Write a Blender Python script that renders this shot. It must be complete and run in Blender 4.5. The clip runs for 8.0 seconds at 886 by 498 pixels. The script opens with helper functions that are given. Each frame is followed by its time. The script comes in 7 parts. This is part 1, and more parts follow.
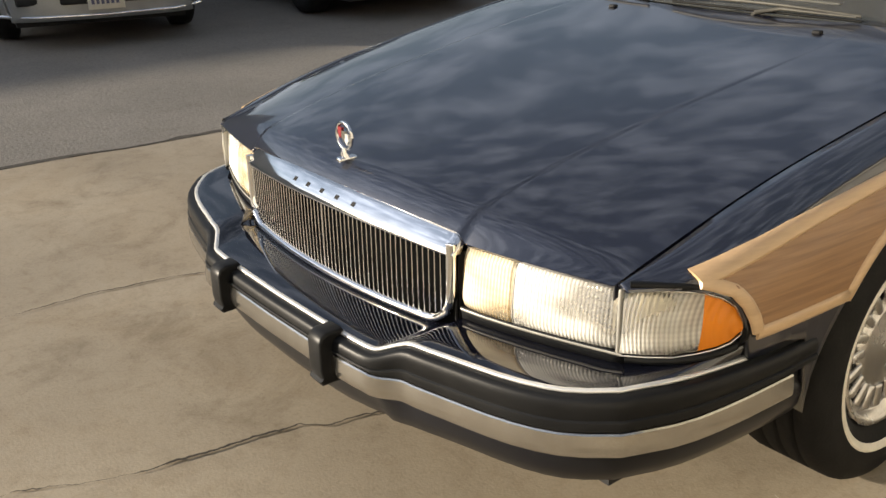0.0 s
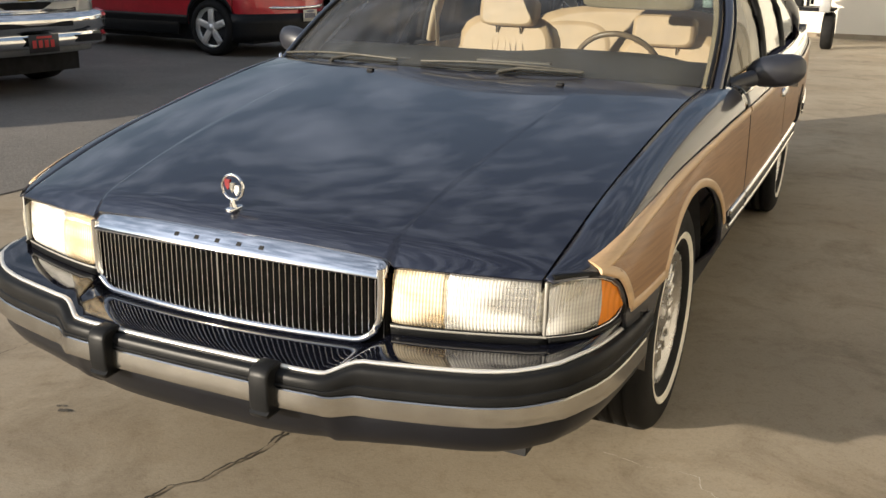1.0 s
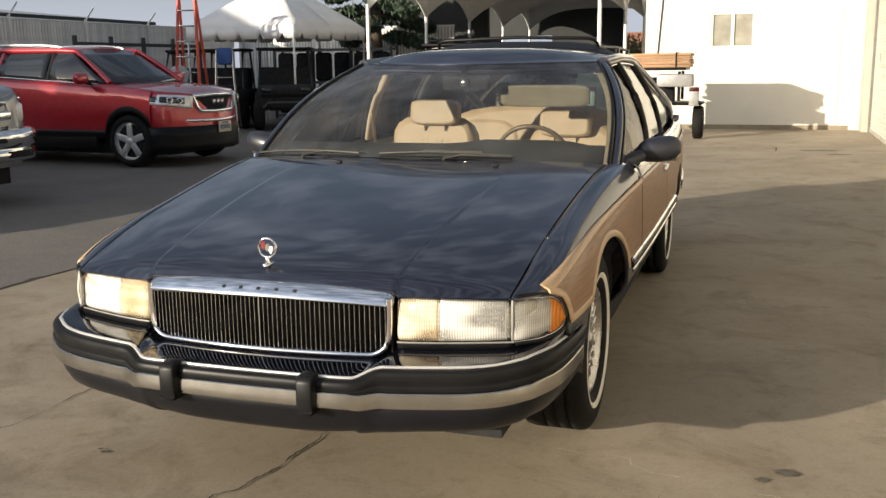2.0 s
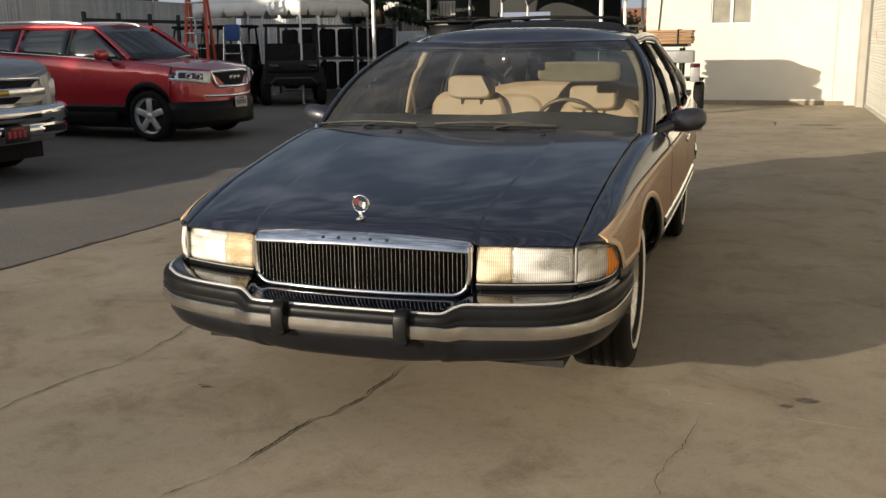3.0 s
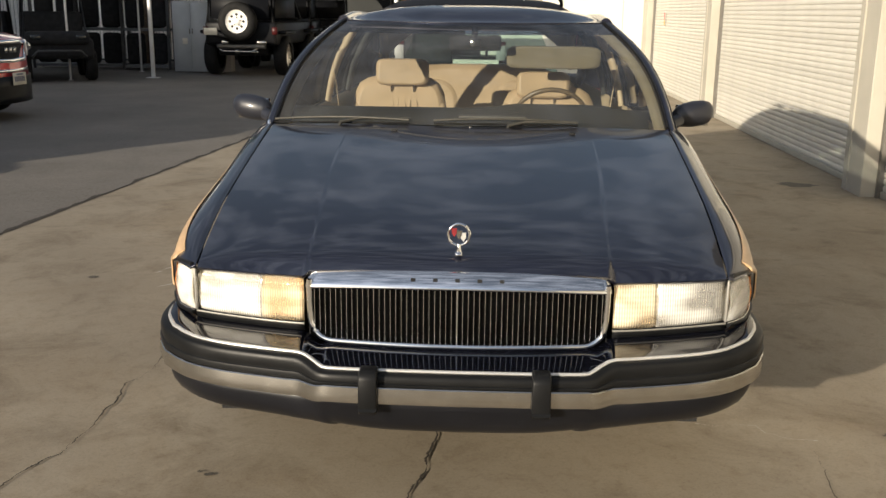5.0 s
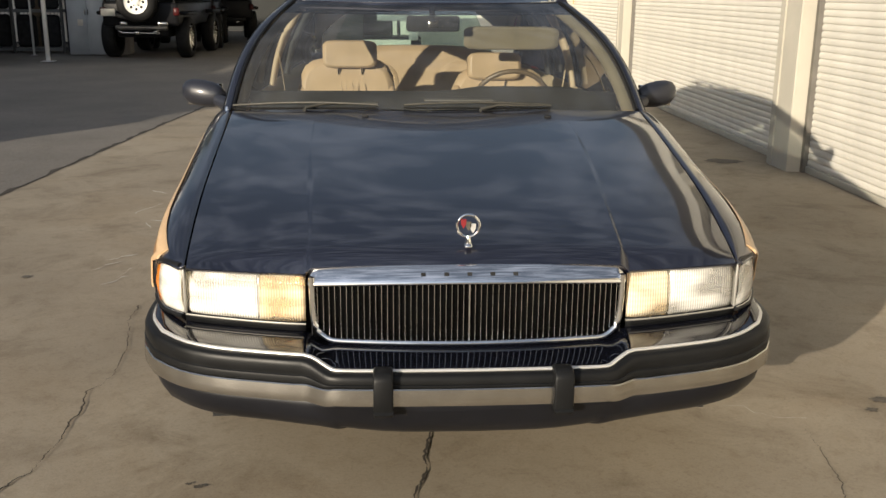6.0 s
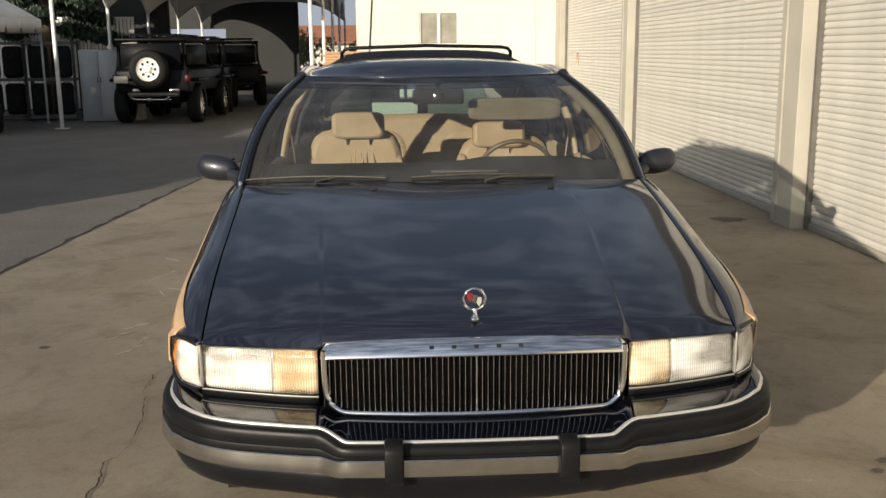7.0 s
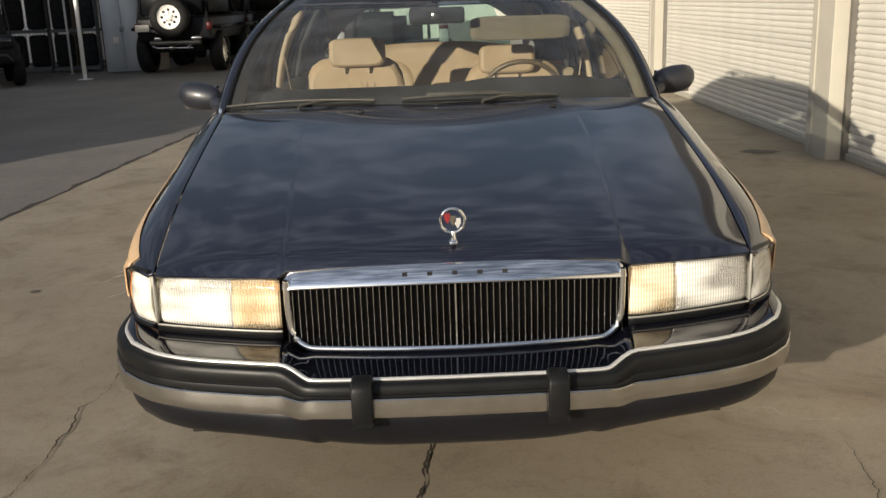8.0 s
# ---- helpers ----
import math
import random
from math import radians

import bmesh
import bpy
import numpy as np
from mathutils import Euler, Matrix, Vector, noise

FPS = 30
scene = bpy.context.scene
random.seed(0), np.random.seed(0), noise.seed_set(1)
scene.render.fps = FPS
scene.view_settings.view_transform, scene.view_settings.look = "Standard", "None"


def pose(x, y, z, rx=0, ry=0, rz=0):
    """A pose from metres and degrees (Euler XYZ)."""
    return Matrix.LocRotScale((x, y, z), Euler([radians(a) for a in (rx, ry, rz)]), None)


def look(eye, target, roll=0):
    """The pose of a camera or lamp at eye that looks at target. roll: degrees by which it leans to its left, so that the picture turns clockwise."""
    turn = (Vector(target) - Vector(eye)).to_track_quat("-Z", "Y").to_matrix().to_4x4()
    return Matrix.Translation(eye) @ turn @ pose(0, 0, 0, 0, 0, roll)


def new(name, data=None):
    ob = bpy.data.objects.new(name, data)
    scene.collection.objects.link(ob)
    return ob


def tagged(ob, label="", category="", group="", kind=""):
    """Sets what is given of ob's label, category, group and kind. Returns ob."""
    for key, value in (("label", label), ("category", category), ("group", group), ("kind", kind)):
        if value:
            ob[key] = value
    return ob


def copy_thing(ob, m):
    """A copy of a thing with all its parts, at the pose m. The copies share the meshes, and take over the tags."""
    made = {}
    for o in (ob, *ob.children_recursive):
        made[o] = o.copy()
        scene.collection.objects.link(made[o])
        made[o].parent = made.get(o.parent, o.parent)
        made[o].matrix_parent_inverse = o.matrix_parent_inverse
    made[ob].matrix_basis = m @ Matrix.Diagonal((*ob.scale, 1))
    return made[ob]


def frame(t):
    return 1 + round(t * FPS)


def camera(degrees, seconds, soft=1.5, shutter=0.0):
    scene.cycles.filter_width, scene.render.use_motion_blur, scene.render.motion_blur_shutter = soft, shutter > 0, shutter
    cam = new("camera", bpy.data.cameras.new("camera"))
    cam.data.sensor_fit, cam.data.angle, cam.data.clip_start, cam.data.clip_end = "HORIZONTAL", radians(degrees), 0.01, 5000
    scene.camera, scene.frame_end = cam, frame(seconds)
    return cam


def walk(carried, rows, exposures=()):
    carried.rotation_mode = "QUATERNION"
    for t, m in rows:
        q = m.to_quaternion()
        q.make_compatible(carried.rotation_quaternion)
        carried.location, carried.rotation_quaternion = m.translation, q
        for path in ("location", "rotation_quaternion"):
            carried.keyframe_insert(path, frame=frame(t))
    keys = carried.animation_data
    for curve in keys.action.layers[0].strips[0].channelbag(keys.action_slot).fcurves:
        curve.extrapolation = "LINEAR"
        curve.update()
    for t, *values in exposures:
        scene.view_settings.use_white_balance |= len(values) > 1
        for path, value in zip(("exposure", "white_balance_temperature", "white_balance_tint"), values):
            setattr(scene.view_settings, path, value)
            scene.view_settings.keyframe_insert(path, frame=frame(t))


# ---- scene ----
cam = camera(50.0, 8.0)
PATH = [
    (0, (1.809, -0.9, 1.41), (0.343, 0.238, 0.665), -1.2),
    (0.5, (1.512, -1.2, 1.409), (0.449, 0.332, 0.687), 0.3),
    (1, (1.404, -1.599, 1.394), (0.606, 0.136, 0.801), 1.1),
    (1.5, (1.482, -2.055, 1.409), (0.84, -0.209, 0.981), 1.4),
    (1.7, (1.484, -2.206, 1.418), (0.842, -0.352, 1.03), 0.1),
    (2.8, (1.383, -2.899, 1.399), (0.778, -1.036, 0.995), -1.4),
    (3, (1.348, -2.959, 1.432), (0.746, -1.102, 1.0), -0.7),
    (3.5, (1.059, -2.952, 1.426), (0.575, -1.054, 1.021), 2.7),
    (4, (0.712, -2.806, 1.439), (0.496, -0.881, 0.943), 1.9),
    (4.5, (0.377, -2.571, 1.462), (0.181, -0.649, 0.945), 0.3),
    (4.7, (0.242, -2.503, 1.463), (0.08, -0.567, 0.988), 0.3),
    (5.8, (-0.206, -2.261, 1.444), (-0.101, -0.335, 0.917), 1.0),
    (6, (-0.23, -2.284, 1.46), (-0.106, -0.357, 0.937), 0.5),
    (6.5, (-0.249, -2.369, 1.499), (-0.117, -0.431, 1.023), 0.0),
    (7, (-0.228, -2.367, 1.532), (-0.122, -0.412, 1.124), -0.5),
    (7.5, (-0.199, -2.29, 1.477), (-0.101, -0.35, 1.002), -2.4),
    (8, (-0.059, -2.112, 1.387), (-0.032, -0.178, 0.877), -2.0),
]
walk(cam, [(t, look(eye, target, roll)) for t, eye, target, roll in PATH],
     exposures=[(0, 0.98, 6420, 10), (0.5, 0.96, 6360, 10), (1.5, 0.83, 6290, 10), (3.0, 0.28, 6420, 10), (3.5, 0.25, 6370, 10), (4.5, 0.44, 6370, 10), (6.0, 0.52, 6330, 10), (6.5, 0.5, 6280, 10), (7.0, 0.24, 6250, 10), (8.0, 0.34, 6230, 10)])

# ---------------------------------------------------------------- light
SUN_FROM = Vector((-2.32, -3.05, 0.81)).normalized()
world = bpy.data.worlds.new("sky")
scene.world = world
world.use_nodes = True
wn, wl = world.node_tree.nodes, world.node_tree.links
sky = wn.new("ShaderNodeTexSky")
sky.sky_type, sky.sun_disc = "NISHITA", False
sky.sun_elevation = math.asin(SUN_FROM.z)
sky.sun_rotation = math.atan2(SUN_FROM.x, SUN_FROM.y)
sky.air_density, sky.dust_density = 1.0, 1.2
coord = wn.new("ShaderNodeTexCoord")
stretch = wn.new("ShaderNodeMapping")
stretch.inputs["Scale"].default_value = (1.6, 2.0, 3.0)
clouds = wn.new("ShaderNodeTexNoise")
clouds.inputs["Scale"].default_value, clouds.inputs["Detail"].default_value = 6.5, 6.0
clouds.inputs["Roughness"].default_value = 0.52
cover = wn.new("ShaderNodeValToRGB")
cover.color_ramp.elements[0].position, cover.color_ramp.elements[1].position = 0.42, 0.72
cover.color_ramp.elements[0].color, cover.color_ramp.elements[1].color = (0.12, 0.12, 0.12, 1), (0.54, 0.54, 0.54, 1)
cloud_mix = wn.new("ShaderNodeMix")
cloud_mix.data_type = "RGBA"
cloud_mix.inputs[7].default_value = (9.9, 10.5, 12.0, 1)
backing = wn["Background"]
backing.inputs["Strength"].default_value = 0.039
wl.new(coord.outputs["Generated"], stretch.inputs[0])
wl.new(stretch.outputs[0], clouds.inputs["Vector"])
wl.new(clouds.outputs["Fac"], cover.inputs[0])
# the cloud thickens towards the zenith
height, thin, amount = wn.new("ShaderNodeSeparateXYZ"), wn.new("ShaderNodeMapRange"), wn.new("ShaderNodeMath")
thin.inputs[1].default_value, thin.inputs[2].default_value = 0.35, 0.95
thin.inputs[3].default_value, thin.inputs[4].default_value = 0.95, 1.6
amount.operation = "MULTIPLY"
wl.new(coord.outputs["Generated"], height.inputs[0])
wl.new(height.outputs["Z"], thin.inputs[0])
wl.new(cover.outputs[0], amount.inputs[0])
wl.new(thin.outputs[0], amount.inputs[1])
# and closes to a white veil near the horizon
veil, most = wn.new("ShaderNodeMapRange"), wn.new("ShaderNodeMath")
veil.inputs[1].default_value, veil.inputs[2].default_value = 0.04, 0.20
veil.inputs[3].default_value, veil.inputs[4].default_value = 0.82, 0.0
most.operation = "MAXIMUM"
wl.new(height.outputs["Z"], veil.inputs[0])
wl.new(amount.outputs[0], most.inputs[0])
wl.new(veil.outputs[0], most.inputs[1])
wl.new(most.outputs[0], cloud_mix.inputs[0])
wl.new(sky.outputs[0], cloud_mix.inputs[6])
# thin cloud scatters the light forward, so it is far brighter on the sun's side
facing, lit, near = wn.new("ShaderNodeVectorMath"), wn.new("ShaderNodeMath"), wn.new("ShaderNodeMapRange")
facing.operation, lit.operation = "DOT_PRODUCT", "POWER"
facing.inputs[1].default_value = SUN_FROM
near.inputs[1].default_value, near.inputs[3].default_value, near.inputs[4].default_value = 0.0, 0.0, 1.0
lit.inputs[1].default_value = 3.5
gain = wn.new("ShaderNodeMapRange")
gain.inputs[3].default_value, gain.inputs[4].default_value = 1.0, 3.2
glow = wn.new("ShaderNodeVectorMath")
glow.operation = "SCALE"
wl.new(coord.outputs["Generated"], facing.inputs[0])
wl.new(facing.outputs["Value"], near.inputs[0])
wl.new(near.outputs[0], lit.inputs[0])
wl.new(lit.outputs[0], gain.inputs[0])
wl.new(cloud_mix.outputs[2], glow.inputs[0])
wl.new(gain.outputs[0], glow.inputs["Scale"])
wl.new(glow.outputs[0], backing.inputs["Color"])

sun_data = bpy.data.lights.new("sun", "SUN")
sun_data.energy, sun_data.angle, sun_data.color = 5.0, radians(0.53), (1.0, 0.87, 0.69)
sun = new("sun", sun_data)
sun.matrix_world = look(SUN_FROM * 50, (0, 0, 0))


# ---------------------------------------------------------------- materials
def material(name, base, rough=0.5, metal=0.0, vary=0.12, scale=6.0, grain=0.0, grain_scale=120.0, coat=0.0,
             rough_vary=0.0, other=None, spec=0.5, stretch_by=(1, 1, 1), each=0.0, coat_rough=0.03):
    """A procedural surface: two scales of colour variation, fine relief and a little wear in the gloss."""
    m = bpy.data.materials.new(name)
    m.use_nodes = True
    n, l = m.node_tree.nodes, m.node_tree.links
    b = n["Principled BSDF"]
    b.inputs["Roughness"].default_value, b.inputs["Metallic"].default_value = rough, metal
    b.inputs["Coat Weight"].default_value, b.inputs["Coat Roughness"].default_value = coat, coat_rough
    b.inputs["Specular IOR Level"].default_value = spec
    b.inputs["Coat IOR"].default_value = 1.55
    tc, mp = n.new("ShaderNodeTexCoord"), n.new("ShaderNodeMapping")
    mp.inputs["Scale"].default_value = stretch_by
    l.new(tc.outputs["Object"], mp.inputs[0])
    big, fine = n.new("ShaderNodeTexNoise"), n.new("ShaderNodeTexNoise")
    big.inputs["Scale"].default_value, big.inputs["Detail"].default_value = scale, 5.0
    fine.inputs["Scale"].default_value, fine.inputs["Detail"].default_value = grain_scale, 3.0
    for t in (big, fine):
        l.new(mp.outputs[0], t.inputs["Vector"])
    mix = n.new("ShaderNodeMix")
    mix.data_type = "RGBA"
    dark = other or [c * (1 - vary) for c in base]
    mix.inputs[6].default_value = (*dark, 1)
    mix.inputs[7].default_value = (*[min(1, c * (1 + (0 if other else vary))) for c in base], 1)
    ramp = n.new("ShaderNodeMapRange")
    ramp.inputs[1].default_value, ramp.inputs[2].default_value = 0.3, 0.7
    l.new(big.outputs["Fac"], ramp.inputs[0])
    l.new(ramp.outputs[0], mix.inputs[0])
    colour = mix.outputs[2]
    if grain or each:
        hsv = n.new("ShaderNodeHueSaturation")
        val = n.new("ShaderNodeMapRange")
        val.inputs[3].default_value, val.inputs[4].default_value = 1 - vary, 1 + vary
        l.new(fine.outputs["Fac"], val.inputs[0])
        out = val.outputs[0]
        if each:
            info, er, mul = n.new("ShaderNodeObjectInfo"), n.new("ShaderNodeMapRange"), n.new("ShaderNodeMath")
            mul.operation = "MULTIPLY"
            er.inputs[3].default_value, er.inputs[4].default_value = 1 - each, 1 + each
            l.new(info.outputs["Random"], er.inputs[0])
            l.new(er.outputs[0], mul.inputs[0])
            l.new(out, mul.inputs[1])
            out = mul.outputs[0]
        l.new(out, hsv.inputs["Value"])
        l.new(colour, hsv.inputs["Color"])
        colour = hsv.outputs[0]
    l.new(colour, b.inputs["Base Color"])
    if grain:
        bump = n.new("ShaderNodeBump")
        bump.inputs["Strength"].default_value, bump.inputs["Distance"].default_value = grain, 0.004
        l.new(fine.outputs["Fac"], bump.inputs["Height"])
        l.new(bump.outputs[0], b.inputs["Normal"])
    if rough_vary:
        rr = n.new("ShaderNodeMapRange")
        rr.inputs[3].default_value, rr.inputs[4].default_value = max(0.01, rough - rough_vary), rough + rough_vary
        l.new(big.outputs["Fac"], rr.inputs[0])
        l.new(rr.outputs[0], b.inputs["Roughness"])
    return m


def clear_glass(name, tint, gloss=1.0, rough=0.0, flutes=0, milky=(0.12, 0.5), haze=0.0, milk_tint=(0.94, 0.92, 0.86)):
    """Thin window glass: tinted see-through with a Fresnel reflection."""
    m = bpy.data.materials.new(name)
    m.use_nodes = True
    n, l = m.node_tree.nodes, m.node_tree.links
    n.remove(n["Principled BSDF"])
    see, shine, mix, fres = (n.new("ShaderNodeBsdf" + k) if k in ("Transparent", "Glossy") else n.new("ShaderNode" + k)
                             for k in ("Transparent", "Glossy", "MixShader", "Fresnel"))
    see.inputs[0].default_value = (*tint, 1)
    shine.inputs["Color"].default_value, shine.inputs["Roughness"].default_value = (gloss, gloss, gloss, 1), rough
    fres.inputs["IOR"].default_value = 1.5
    l.new(fres.outputs[0], mix.inputs[0])
    l.new(see.outputs[0], mix.inputs[1])
    l.new(shine.outputs[0], mix.inputs[2])
    l.new(mix.outputs[0], n["Material Output"].inputs[0])
    # patchy pale film put in for reflected haze; it lifts the darks behind
    if haze:
        film, veil, patch, ramp = n.new("ShaderNodeBsdfDiffuse"), n.new("ShaderNodeMixShader"), n.new("ShaderNodeTexNoise"), n.new("ShaderNodeMapRange")
        film.inputs[0].default_value = (0.7, 0.68, 0.63, 1)
        patch.inputs["Scale"].default_value, patch.inputs["Detail"].default_value = 3.5, 6.0
        ramp.inputs[1].default_value, ramp.inputs[2].default_value = 0.3, 0.75
        ramp.inputs[3].default_value, ramp.inputs[4].default_value = haze * 0.4, haze * 1.6
        l.new(patch.outputs["Fac"], ramp.inputs[0])
        l.new(ramp.outputs[0], veil.inputs[0])
        l.new(mix.outputs[0], veil.inputs[1])
        l.new(film.outputs[0], veil.inputs[2])
        l.new(veil.outputs[0], n["Material Output"].inputs[0])
    if flutes:
        # diffuse white in the lens stands in for light its flutes scatter
        milk, blend = n.new("ShaderNodeBsdfDiffuse"), n.new("ShaderNodeMixShader")
        milk.inputs[0].default_value = (*milk_tint, 1)
        wave_amount = n.new("ShaderNodeMapRange")
        wave_amount.inputs[3].default_value, wave_amount.inputs[4].default_value = milky[0], milky[1]
        l.new(wave_amount.outputs[0], blend.inputs[0])
        l.new(mix.outputs[0], blend.inputs[1])
        l.new(milk.outputs[0], blend.inputs[2])
        l.new(blend.outputs[0], n["Material Output"].inputs[0])
        tc, wv, bp = n.new("ShaderNodeTexCoord"), n.new("ShaderNodeTexWave"), n.new("ShaderNodeBump")
        wv.inputs["Scale"].default_value = flutes
        bp.inputs["Strength"].default_value, bp.inputs["Distance"].default_value = 0.5, 0.002
        l.new(tc.outputs["Object"], wv.inputs["Vector"])
        l.new(wv.outputs["Fac"], bp.inputs["Height"])
        cross, both = n.new("ShaderNodeTexNoise"), n.new("ShaderNodeMath")
        cell = n.new("ShaderNodeMapping")
        cell.inputs["Scale"].default_value = (7, 3, 14)
        ribs, grid = n.new("ShaderNodeTexWave"), n.new("ShaderNodeMapRange")
        ribs.bands_direction = "Z"
        ribs.inputs["Scale"].default_value = flutes * 0.5
        grid.inputs[3].default_value, grid.inputs[4].default_value = 0.86, 1.0
        l.new(tc.outputs["Object"], ribs.inputs["Vector"])
        l.new(ribs.outputs["Fac"], grid.inputs[0])
        cross.inputs["Scale"].default_value, cross.inputs["Detail"].default_value = 1.0, 1.0
        both.operation = "MULTIPLY"
        # noise makes that white patchy, in place of the reflector's bright glints
        spread = n.new("ShaderNodeMapRange")
        spread.inputs[1].default_value, spread.inputs[2].default_value, spread.inputs[3].default_value = 0.38, 0.60, 0.22
        l.new(tc.outputs["Object"], cell.inputs[0])
        l.new(cell.outputs[0], cross.inputs["Vector"])
        l.new(cross.outputs["Fac"], spread.inputs[0])
        l.new(spread.outputs[0], both.inputs[0])
        cells = n.new("ShaderNodeMath")
        cells.operation = "MULTIPLY"
        ridge = n.new("ShaderNodeMapRange")
        ridge.inputs[3].default_value = 0.5
        l.new(wv.outputs["Fac"], ridge.inputs[0])
        l.new(ridge.outputs[0], cells.inputs[0])
        l.new(grid.outputs[0], cells.inputs[1])
        l.new(cells.outputs[0], both.inputs[1])
        l.new(both.outputs[0], wave_amount.inputs[0])
        l.new(bp.outputs[0], shine.inputs["Normal"])
        l.new(both.outputs[0], wave_amount.inputs[0])
        l.new(bp.outputs[0], shine.inputs["Normal"])
        l.new(bp.outputs[0], fres.inputs["Normal"])
        l.new(bp.outputs[0], milk.inputs["Normal"])
    return m


def fluted(m, scale, strength):
    """Adds fine vertical flutes to a surface."""
    n, l = m.node_tree.nodes, m.node_tree.links
    tc, wv, bp = n.new("ShaderNodeTexCoord"), n.new("ShaderNodeTexWave"), n.new("ShaderNodeBump")
    wv.inputs["Scale"].default_value = scale
    bp.inputs["Strength"].default_value, bp.inputs["Distance"].default_value = strength, 0.003
    l.new(tc.outputs["Object"], wv.inputs["Vector"])
    l.new(wv.outputs["Fac"], bp.inputs["Height"])
    l.new(bp.outputs[0], n["Principled BSDF"].inputs["Normal"])
    return m


def wood_vinyl(name, light, dark):
    m = material(name, light, 0.42, vary=0.1, coat=0.25, coat_rough=0.2)
    n, l = m.node_tree.nodes, m.node_tree.links
    b = n["Principled BSDF"]
    tc, mp, nz = n.new("ShaderNodeTexCoord"), n.new("ShaderNodeMapping"), n.new("ShaderNodeTexNoise")
    mp.inputs["Scale"].default_value = (3, 2.2, 60)
    nz.inputs["Scale"].default_value, nz.inputs["Detail"].default_value = 2.0, 7.0
    mix = n.new("ShaderNodeMix")
    mix.data_type = "RGBA"
    mix.inputs[6].default_value, mix.inputs[7].default_value = (*dark, 1), (*light, 1)
    rng = n.new("ShaderNodeMapRange")
    rng.inputs[1].default_value, rng.inputs[2].default_value = 0.32, 0.62
    l.new(tc.outputs["Object"], mp.inputs[0])
    l.new(mp.outputs[0], nz.inputs["Vector"])
    l.new(nz.outputs["Fac"], rng.inputs[0])
    l.new(rng.outputs[0], mix.inputs[0])
    l.new(mix.outputs[2], b.inputs["Base Color"])
    return m


def fluted_lens(name, tint, pitch):
    """Clear moulded lamp glass with fine vertical flutes."""
    m = bpy.data.materials.new(name)
    m.use_nodes = True
    n, l = m.node_tree.nodes, m.node_tree.links
    b = n["Principled BSDF"]
    b.inputs["Base Color"].default_value = (*tint, 1)
    b.inputs["Transmission Weight"].default_value, b.inputs["Roughness"].default_value = 0.8, 0.12
    b.inputs["IOR"].default_value = 1.35
    tc, wv, bp = n.new("ShaderNodeTexCoord"), n.new("ShaderNodeTexWave"), n.new("ShaderNodeBump")
    wv.inputs["Scale"].default_value, wv.inputs["Distortion"].default_value = pitch, 0.3
    bp.inputs["Strength"].default_value, bp.inputs["Distance"].default_value = 0.6, 0.003
    l.new(tc.outputs["Object"], wv.inputs["Vector"])
    l.new(wv.outputs["Fac"], bp.inputs["Height"])
    l.new(bp.outputs[0], b.inputs["Normal"])
    return m


NAVY = material("navy_paint", (0.0044, 0.0054, 0.015), 0.3, 0.3, 0.12, 9, coat=1.0, coat_rough=0.02)
NAVY.node_tree.nodes["Principled BSDF"].inputs["Coat IOR"].default_value = 1.85
SHELF_NAVY = material("polished_navy_bumper_paint", (0.0042, 0.0048, 0.0085), 0.5, 0, 0.12, 9, coat=1.0, coat_rough=0.0, spec=0.0)
SHELF_NAVY.node_tree.nodes["Principled BSDF"].inputs["Coat IOR"].default_value = 1.9
# roof's copy of the navy paint, coat softened to tone down mirrored sky
ROOF_NAVY = material("navy_roof_paint", (0.007, 0.0085, 0.022), 0.4, 0.25, 0.15, 5, coat=0.85, coat_rough=0.07, rough_vary=0.08)
MIRROR_SHELL = material("satin_dark_navy_plastic", (0.014, 0.0155, 0.022), 0.42, 0, 0.15, 9, coat=0.3, coat_rough=0.15, rough_vary=0.08)
VALANCE = material("dusty_navy_valance", (0.0065, 0.007, 0.0095), 0.4, 0, 0.2, 8, 0.04, 200, coat=0.25, coat_rough=0.1, rough_vary=0.08, spec=0.2)
BLACK_TRIM = material("black_rubber_trim", (0.0085, 0.0088, 0.0092), 0.4, 0, 0.2, 12, 0.06, 300, rough_vary=0.08, spec=0.18)
MATT_BLACK = material("matt_black", (0.021, 0.021, 0.0215), 0.8, 0, 0.3, 10, spec=0.2)
# glossless near-black: the shade behind the grille bars is put into the colour
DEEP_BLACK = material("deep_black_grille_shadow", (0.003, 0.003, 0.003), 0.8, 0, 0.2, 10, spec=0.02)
CHROME = material("chrome", (0.82, 0.82, 0.82), 0.07, 1.0, 0.04, 14, rough_vary=0.04)
SATIN = material("satin_silver_strip", (0.52, 0.50, 0.46), 0.16, 0.97, 0.08, 18, 0.05, 250, rough_vary=0.1)
LAMP_EDGE = material("dull_lamp_edge", (0.30, 0.29, 0.26), 0.4, 0.3, 0.1, 20)
PINSTRIPE = material("pale_silver_trim", (0.72, 0.71, 0.68), 0.32, 0.6, 0.06, 20)
RUBBER = material("tyre_rubber", (0.012, 0.0117, 0.0113), 0.7, 0, 0.25, 14, 0.3, 160, spec=0.15)
WHITEWALL = material("white_sidewall", (0.72, 0.68, 0.58), 0.6, 0, 0.1, 20, 0.1, 200)
ALLOY = material("brushed_alloy", (0.60, 0.58, 0.55), 0.26, 0.92, 0.12, 16, 0.08, 180, rough_vary=0.08)
WOOD = wood_vinyl("wood_grain_vinyl", (0.30, 0.165, 0.072), (0.20, 0.102, 0.042))
WOOD_TRIM = material("light_wood_trim", (0.53, 0.36, 0.20), 0.4, 0, 0.12, 14, 0.05, 90, coat=0.3, stretch_by=(1, 0.3, 3))
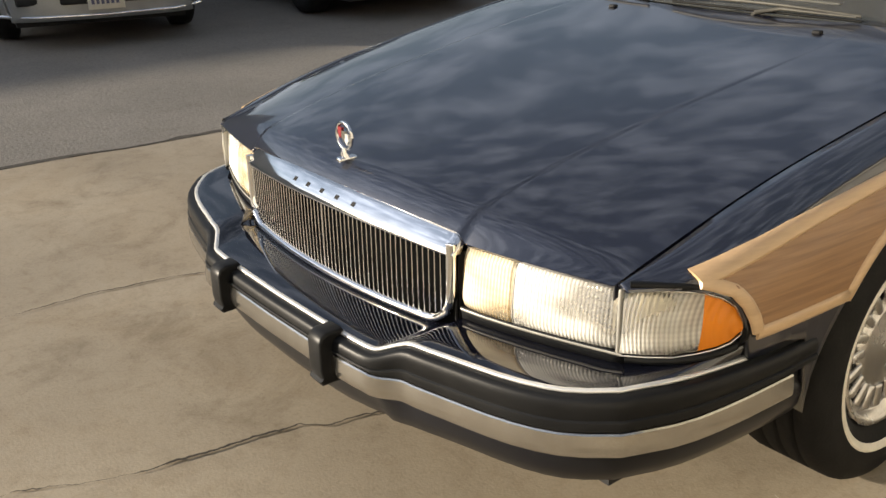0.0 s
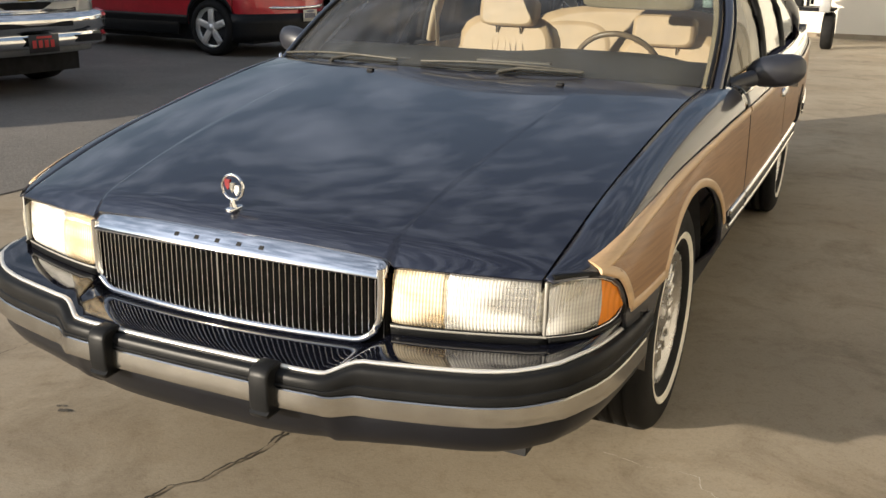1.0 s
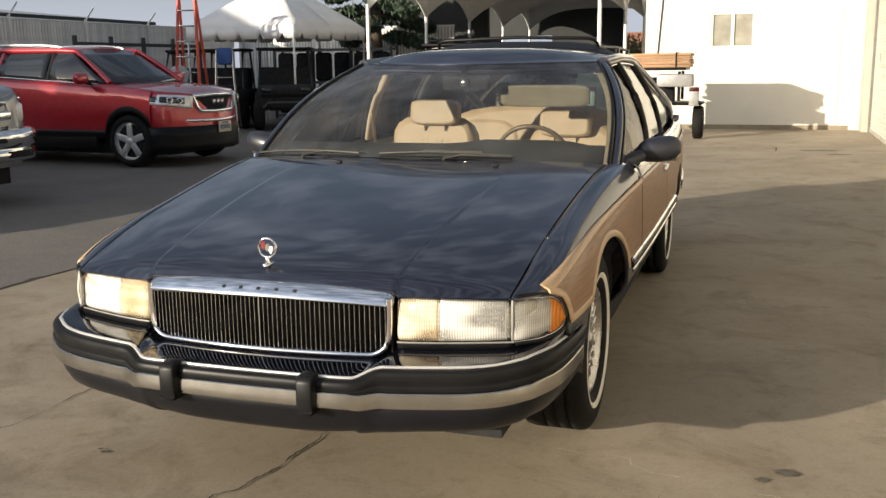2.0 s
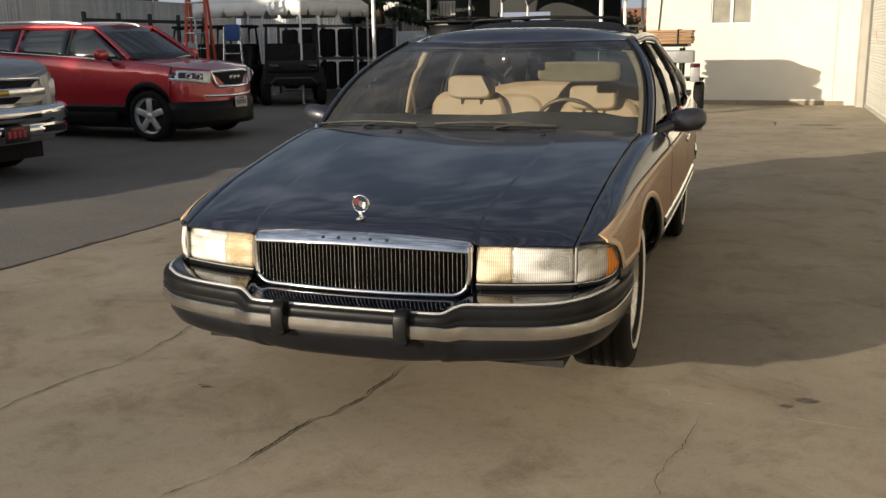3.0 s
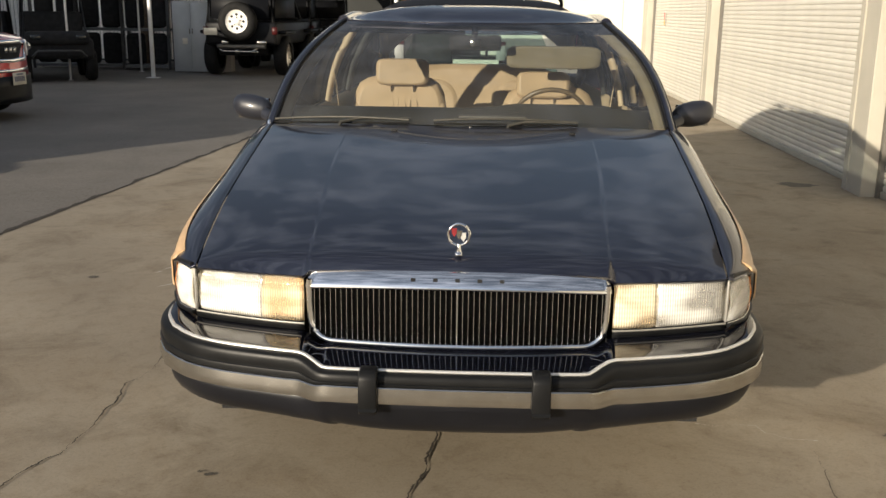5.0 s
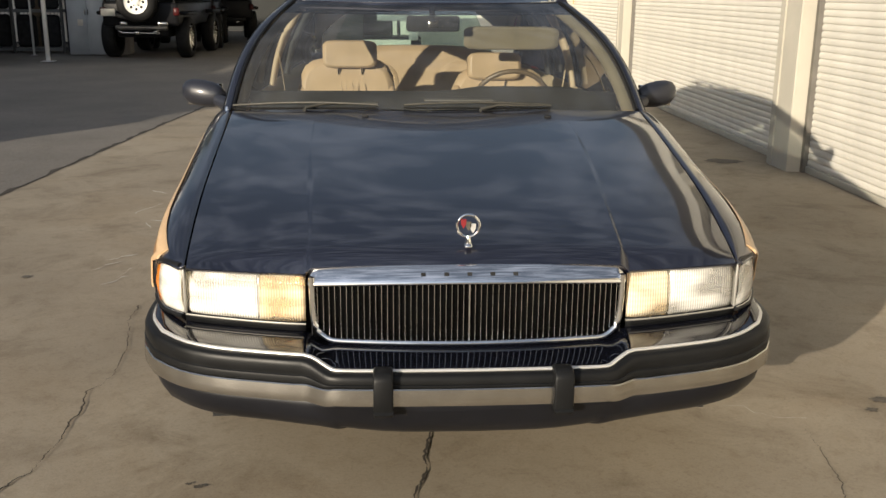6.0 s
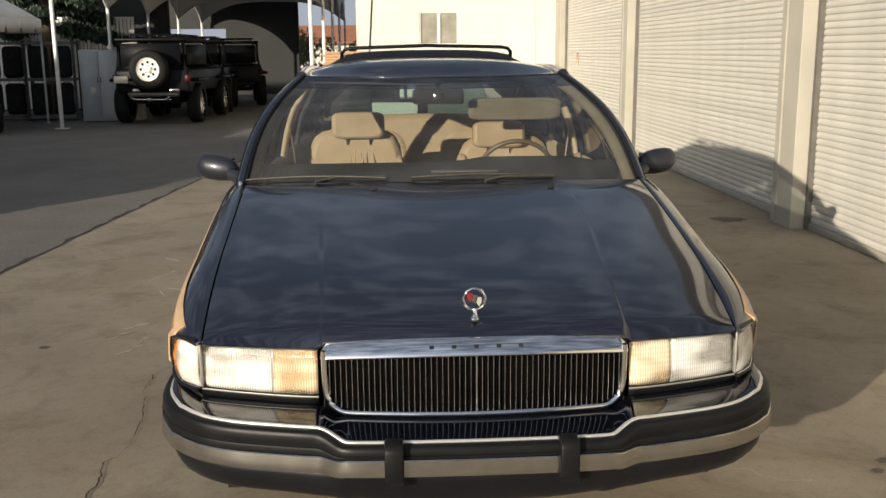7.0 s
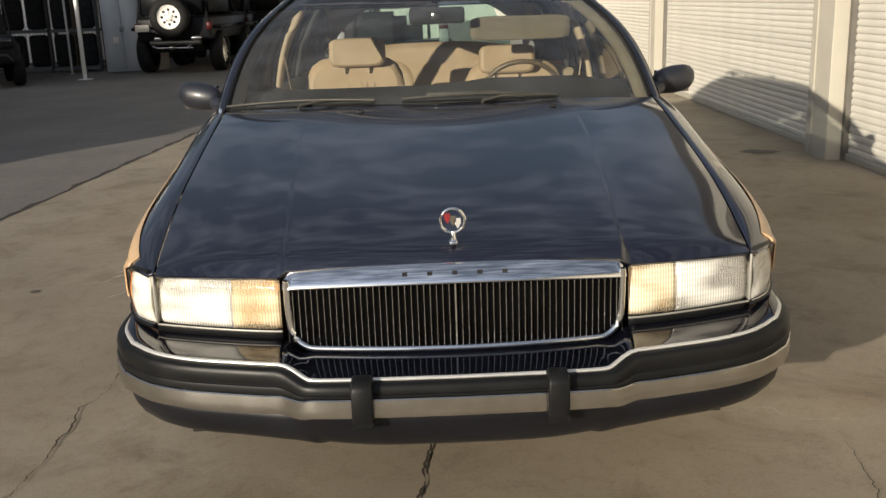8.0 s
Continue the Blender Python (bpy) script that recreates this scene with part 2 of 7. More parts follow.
LEATHER = material("tan_leather", (0.42, 0.305, 0.18), 0.48, 0, 0.1, 9, 0.25, 220, rough_vary=0.08)
BEIGE = material("beige_trim_plastic", (0.42, 0.33, 0.21), 0.6, 0, 0.08, 9, 0.15, 260)
# darker copy of the beige trim, with cabin shade in its colour
SHADE_BEIGE = material("shade_toned_trim_cloth", (0.165, 0.138, 0.085), 0.75, 0, 0.12, 9, 0.2, 260)
WIPER = material("dusty_wiper_steel", (0.05, 0.047, 0.038), 0.55, 0.1, 0.25, 30, 0.1, 200)
DASH = material("dashboard_vinyl", (0.024, 0.0245, 0.021), 0.7, 0, 0.2, 7, 0.3, 240)
DARK_CLOTH = material("dark_cloth", (0.03, 0.03, 0.035), 0.9, 0, 0.2, 12, 0.2, 200)
WINDSCREEN = clear_glass("windscreen_glass", (0.68, 0.73, 0.72), haze=0.03)
SHADE_BAND = clear_glass("tinted_windscreen_band", (0.10, 0.12, 0.22), haze=0.02)
# side glass comes in copies; gloss sets how strongly each pane mirrors
CARGO_GLASS = clear_glass("cargo_window_glass", (0.45, 0.5, 0.48), 0.9)
REAR_GLASS = clear_glass("green_tinted_rear_glass", (0.55, 0.74, 0.68), 0.5)
# door copy: tint deepened in place of the dark cabin behind it
DOOR_GLASS = clear_glass("door_glass_shade_tint", (0.16, 0.18, 0.18), 0.4)
SIDE_GLASS = clear_glass("tinted_side_glass", (0.36, 0.41, 0.40), 0.03)
CORNER_LENS = clear_glass("clear_corner_lamp_glass", (0.9, 0.88, 0.82), 1.0, 0.05, 60, (0.05, 0.85))
AMBER_TINT = clear_glass("warm_fluted_lamp_glass", (0.98, 0.88, 0.70), 1.0, 0.06, 42, (0.08, 0.95), milk_tint=(0.94, 0.84, 0.63))
LENS = clear_glass("fluted_headlamp_glass", (0.97, 0.96, 0.93), 1.0, 0.06, 42, (0.08, 1.0))
AMBER = fluted_lens("amber_lamp_plastic", (0.95, 0.30, 0.02), 40)
AMBER.node_tree.nodes["Principled BSDF"].inputs["Transmission Weight"].default_value = 0.25
REFLECTOR = fluted(material("lamp_reflector", (0.95, 0.92, 0.84), 0.34, 0.9, 0.05, 20), 42, 0.25)
RED_ENAMEL = material("red_enamel", (0.20, 0.022, 0.026), 0.25, 0, 0.1, 60)
CONCRETE = material("worn_concrete", (0.36, 0.306, 0.224), 0.82, 0, 0.14, 0.9, 0.16, 130, other=(0.250, 0.209, 0.150), rough_vary=0.1)


def blotches(m, scale, depth, tint):
    """Stains of a third size laid over a surface's colour."""
    n, l = m.node_tree.nodes, m.node_tree.links
    b = n["Principled BSDF"]
    src = b.inputs["Base Color"].links[0].from_socket
    tc, nz, rg, mx = n.new("ShaderNodeTexCoord"), n.new("ShaderNodeTexNoise"), n.new("ShaderNodeMapRange"), n.new("ShaderNodeMix")
    nz.inputs["Scale"].default_value, nz.inputs["Detail"].default_value, nz.inputs["Distortion"].default_value = scale, 8.0, 0.6
    nz.inputs["Roughness"].default_value = 0.68
    rg.inputs[1].default_value, rg.inputs[2].default_value, rg.inputs[4].default_value = 0.5, 0.72, depth
    mx.data_type, mx.blend_type = "RGBA", "MULTIPLY"
    mx.inputs[7].default_value = (*tint, 1)
    l.new(tc.outputs["Object"], nz.inputs["Vector"])
    l.new(nz.outputs["Fac"], rg.inputs[0])
    l.new(rg.outputs[0], mx.inputs[0])
    l.new(src, mx.inputs[6])
    l.new(mx.outputs[2], b.inputs["Base Color"])


blotches(CONCRETE, 2.3, 0.75, (0.50, 0.46, 0.40))
blotches(CONCRETE, 0.8, 0.6, (0.80, 0.72, 0.60))
blotches(CONCRETE, 13.0, 0.55, (0.72, 0.68, 0.62))
blotches(CONCRETE, 70.0, 0.6, (0.7, 0.66, 0.6))
ASPHALT = material("old_asphalt", (0.188, 0.171, 0.148), 0.88, 0, 0.4, 0.9, 0.9, 60, other=(0.142, 0.13, 0.112))
blotches(ASPHALT, 45.0, 0.9, (0.55, 0.53, 0.5))
blotches(ASPHALT, 3.0, 0.5, (0.75, 0.73, 0.7))
CRACK = material("crack_dirt", (0.035, 0.028, 0.02), 0.95, 0, 0.3, 30, 0.3, 120)
STAIN = material("oil_stain", (0.10, 0.085, 0.065), 0.75, 0, 0.3, 30)
STUCCO = material("white_stucco", (0.691, 0.662, 0.576), 0.85, 0, 0.05, 1.5, 0.4, 90)
PILLAR = material("grey_painted_pillar", (0.41, 0.385, 0.32), 0.7, 0, 0.08, 2.5, 0.15, 120)
SHUTTER = material("white_shutter_slat", (0.570, 0.547, 0.483), 0.5, 0, 0.06, 3, 0.05, 120, rough_vary=0.1, each=0.05)
WINDOW_DARK = material("blind_behind_window_pane", (0.30, 0.285, 0.23), 0.2, 0, 0.2, 4)
WHITE_FRAME = material("white_window_frame", (0.78, 0.76, 0.7), 0.5, 0, 0.04, 9)


# ---------------------------------------------------------------- mesh helpers
def smooth_curve(pts):
    """A smooth function through (x, y) pairs without overshoot."""
    xs, ys = (np.array(v, float) for v in zip(*pts))
    h, d = np.diff(xs), np.diff(ys) / np.diff(xs)
    m = np.zeros(len(xs))
    m[0], m[-1] = d[0], d[-1]
    for i in range(1, len(xs) - 1):
        if d[i - 1] * d[i] > 0:
            w1, w2 = 2 * h[i] + h[i - 1], h[i] + 2 * h[i - 1]
            m[i] = (w1 + w2) / (w1 / d[i - 1] + w2 / d[i])

    def at(x):
        x = min(max(x, xs[0]), xs[-1])
        i = min(int(np.searchsorted(xs, x, "right")) - 1, len(xs) - 2)
        i = max(i, 0)
        t = (x - xs[i]) / h[i]
        return float((2 * t ** 3 - 3 * t ** 2 + 1) * ys[i] + (t ** 3 - 2 * t ** 2 + t) * h[i] * m[i]
                     + (3 * t ** 2 - 2 * t ** 3) * ys[i + 1] + (t ** 3 - t ** 2) * h[i] * m[i + 1])
    return at


def step(a, b, x):
    t = min(max((x - a) / (b - a), 0), 1)
    return t * t * (3 - 2 * t)


class Build:
    """Collects vertices and faces for one mesh."""

    def __init__(self):
        self.v, self.f = [], []

    def grid(self, rows, close=False, flip=False):
        base, n = len(self.v), len(rows[0])
        for r in rows:
            self.v.extend(tuple(map(float, p)) for p in r)
        for i in range(len(rows) - 1):
            for j in range(n if close else n - 1):
                k = (j + 1) % n
                q = (base + i * n + j, base + i * n + k, base + (i + 1) * n + k, base + (i + 1) * n + j)
                self.f.append(q[::-1] if flip else q)
        return self

    def cap(self, ring):
        base = len(self.v)
        self.v.extend(tuple(map(float, p)) for p in ring)
        self.f.append(tuple(range(base, base + len(ring))))
        return self

    def box(self, x0, x1, y0, y1, z0, z1, m=None):
        pts = [(x, y, z) for z in (z0, z1) for x, y in ((x0, y0), (x1, y0), (x1, y1), (x0, y1))]
        if m:
            pts = [tuple(m @ Vector(p)) for p in pts]
        b = len(self.v)
        self.v.extend(pts)
        self.f.extend(tuple(b + i for i in q) for q in ((3, 2, 1, 0), (4, 5, 6, 7), (0, 1, 5, 4), (1, 2, 6, 5), (2, 3, 7, 6), (3, 0, 4, 7)))
        return self

    def tube(self, path, r, sides=8, squash=None, caps=True):
        """A round bar along a path; r may be a list; squash scales the bar along world axes."""
        P = [Vector(p) for p in path]
        rows = []
        for i, p in enumerate(P):
            d = (P[min(i + 1, len(P) - 1)] - P[max(i - 1, 0)]).normalized()
            ref = Vector((0, 0, 1)) if abs(d.z) < 0.9 else Vector((0, 1, 0))
            s = d.cross(ref).normalized()
            u = s.cross(d)
            rr = r[i] if isinstance(r, (list, tuple)) else r
            ring = []
            for k in range(sides):
                a = 2 * math.pi * k / sides
                o = (s * math.cos(a) + u * math.sin(a)) * rr
                if squash:
                    o = Vector((o.x * squash[0], o.y * squash[1], o.z * squash[2]))
                ring.append(p + o)
            rows.append(ring)
        self.grid(rows, close=True)
        if caps:
            self.cap(rows[0][::-1]), self.cap(rows[-1])
        return self

    def turned(self, profile, axis="z", sides=32, m=None):
        """A body turned about an axis from (radius, along) pairs."""
        rows = []
        for r, h in profile:
            ring = []
            for k in range(sides):
                a = 2 * math.pi * k / sides
                c, s = r * math.cos(a), r * math.sin(a)
                p = (c, s, h) if axis == "z" else ((h, c, s) if axis == "x" else (c, h, s))
                ring.append(tuple(m @ Vector(p)) if m else p)
            rows.append(ring)
        return self.grid(rows, close=True)

    def rounded(self, size, at=(0, 0, 0), bevel=0.01, segments=2, m=None):
        """A box with rounded edges, centred at a place."""
        bm = bmesh.new()
        bmesh.ops.create_cube(bm, size=1)
        for v in bm.verts:
            v.co = Vector((v.co.x * size[0], v.co.y * size[1], v.co.z * size[2]))
        bmesh.ops.bevel(bm, geom=bm.edges[:], offset=min(bevel, min(size) * 0.49), segments=segments, affect="EDGES", profile=0.5)
        base = len(self.v)
        for v in bm.verts:
            p = v.co + Vector(at)
            self.v.append(tuple(m @ p) if m else tuple(p))
        bm.verts.index_update()
        self.f.extend(tuple(base + v.index for v in f.verts) for f in bm.faces)
        bm.free()
        return self

    def mesh(self, name, mat, smooth=True):
        me = bpy.data.meshes.new(name)
        me.from_pydata(self.v, [], self.f)
        me.materials.append(mat)
        if smooth:
            me.polygons.foreach_set("use_smooth", [True] * len(me.polygons))
        me.update()
        return me


def part(name, build, mat, parent, label="", smooth=True, solid=0.0, sharp=None):
    """One mesh under a thing or a part."""
    root = parent
    while root is not None and root.parent is not None:
        root = root.parent
    if root is not None and root.name == "station_wagon" and isinstance(build, Build):
        build.v = [(x, longer(y), z) for x, y, z in build.v]
    data = build if isinstance(build, bpy.types.Mesh) else build.mesh(name, mat, smooth)
    ob = new(name, data)
    ob.parent = parent
    if sharp is not None and not isinstance(build, bpy.types.Mesh):
        data.set_sharp_from_angle(angle=radians(sharp))
    if solid:
        mod = ob.modifiers.new("thickness", "SOLIDIFY")
        mod.thickness, mod.offset = solid, -1
    return tagged(ob, label) if label else ob


def thing(name, label, category, at=(0, 0, 0), turn=0, group="", kind=""):
    ob = new(name)
    ob.empty_display_size = 0.2
    ob.matrix_world = pose(*at, 0, 0, turn)
    return tagged(ob, label, category, group, kind)


def whole(name, build, mat, label, category, kind="", group="", smooth=False, sharp=None):
    """A thing or piece of the setting that is one mesh."""
    ob = part(name, build, mat, None, "", smooth, 0, sharp)
    return tagged(ob, label, category, group, kind)


# ---------------------------------------------------------------- ground
def seam_x(y):
    """Where the concrete apron meets the asphalt."""
    return -3.36 + 0.068 * y + 0.0015 * y * y if y > 0 else -3.36 + 0.068 * y


ground = whole("ground", Build().box(-400, 400, -400, 400, -0.4, -0.012), ASPHALT, "old grey asphalt lot with coarse worn aggregate", "ground", "structure")

rng = random.Random(5)
edge = []
for i in range(302):
    y = -14 + i * 0.11
    edge.append((seam_x(y) + rng.uniform(-0.012, 0.012), y))
b = Build()
b.grid([[(x, y, 0) for x, y in edge], [(12, y, 0) for x, y in edge]], flip=True)
b.grid([[(x, y, -0.1) for x, y in edge], [(x, y, 0) for x, y in edge]], flip=True)
apron = whole("pavement", b, CONCRETE, "weathered tan concrete apron with cracks and stains", "pavement", "structure")
b = Build()
inner, outer = [], []
for x, y in edge:
    inner.append((x + 0.004, y, 0.003))
    outer.append((x - rng.uniform(0.012, 0.065), y, 0.003))
b.grid([outer, inner])
b.grid([[(x, y, -0.011) for x, y, z in outer], outer])
part("joint_filler", b, CRACK, apron, "black crumbling joint filler between concrete and asphalt", smooth=False)


PALE = material("pale_concrete_mark", (0.5, 0.46, 0.39), 0.9, 0, 0.2, 30)


def crack(points, width, seed, fill=CRACK):
    """A jagged, uneven crack along a line on the concrete."""
    r = random.Random(seed)
    P = [Vector((x, y, 0)) for x, y in points]
    left, right, drift, spread = [], [], 0.0, 0.7
    for a, c in zip(P, P[1:]):
        n = max(2, int((c - a).length / 0.009))
        d = (c - a).normalized()
        s = Vector((-d.y, d.x, 0))
        for i in range(n):
            drift = 0.9 * drift + r.gauss(0, 0.0026)
            p = a.lerp(c, i / n) + s * drift
            spread = min(1.4, max(0.15, spread + r.gauss(0, 0.2)))
            w = width * spread
            left.append((*(p + s * w)[:2], 0.004))
            right.append((*(p - s * w)[:2], 0.004))
    part("crack", Build().grid([left, right], flip=True), fill, apron, smooth=False)


crack([(0.03, 1.3), (-0.03, 0.95), (-0.088, 0.74), (-0.08, 0.69), (-0.108, 0.515), (-0.103, 0.425), (-0.165, 0.21), (-0.215, 0.16), (-0.245, 0.0), (-0.25, -0.12), (-0.275, -0.265), (-0.32, -0.41), (-0.387, -0.54), (-0.47, -0.9), (-0.44, -1.5)], 0.0036, 1)
crack([(-1.4, 2.1), (-1.38, 1.83), (-1.30, 1.51), (-1.295, 1.23), (-1.342, 1.08), (-1.315, 0.895), (-1.335, 0.46), (-1.36, 0.42), (-1.42, 0.25), (-1.456, 0.03), (-1.447, -0.3), (-1.5, -0.8)], 0.0027, 3)
crack([(0.80, 0.87), (0.92, 0.841), (1.01, 0.853), (1.085, 0.856), (1.095, 0.786), (1.17, 0.754), (1.276, 0.735)], 0.0013, 4, PALE)
crack([(1.525, 0.681), (1.638, 0.671), (1.77, 0.649), (1.896, 0.635)], 0.0013, 7, PALE)
crack([(1.228, 0.656), (1.197, 0.433), (1.158, 0.233), (1.133, 0.151), (1.113, 0.003), (1.149, -0.099)], 0.0012, 5)
crack([(1.65, 14.3), (1.75, 13.8), (1.7, 13.3)], 0.012, 6)


def stain(x, y, w, d, seed):
    r = random.Random(seed)
    ring = []
    for k in range(22):
        a = 2 * math.pi * k / 22
        q = r.uniform(0.6, 1.1)
        ring.append((x + w * q * math.cos(a), y + d * q * math.sin(a), 0.004))
    part("stain", Build().cap(ring), STAIN, apron, smooth=False)


for k, (x, y, w, d) in enumerate(((1.62, 0.885, 0.05, 0.028), (1.54, 0.80, 0.03, 0.02), (-0.795, 0.352, 0.024, 0.011), (-0.83, 0.37, 0.012, 0.008),
                                  (2.85, 6.05, 0.22, 0.12), (2.35, 13.5, 0.34, 0.14), (2.6, 12.9, 0.2, 0.1), (-2.1, 2.6, 0.03, 0.03))):
    stain(x, y, w, d, k)

r = random.Random(12)
for x, y in ((-1.88, 4.15), (-1.72, 3.72), (-1.67, 3.83), (-1.74, 2.8), (-1.62, 2.52), (-1.69, 2.97), (-1.82, 4.30), (-1.60, 2.66), (-1.9, 4.79)):
    a = r.uniform(0, 3)
    line = [(x + 0.05 * k * math.cos(a) + r.uniform(-0.02, 0.02), y + 0.05 * k * math.sin(a) + r.uniform(-0.02, 0.02)) for k in range(-2, 3)]
    part("mineral_bloom", Build().grid([[(p, q + 0.012 * w, 0.0035) for (p, q), w in zip(line, (0.1, 1, 0.6, 1.1, 0.1))], [(p, q - 0.012 * w, 0.0035) for (p, q), w in zip(line, (0.1, 0.7, 1, 0.8, 0.1))]], flip=True), PALE, apron, smooth=False)

# ---------------------------------------------------------------- shutter wall beside the apron
WALL_X, DOOR_X = 3.14, 3.31
WALL_TURN = -0.6      # the wall is not quite parallel to the parked wagon
pillars = [(-0.66, -0.22), (5.56, 6.0), (11.76, 12.14), (17.75, 18.3)]
wall_east = whole("wall_east", Build().box(3.62, 4.0, -8, 18.6, -0.02, 3.74).box(3.16, 3.62, -8, 18.3, 3.4, 3.74), STUCCO,
                  "white painted block wall above a row of shutter doors", "wall", "structure")
wall_east.matrix_world = pose(0, 0, 0, 0, 0, WALL_TURN)
for y0, y1 in pillars:
    p = Build().rounded((0.49, y1 - y0, 3.42), (WALL_X + 0.245, (y0 + y1) / 2, 1.69), 0.006, 1)
    p.box(WALL_X - 0.012, WALL_X + 0.02, y1 - 0.13, y1 - 0.1, 0, 3.39)
    post = part("pillar", p, PILLAR, wall_east, "grey painted pillar between two shutters", smooth=False)
    rail = Build().box(DOOR_X - 0.05, DOOR_X + 0.05, y0 - 0.05, y0 - 0.004, 0, 3.39).box(DOOR_X - 0.05, DOOR_X + 0.05, y1 + 0.004, y1 + 0.05, 0, 3.39)
    part("guide_rail", rail, material("dull_galvanised_steel", (0.2, 0.19, 0.17), 0.5, 0.7, 0.15, 8) if not bpy.data.materials.get("dull_galvanised_steel")
         else bpy.data.materials["dull_galvanised_steel"], post, smooth=False)

# one curved slat profile, repeated up each door
PITCH = 0.056
def slat_mesh(length):
    prof = [(0.0, 0.0), (-0.005, 0.005), (-0.008, 0.014), (-0.0085, 0.028), (-0.0065, 0.041), (-0.002, 0.048), (0.004, 0.051), (0.004, 0.0555)]
    return Build().grid([[(x, 0, z) for x, z in prof], [(x, length, z) for x, z in prof]]).mesh("slat", SHUTTER)


bays = [(a[1] + 0.03, c[0] - 0.03) for a, c in zip(pillars, pillars[1:])]
for k, (y0, y1) in enumerate(bays):
    door = thing(f"door_{k + 1}", "closed white roll-up shutter door with horizontal slats", "roller shutter", (DOOR_X, y0, 0), kind="structure")
    door.matrix_world = pose(0, 0, 0, 0, 0, WALL_TURN) @ pose(DOOR_X, y0, 0)
    data = slat_mesh(y1 - y0)
    for i in range(59):
        s = part("slat", data, SHUTTER, door)
        s.location = (0, 0, 0.06 + i * PITCH)
    part("bottom_bar", Build().rounded((0.05, y1 - y0, 0.06), (0, (y1 - y0) / 2, 0.031), 0.006), PILLAR, door)
    if k == 2:
        note = part("door_sticker", Build().box(-0.030, -0.026, 4.24, 4.34, 1.24, 1.50), WHITE_FRAME, door, "small red and yellow warning sticker", smooth=False)
        part("sticker_bar", Build().box(-0.034, -0.0305, 4.25, 4.33, 1.36, 1.49), material("sticker_red", (0.55, 0.05, 0.04), 0.5, 0, 0.1, 20), note, smooth=False)
        part("sticker_bar", Build().box(-0.034, -0.0305, 4.25, 4.33, 1.25, 1.35), material("sticker_yellow", (0.65, 0.42, 0.05), 0.5, 0, 0.1, 20), note, smooth=False)

# ---------------------------------------------------------------- white building across the end of the lot
END_Y = 18.28
b = Build()
# the wall in pieces round its window opening
wx0, wx1, wz0, wz1 = 0.425, 1.265, 1.655, 2.355
for x0, x1, z0, z1 in ((-0.9, wx0, 0, 4.6), (wx1, 3.6, 0, 4.6), (wx0, wx1, 0, wz0), (wx0, wx1, wz1, 4.6)):
    b.box(x0, x1, END_Y, END_Y + 0.25, z0, z1)
b.box(-0.9, -0.65, END_Y + 0.25, END_Y + 9, 0, 4.6)
wall_north = whole("wall_north", b, STUCCO, "sunlit white stucco wall of a plain building", "wall", "structure")
part("base_trim", Build().box(-0.9, 3.13, END_Y - 0.02, END_Y - 0.002, 0.0, 0.09), CONCRETE, wall_north, smooth=False)
win = thing("window_1", "small two-pane sliding window in the white wall", "window", (wx0, END_Y, wz0), kind="structure")
w, h = wx1 - wx0, wz1 - wz0
f = Build().box(0, w, 0.02, 0.1, 0, 0.035).box(0, w, 0.02, 0.1, h - 0.035, h).box(0, 0.035, 0.02, 0.1, 0.035, h - 0.035).box(w - 0.035, w, 0.02, 0.1, 0.035, h - 0.035)
f.box(w / 2 - 0.03, w / 2 + 0.03, 0.015, 0.1, 0.035, h - 0.035)
part("window_frame", f, WHITE_FRAME, win, smooth=False)
for x0 in (0.037, w / 2 + 0.032):
    part("pane", Build().box(x0, x0 + w / 2 - 0.07, 0.05, 0.056, 0.037, h - 0.037), WINDOW_DARK, win, smooth=False)
part("wall_joint", Build().box(2.905, 2.92, END_Y - 0.004, END_Y + 0.01, 0.09, 4.6), PILLAR, wall_north, "thin dark joint in the stucco", smooth=False)
part("cable", Build().tube([(-0.40, END_Y - 0.02, 4.5), (-0.52, END_Y - 0.02, 3.2), (-0.66, END_Y - 0.02, 1.2)], 0.012, 6), MATT_BLACK, wall_north, "thin dark cable down the wall")

EAVE = material("dark_corrugated_eave", (0.10, 0.095, 0.085), 0.5, 0.3, 0.15, 6)
ev = [[(x, y, z + 0.02 * math.sin(y * 40)) for y in np.arange(-8, 18.3, 0.04)] for x, z in ((2.99, 3.72), (3.4, 3.77), (4.1, 3.86))]
part("eave", Build().grid(ev, flip=True), EAVE, wall_east, "dark corrugated eave", solid=0.03)


# ---------------------------------------------------------------- the wagon: surfaces
YW, ZW = 1.155, 0.348     # front wheel
YR = YW + 2.944                       # rear wheel


def longer(y):
    """The wagon is drawn on a short nose; this sets its lengths out to full size."""
    return y + 0.12 * step(0.25, 1.45, y)


def shorter(y):
    """The length on the short drawing that comes out at a full-size length."""
    a, c = y - 0.13, y
    for _ in range(30):
        m = (a + c) / 2
        a, c = (m, c) if longer(m) < y else (a, m)
    return (a + c) / 2


seam_half = smooth_curve([(0.2, 0.772), (0.3, 0.783), (0.6, 0.80), (1.0, 0.818), (1.3, 0.832), (1.56, 0.85), (1.75, 0.885), (2.0, 0.898), (3.5, 0.90), (4.5, 0.868), (5.3, 0.80)])
seam_z = smooth_curve([(0.2, 0.704), (0.28, 0.716), (0.33, 0.731), (0.43, 0.762), (0.52, 0.792), (0.6, 0.816), (0.7, 0.842), (0.9, 0.884), (1.15, 0.931), (1.4, 0.968), (1.58, 0.980), (1.8, 0.970), (2.2, 0.962), (4.0, 0.962), (5.3, 0.968)])
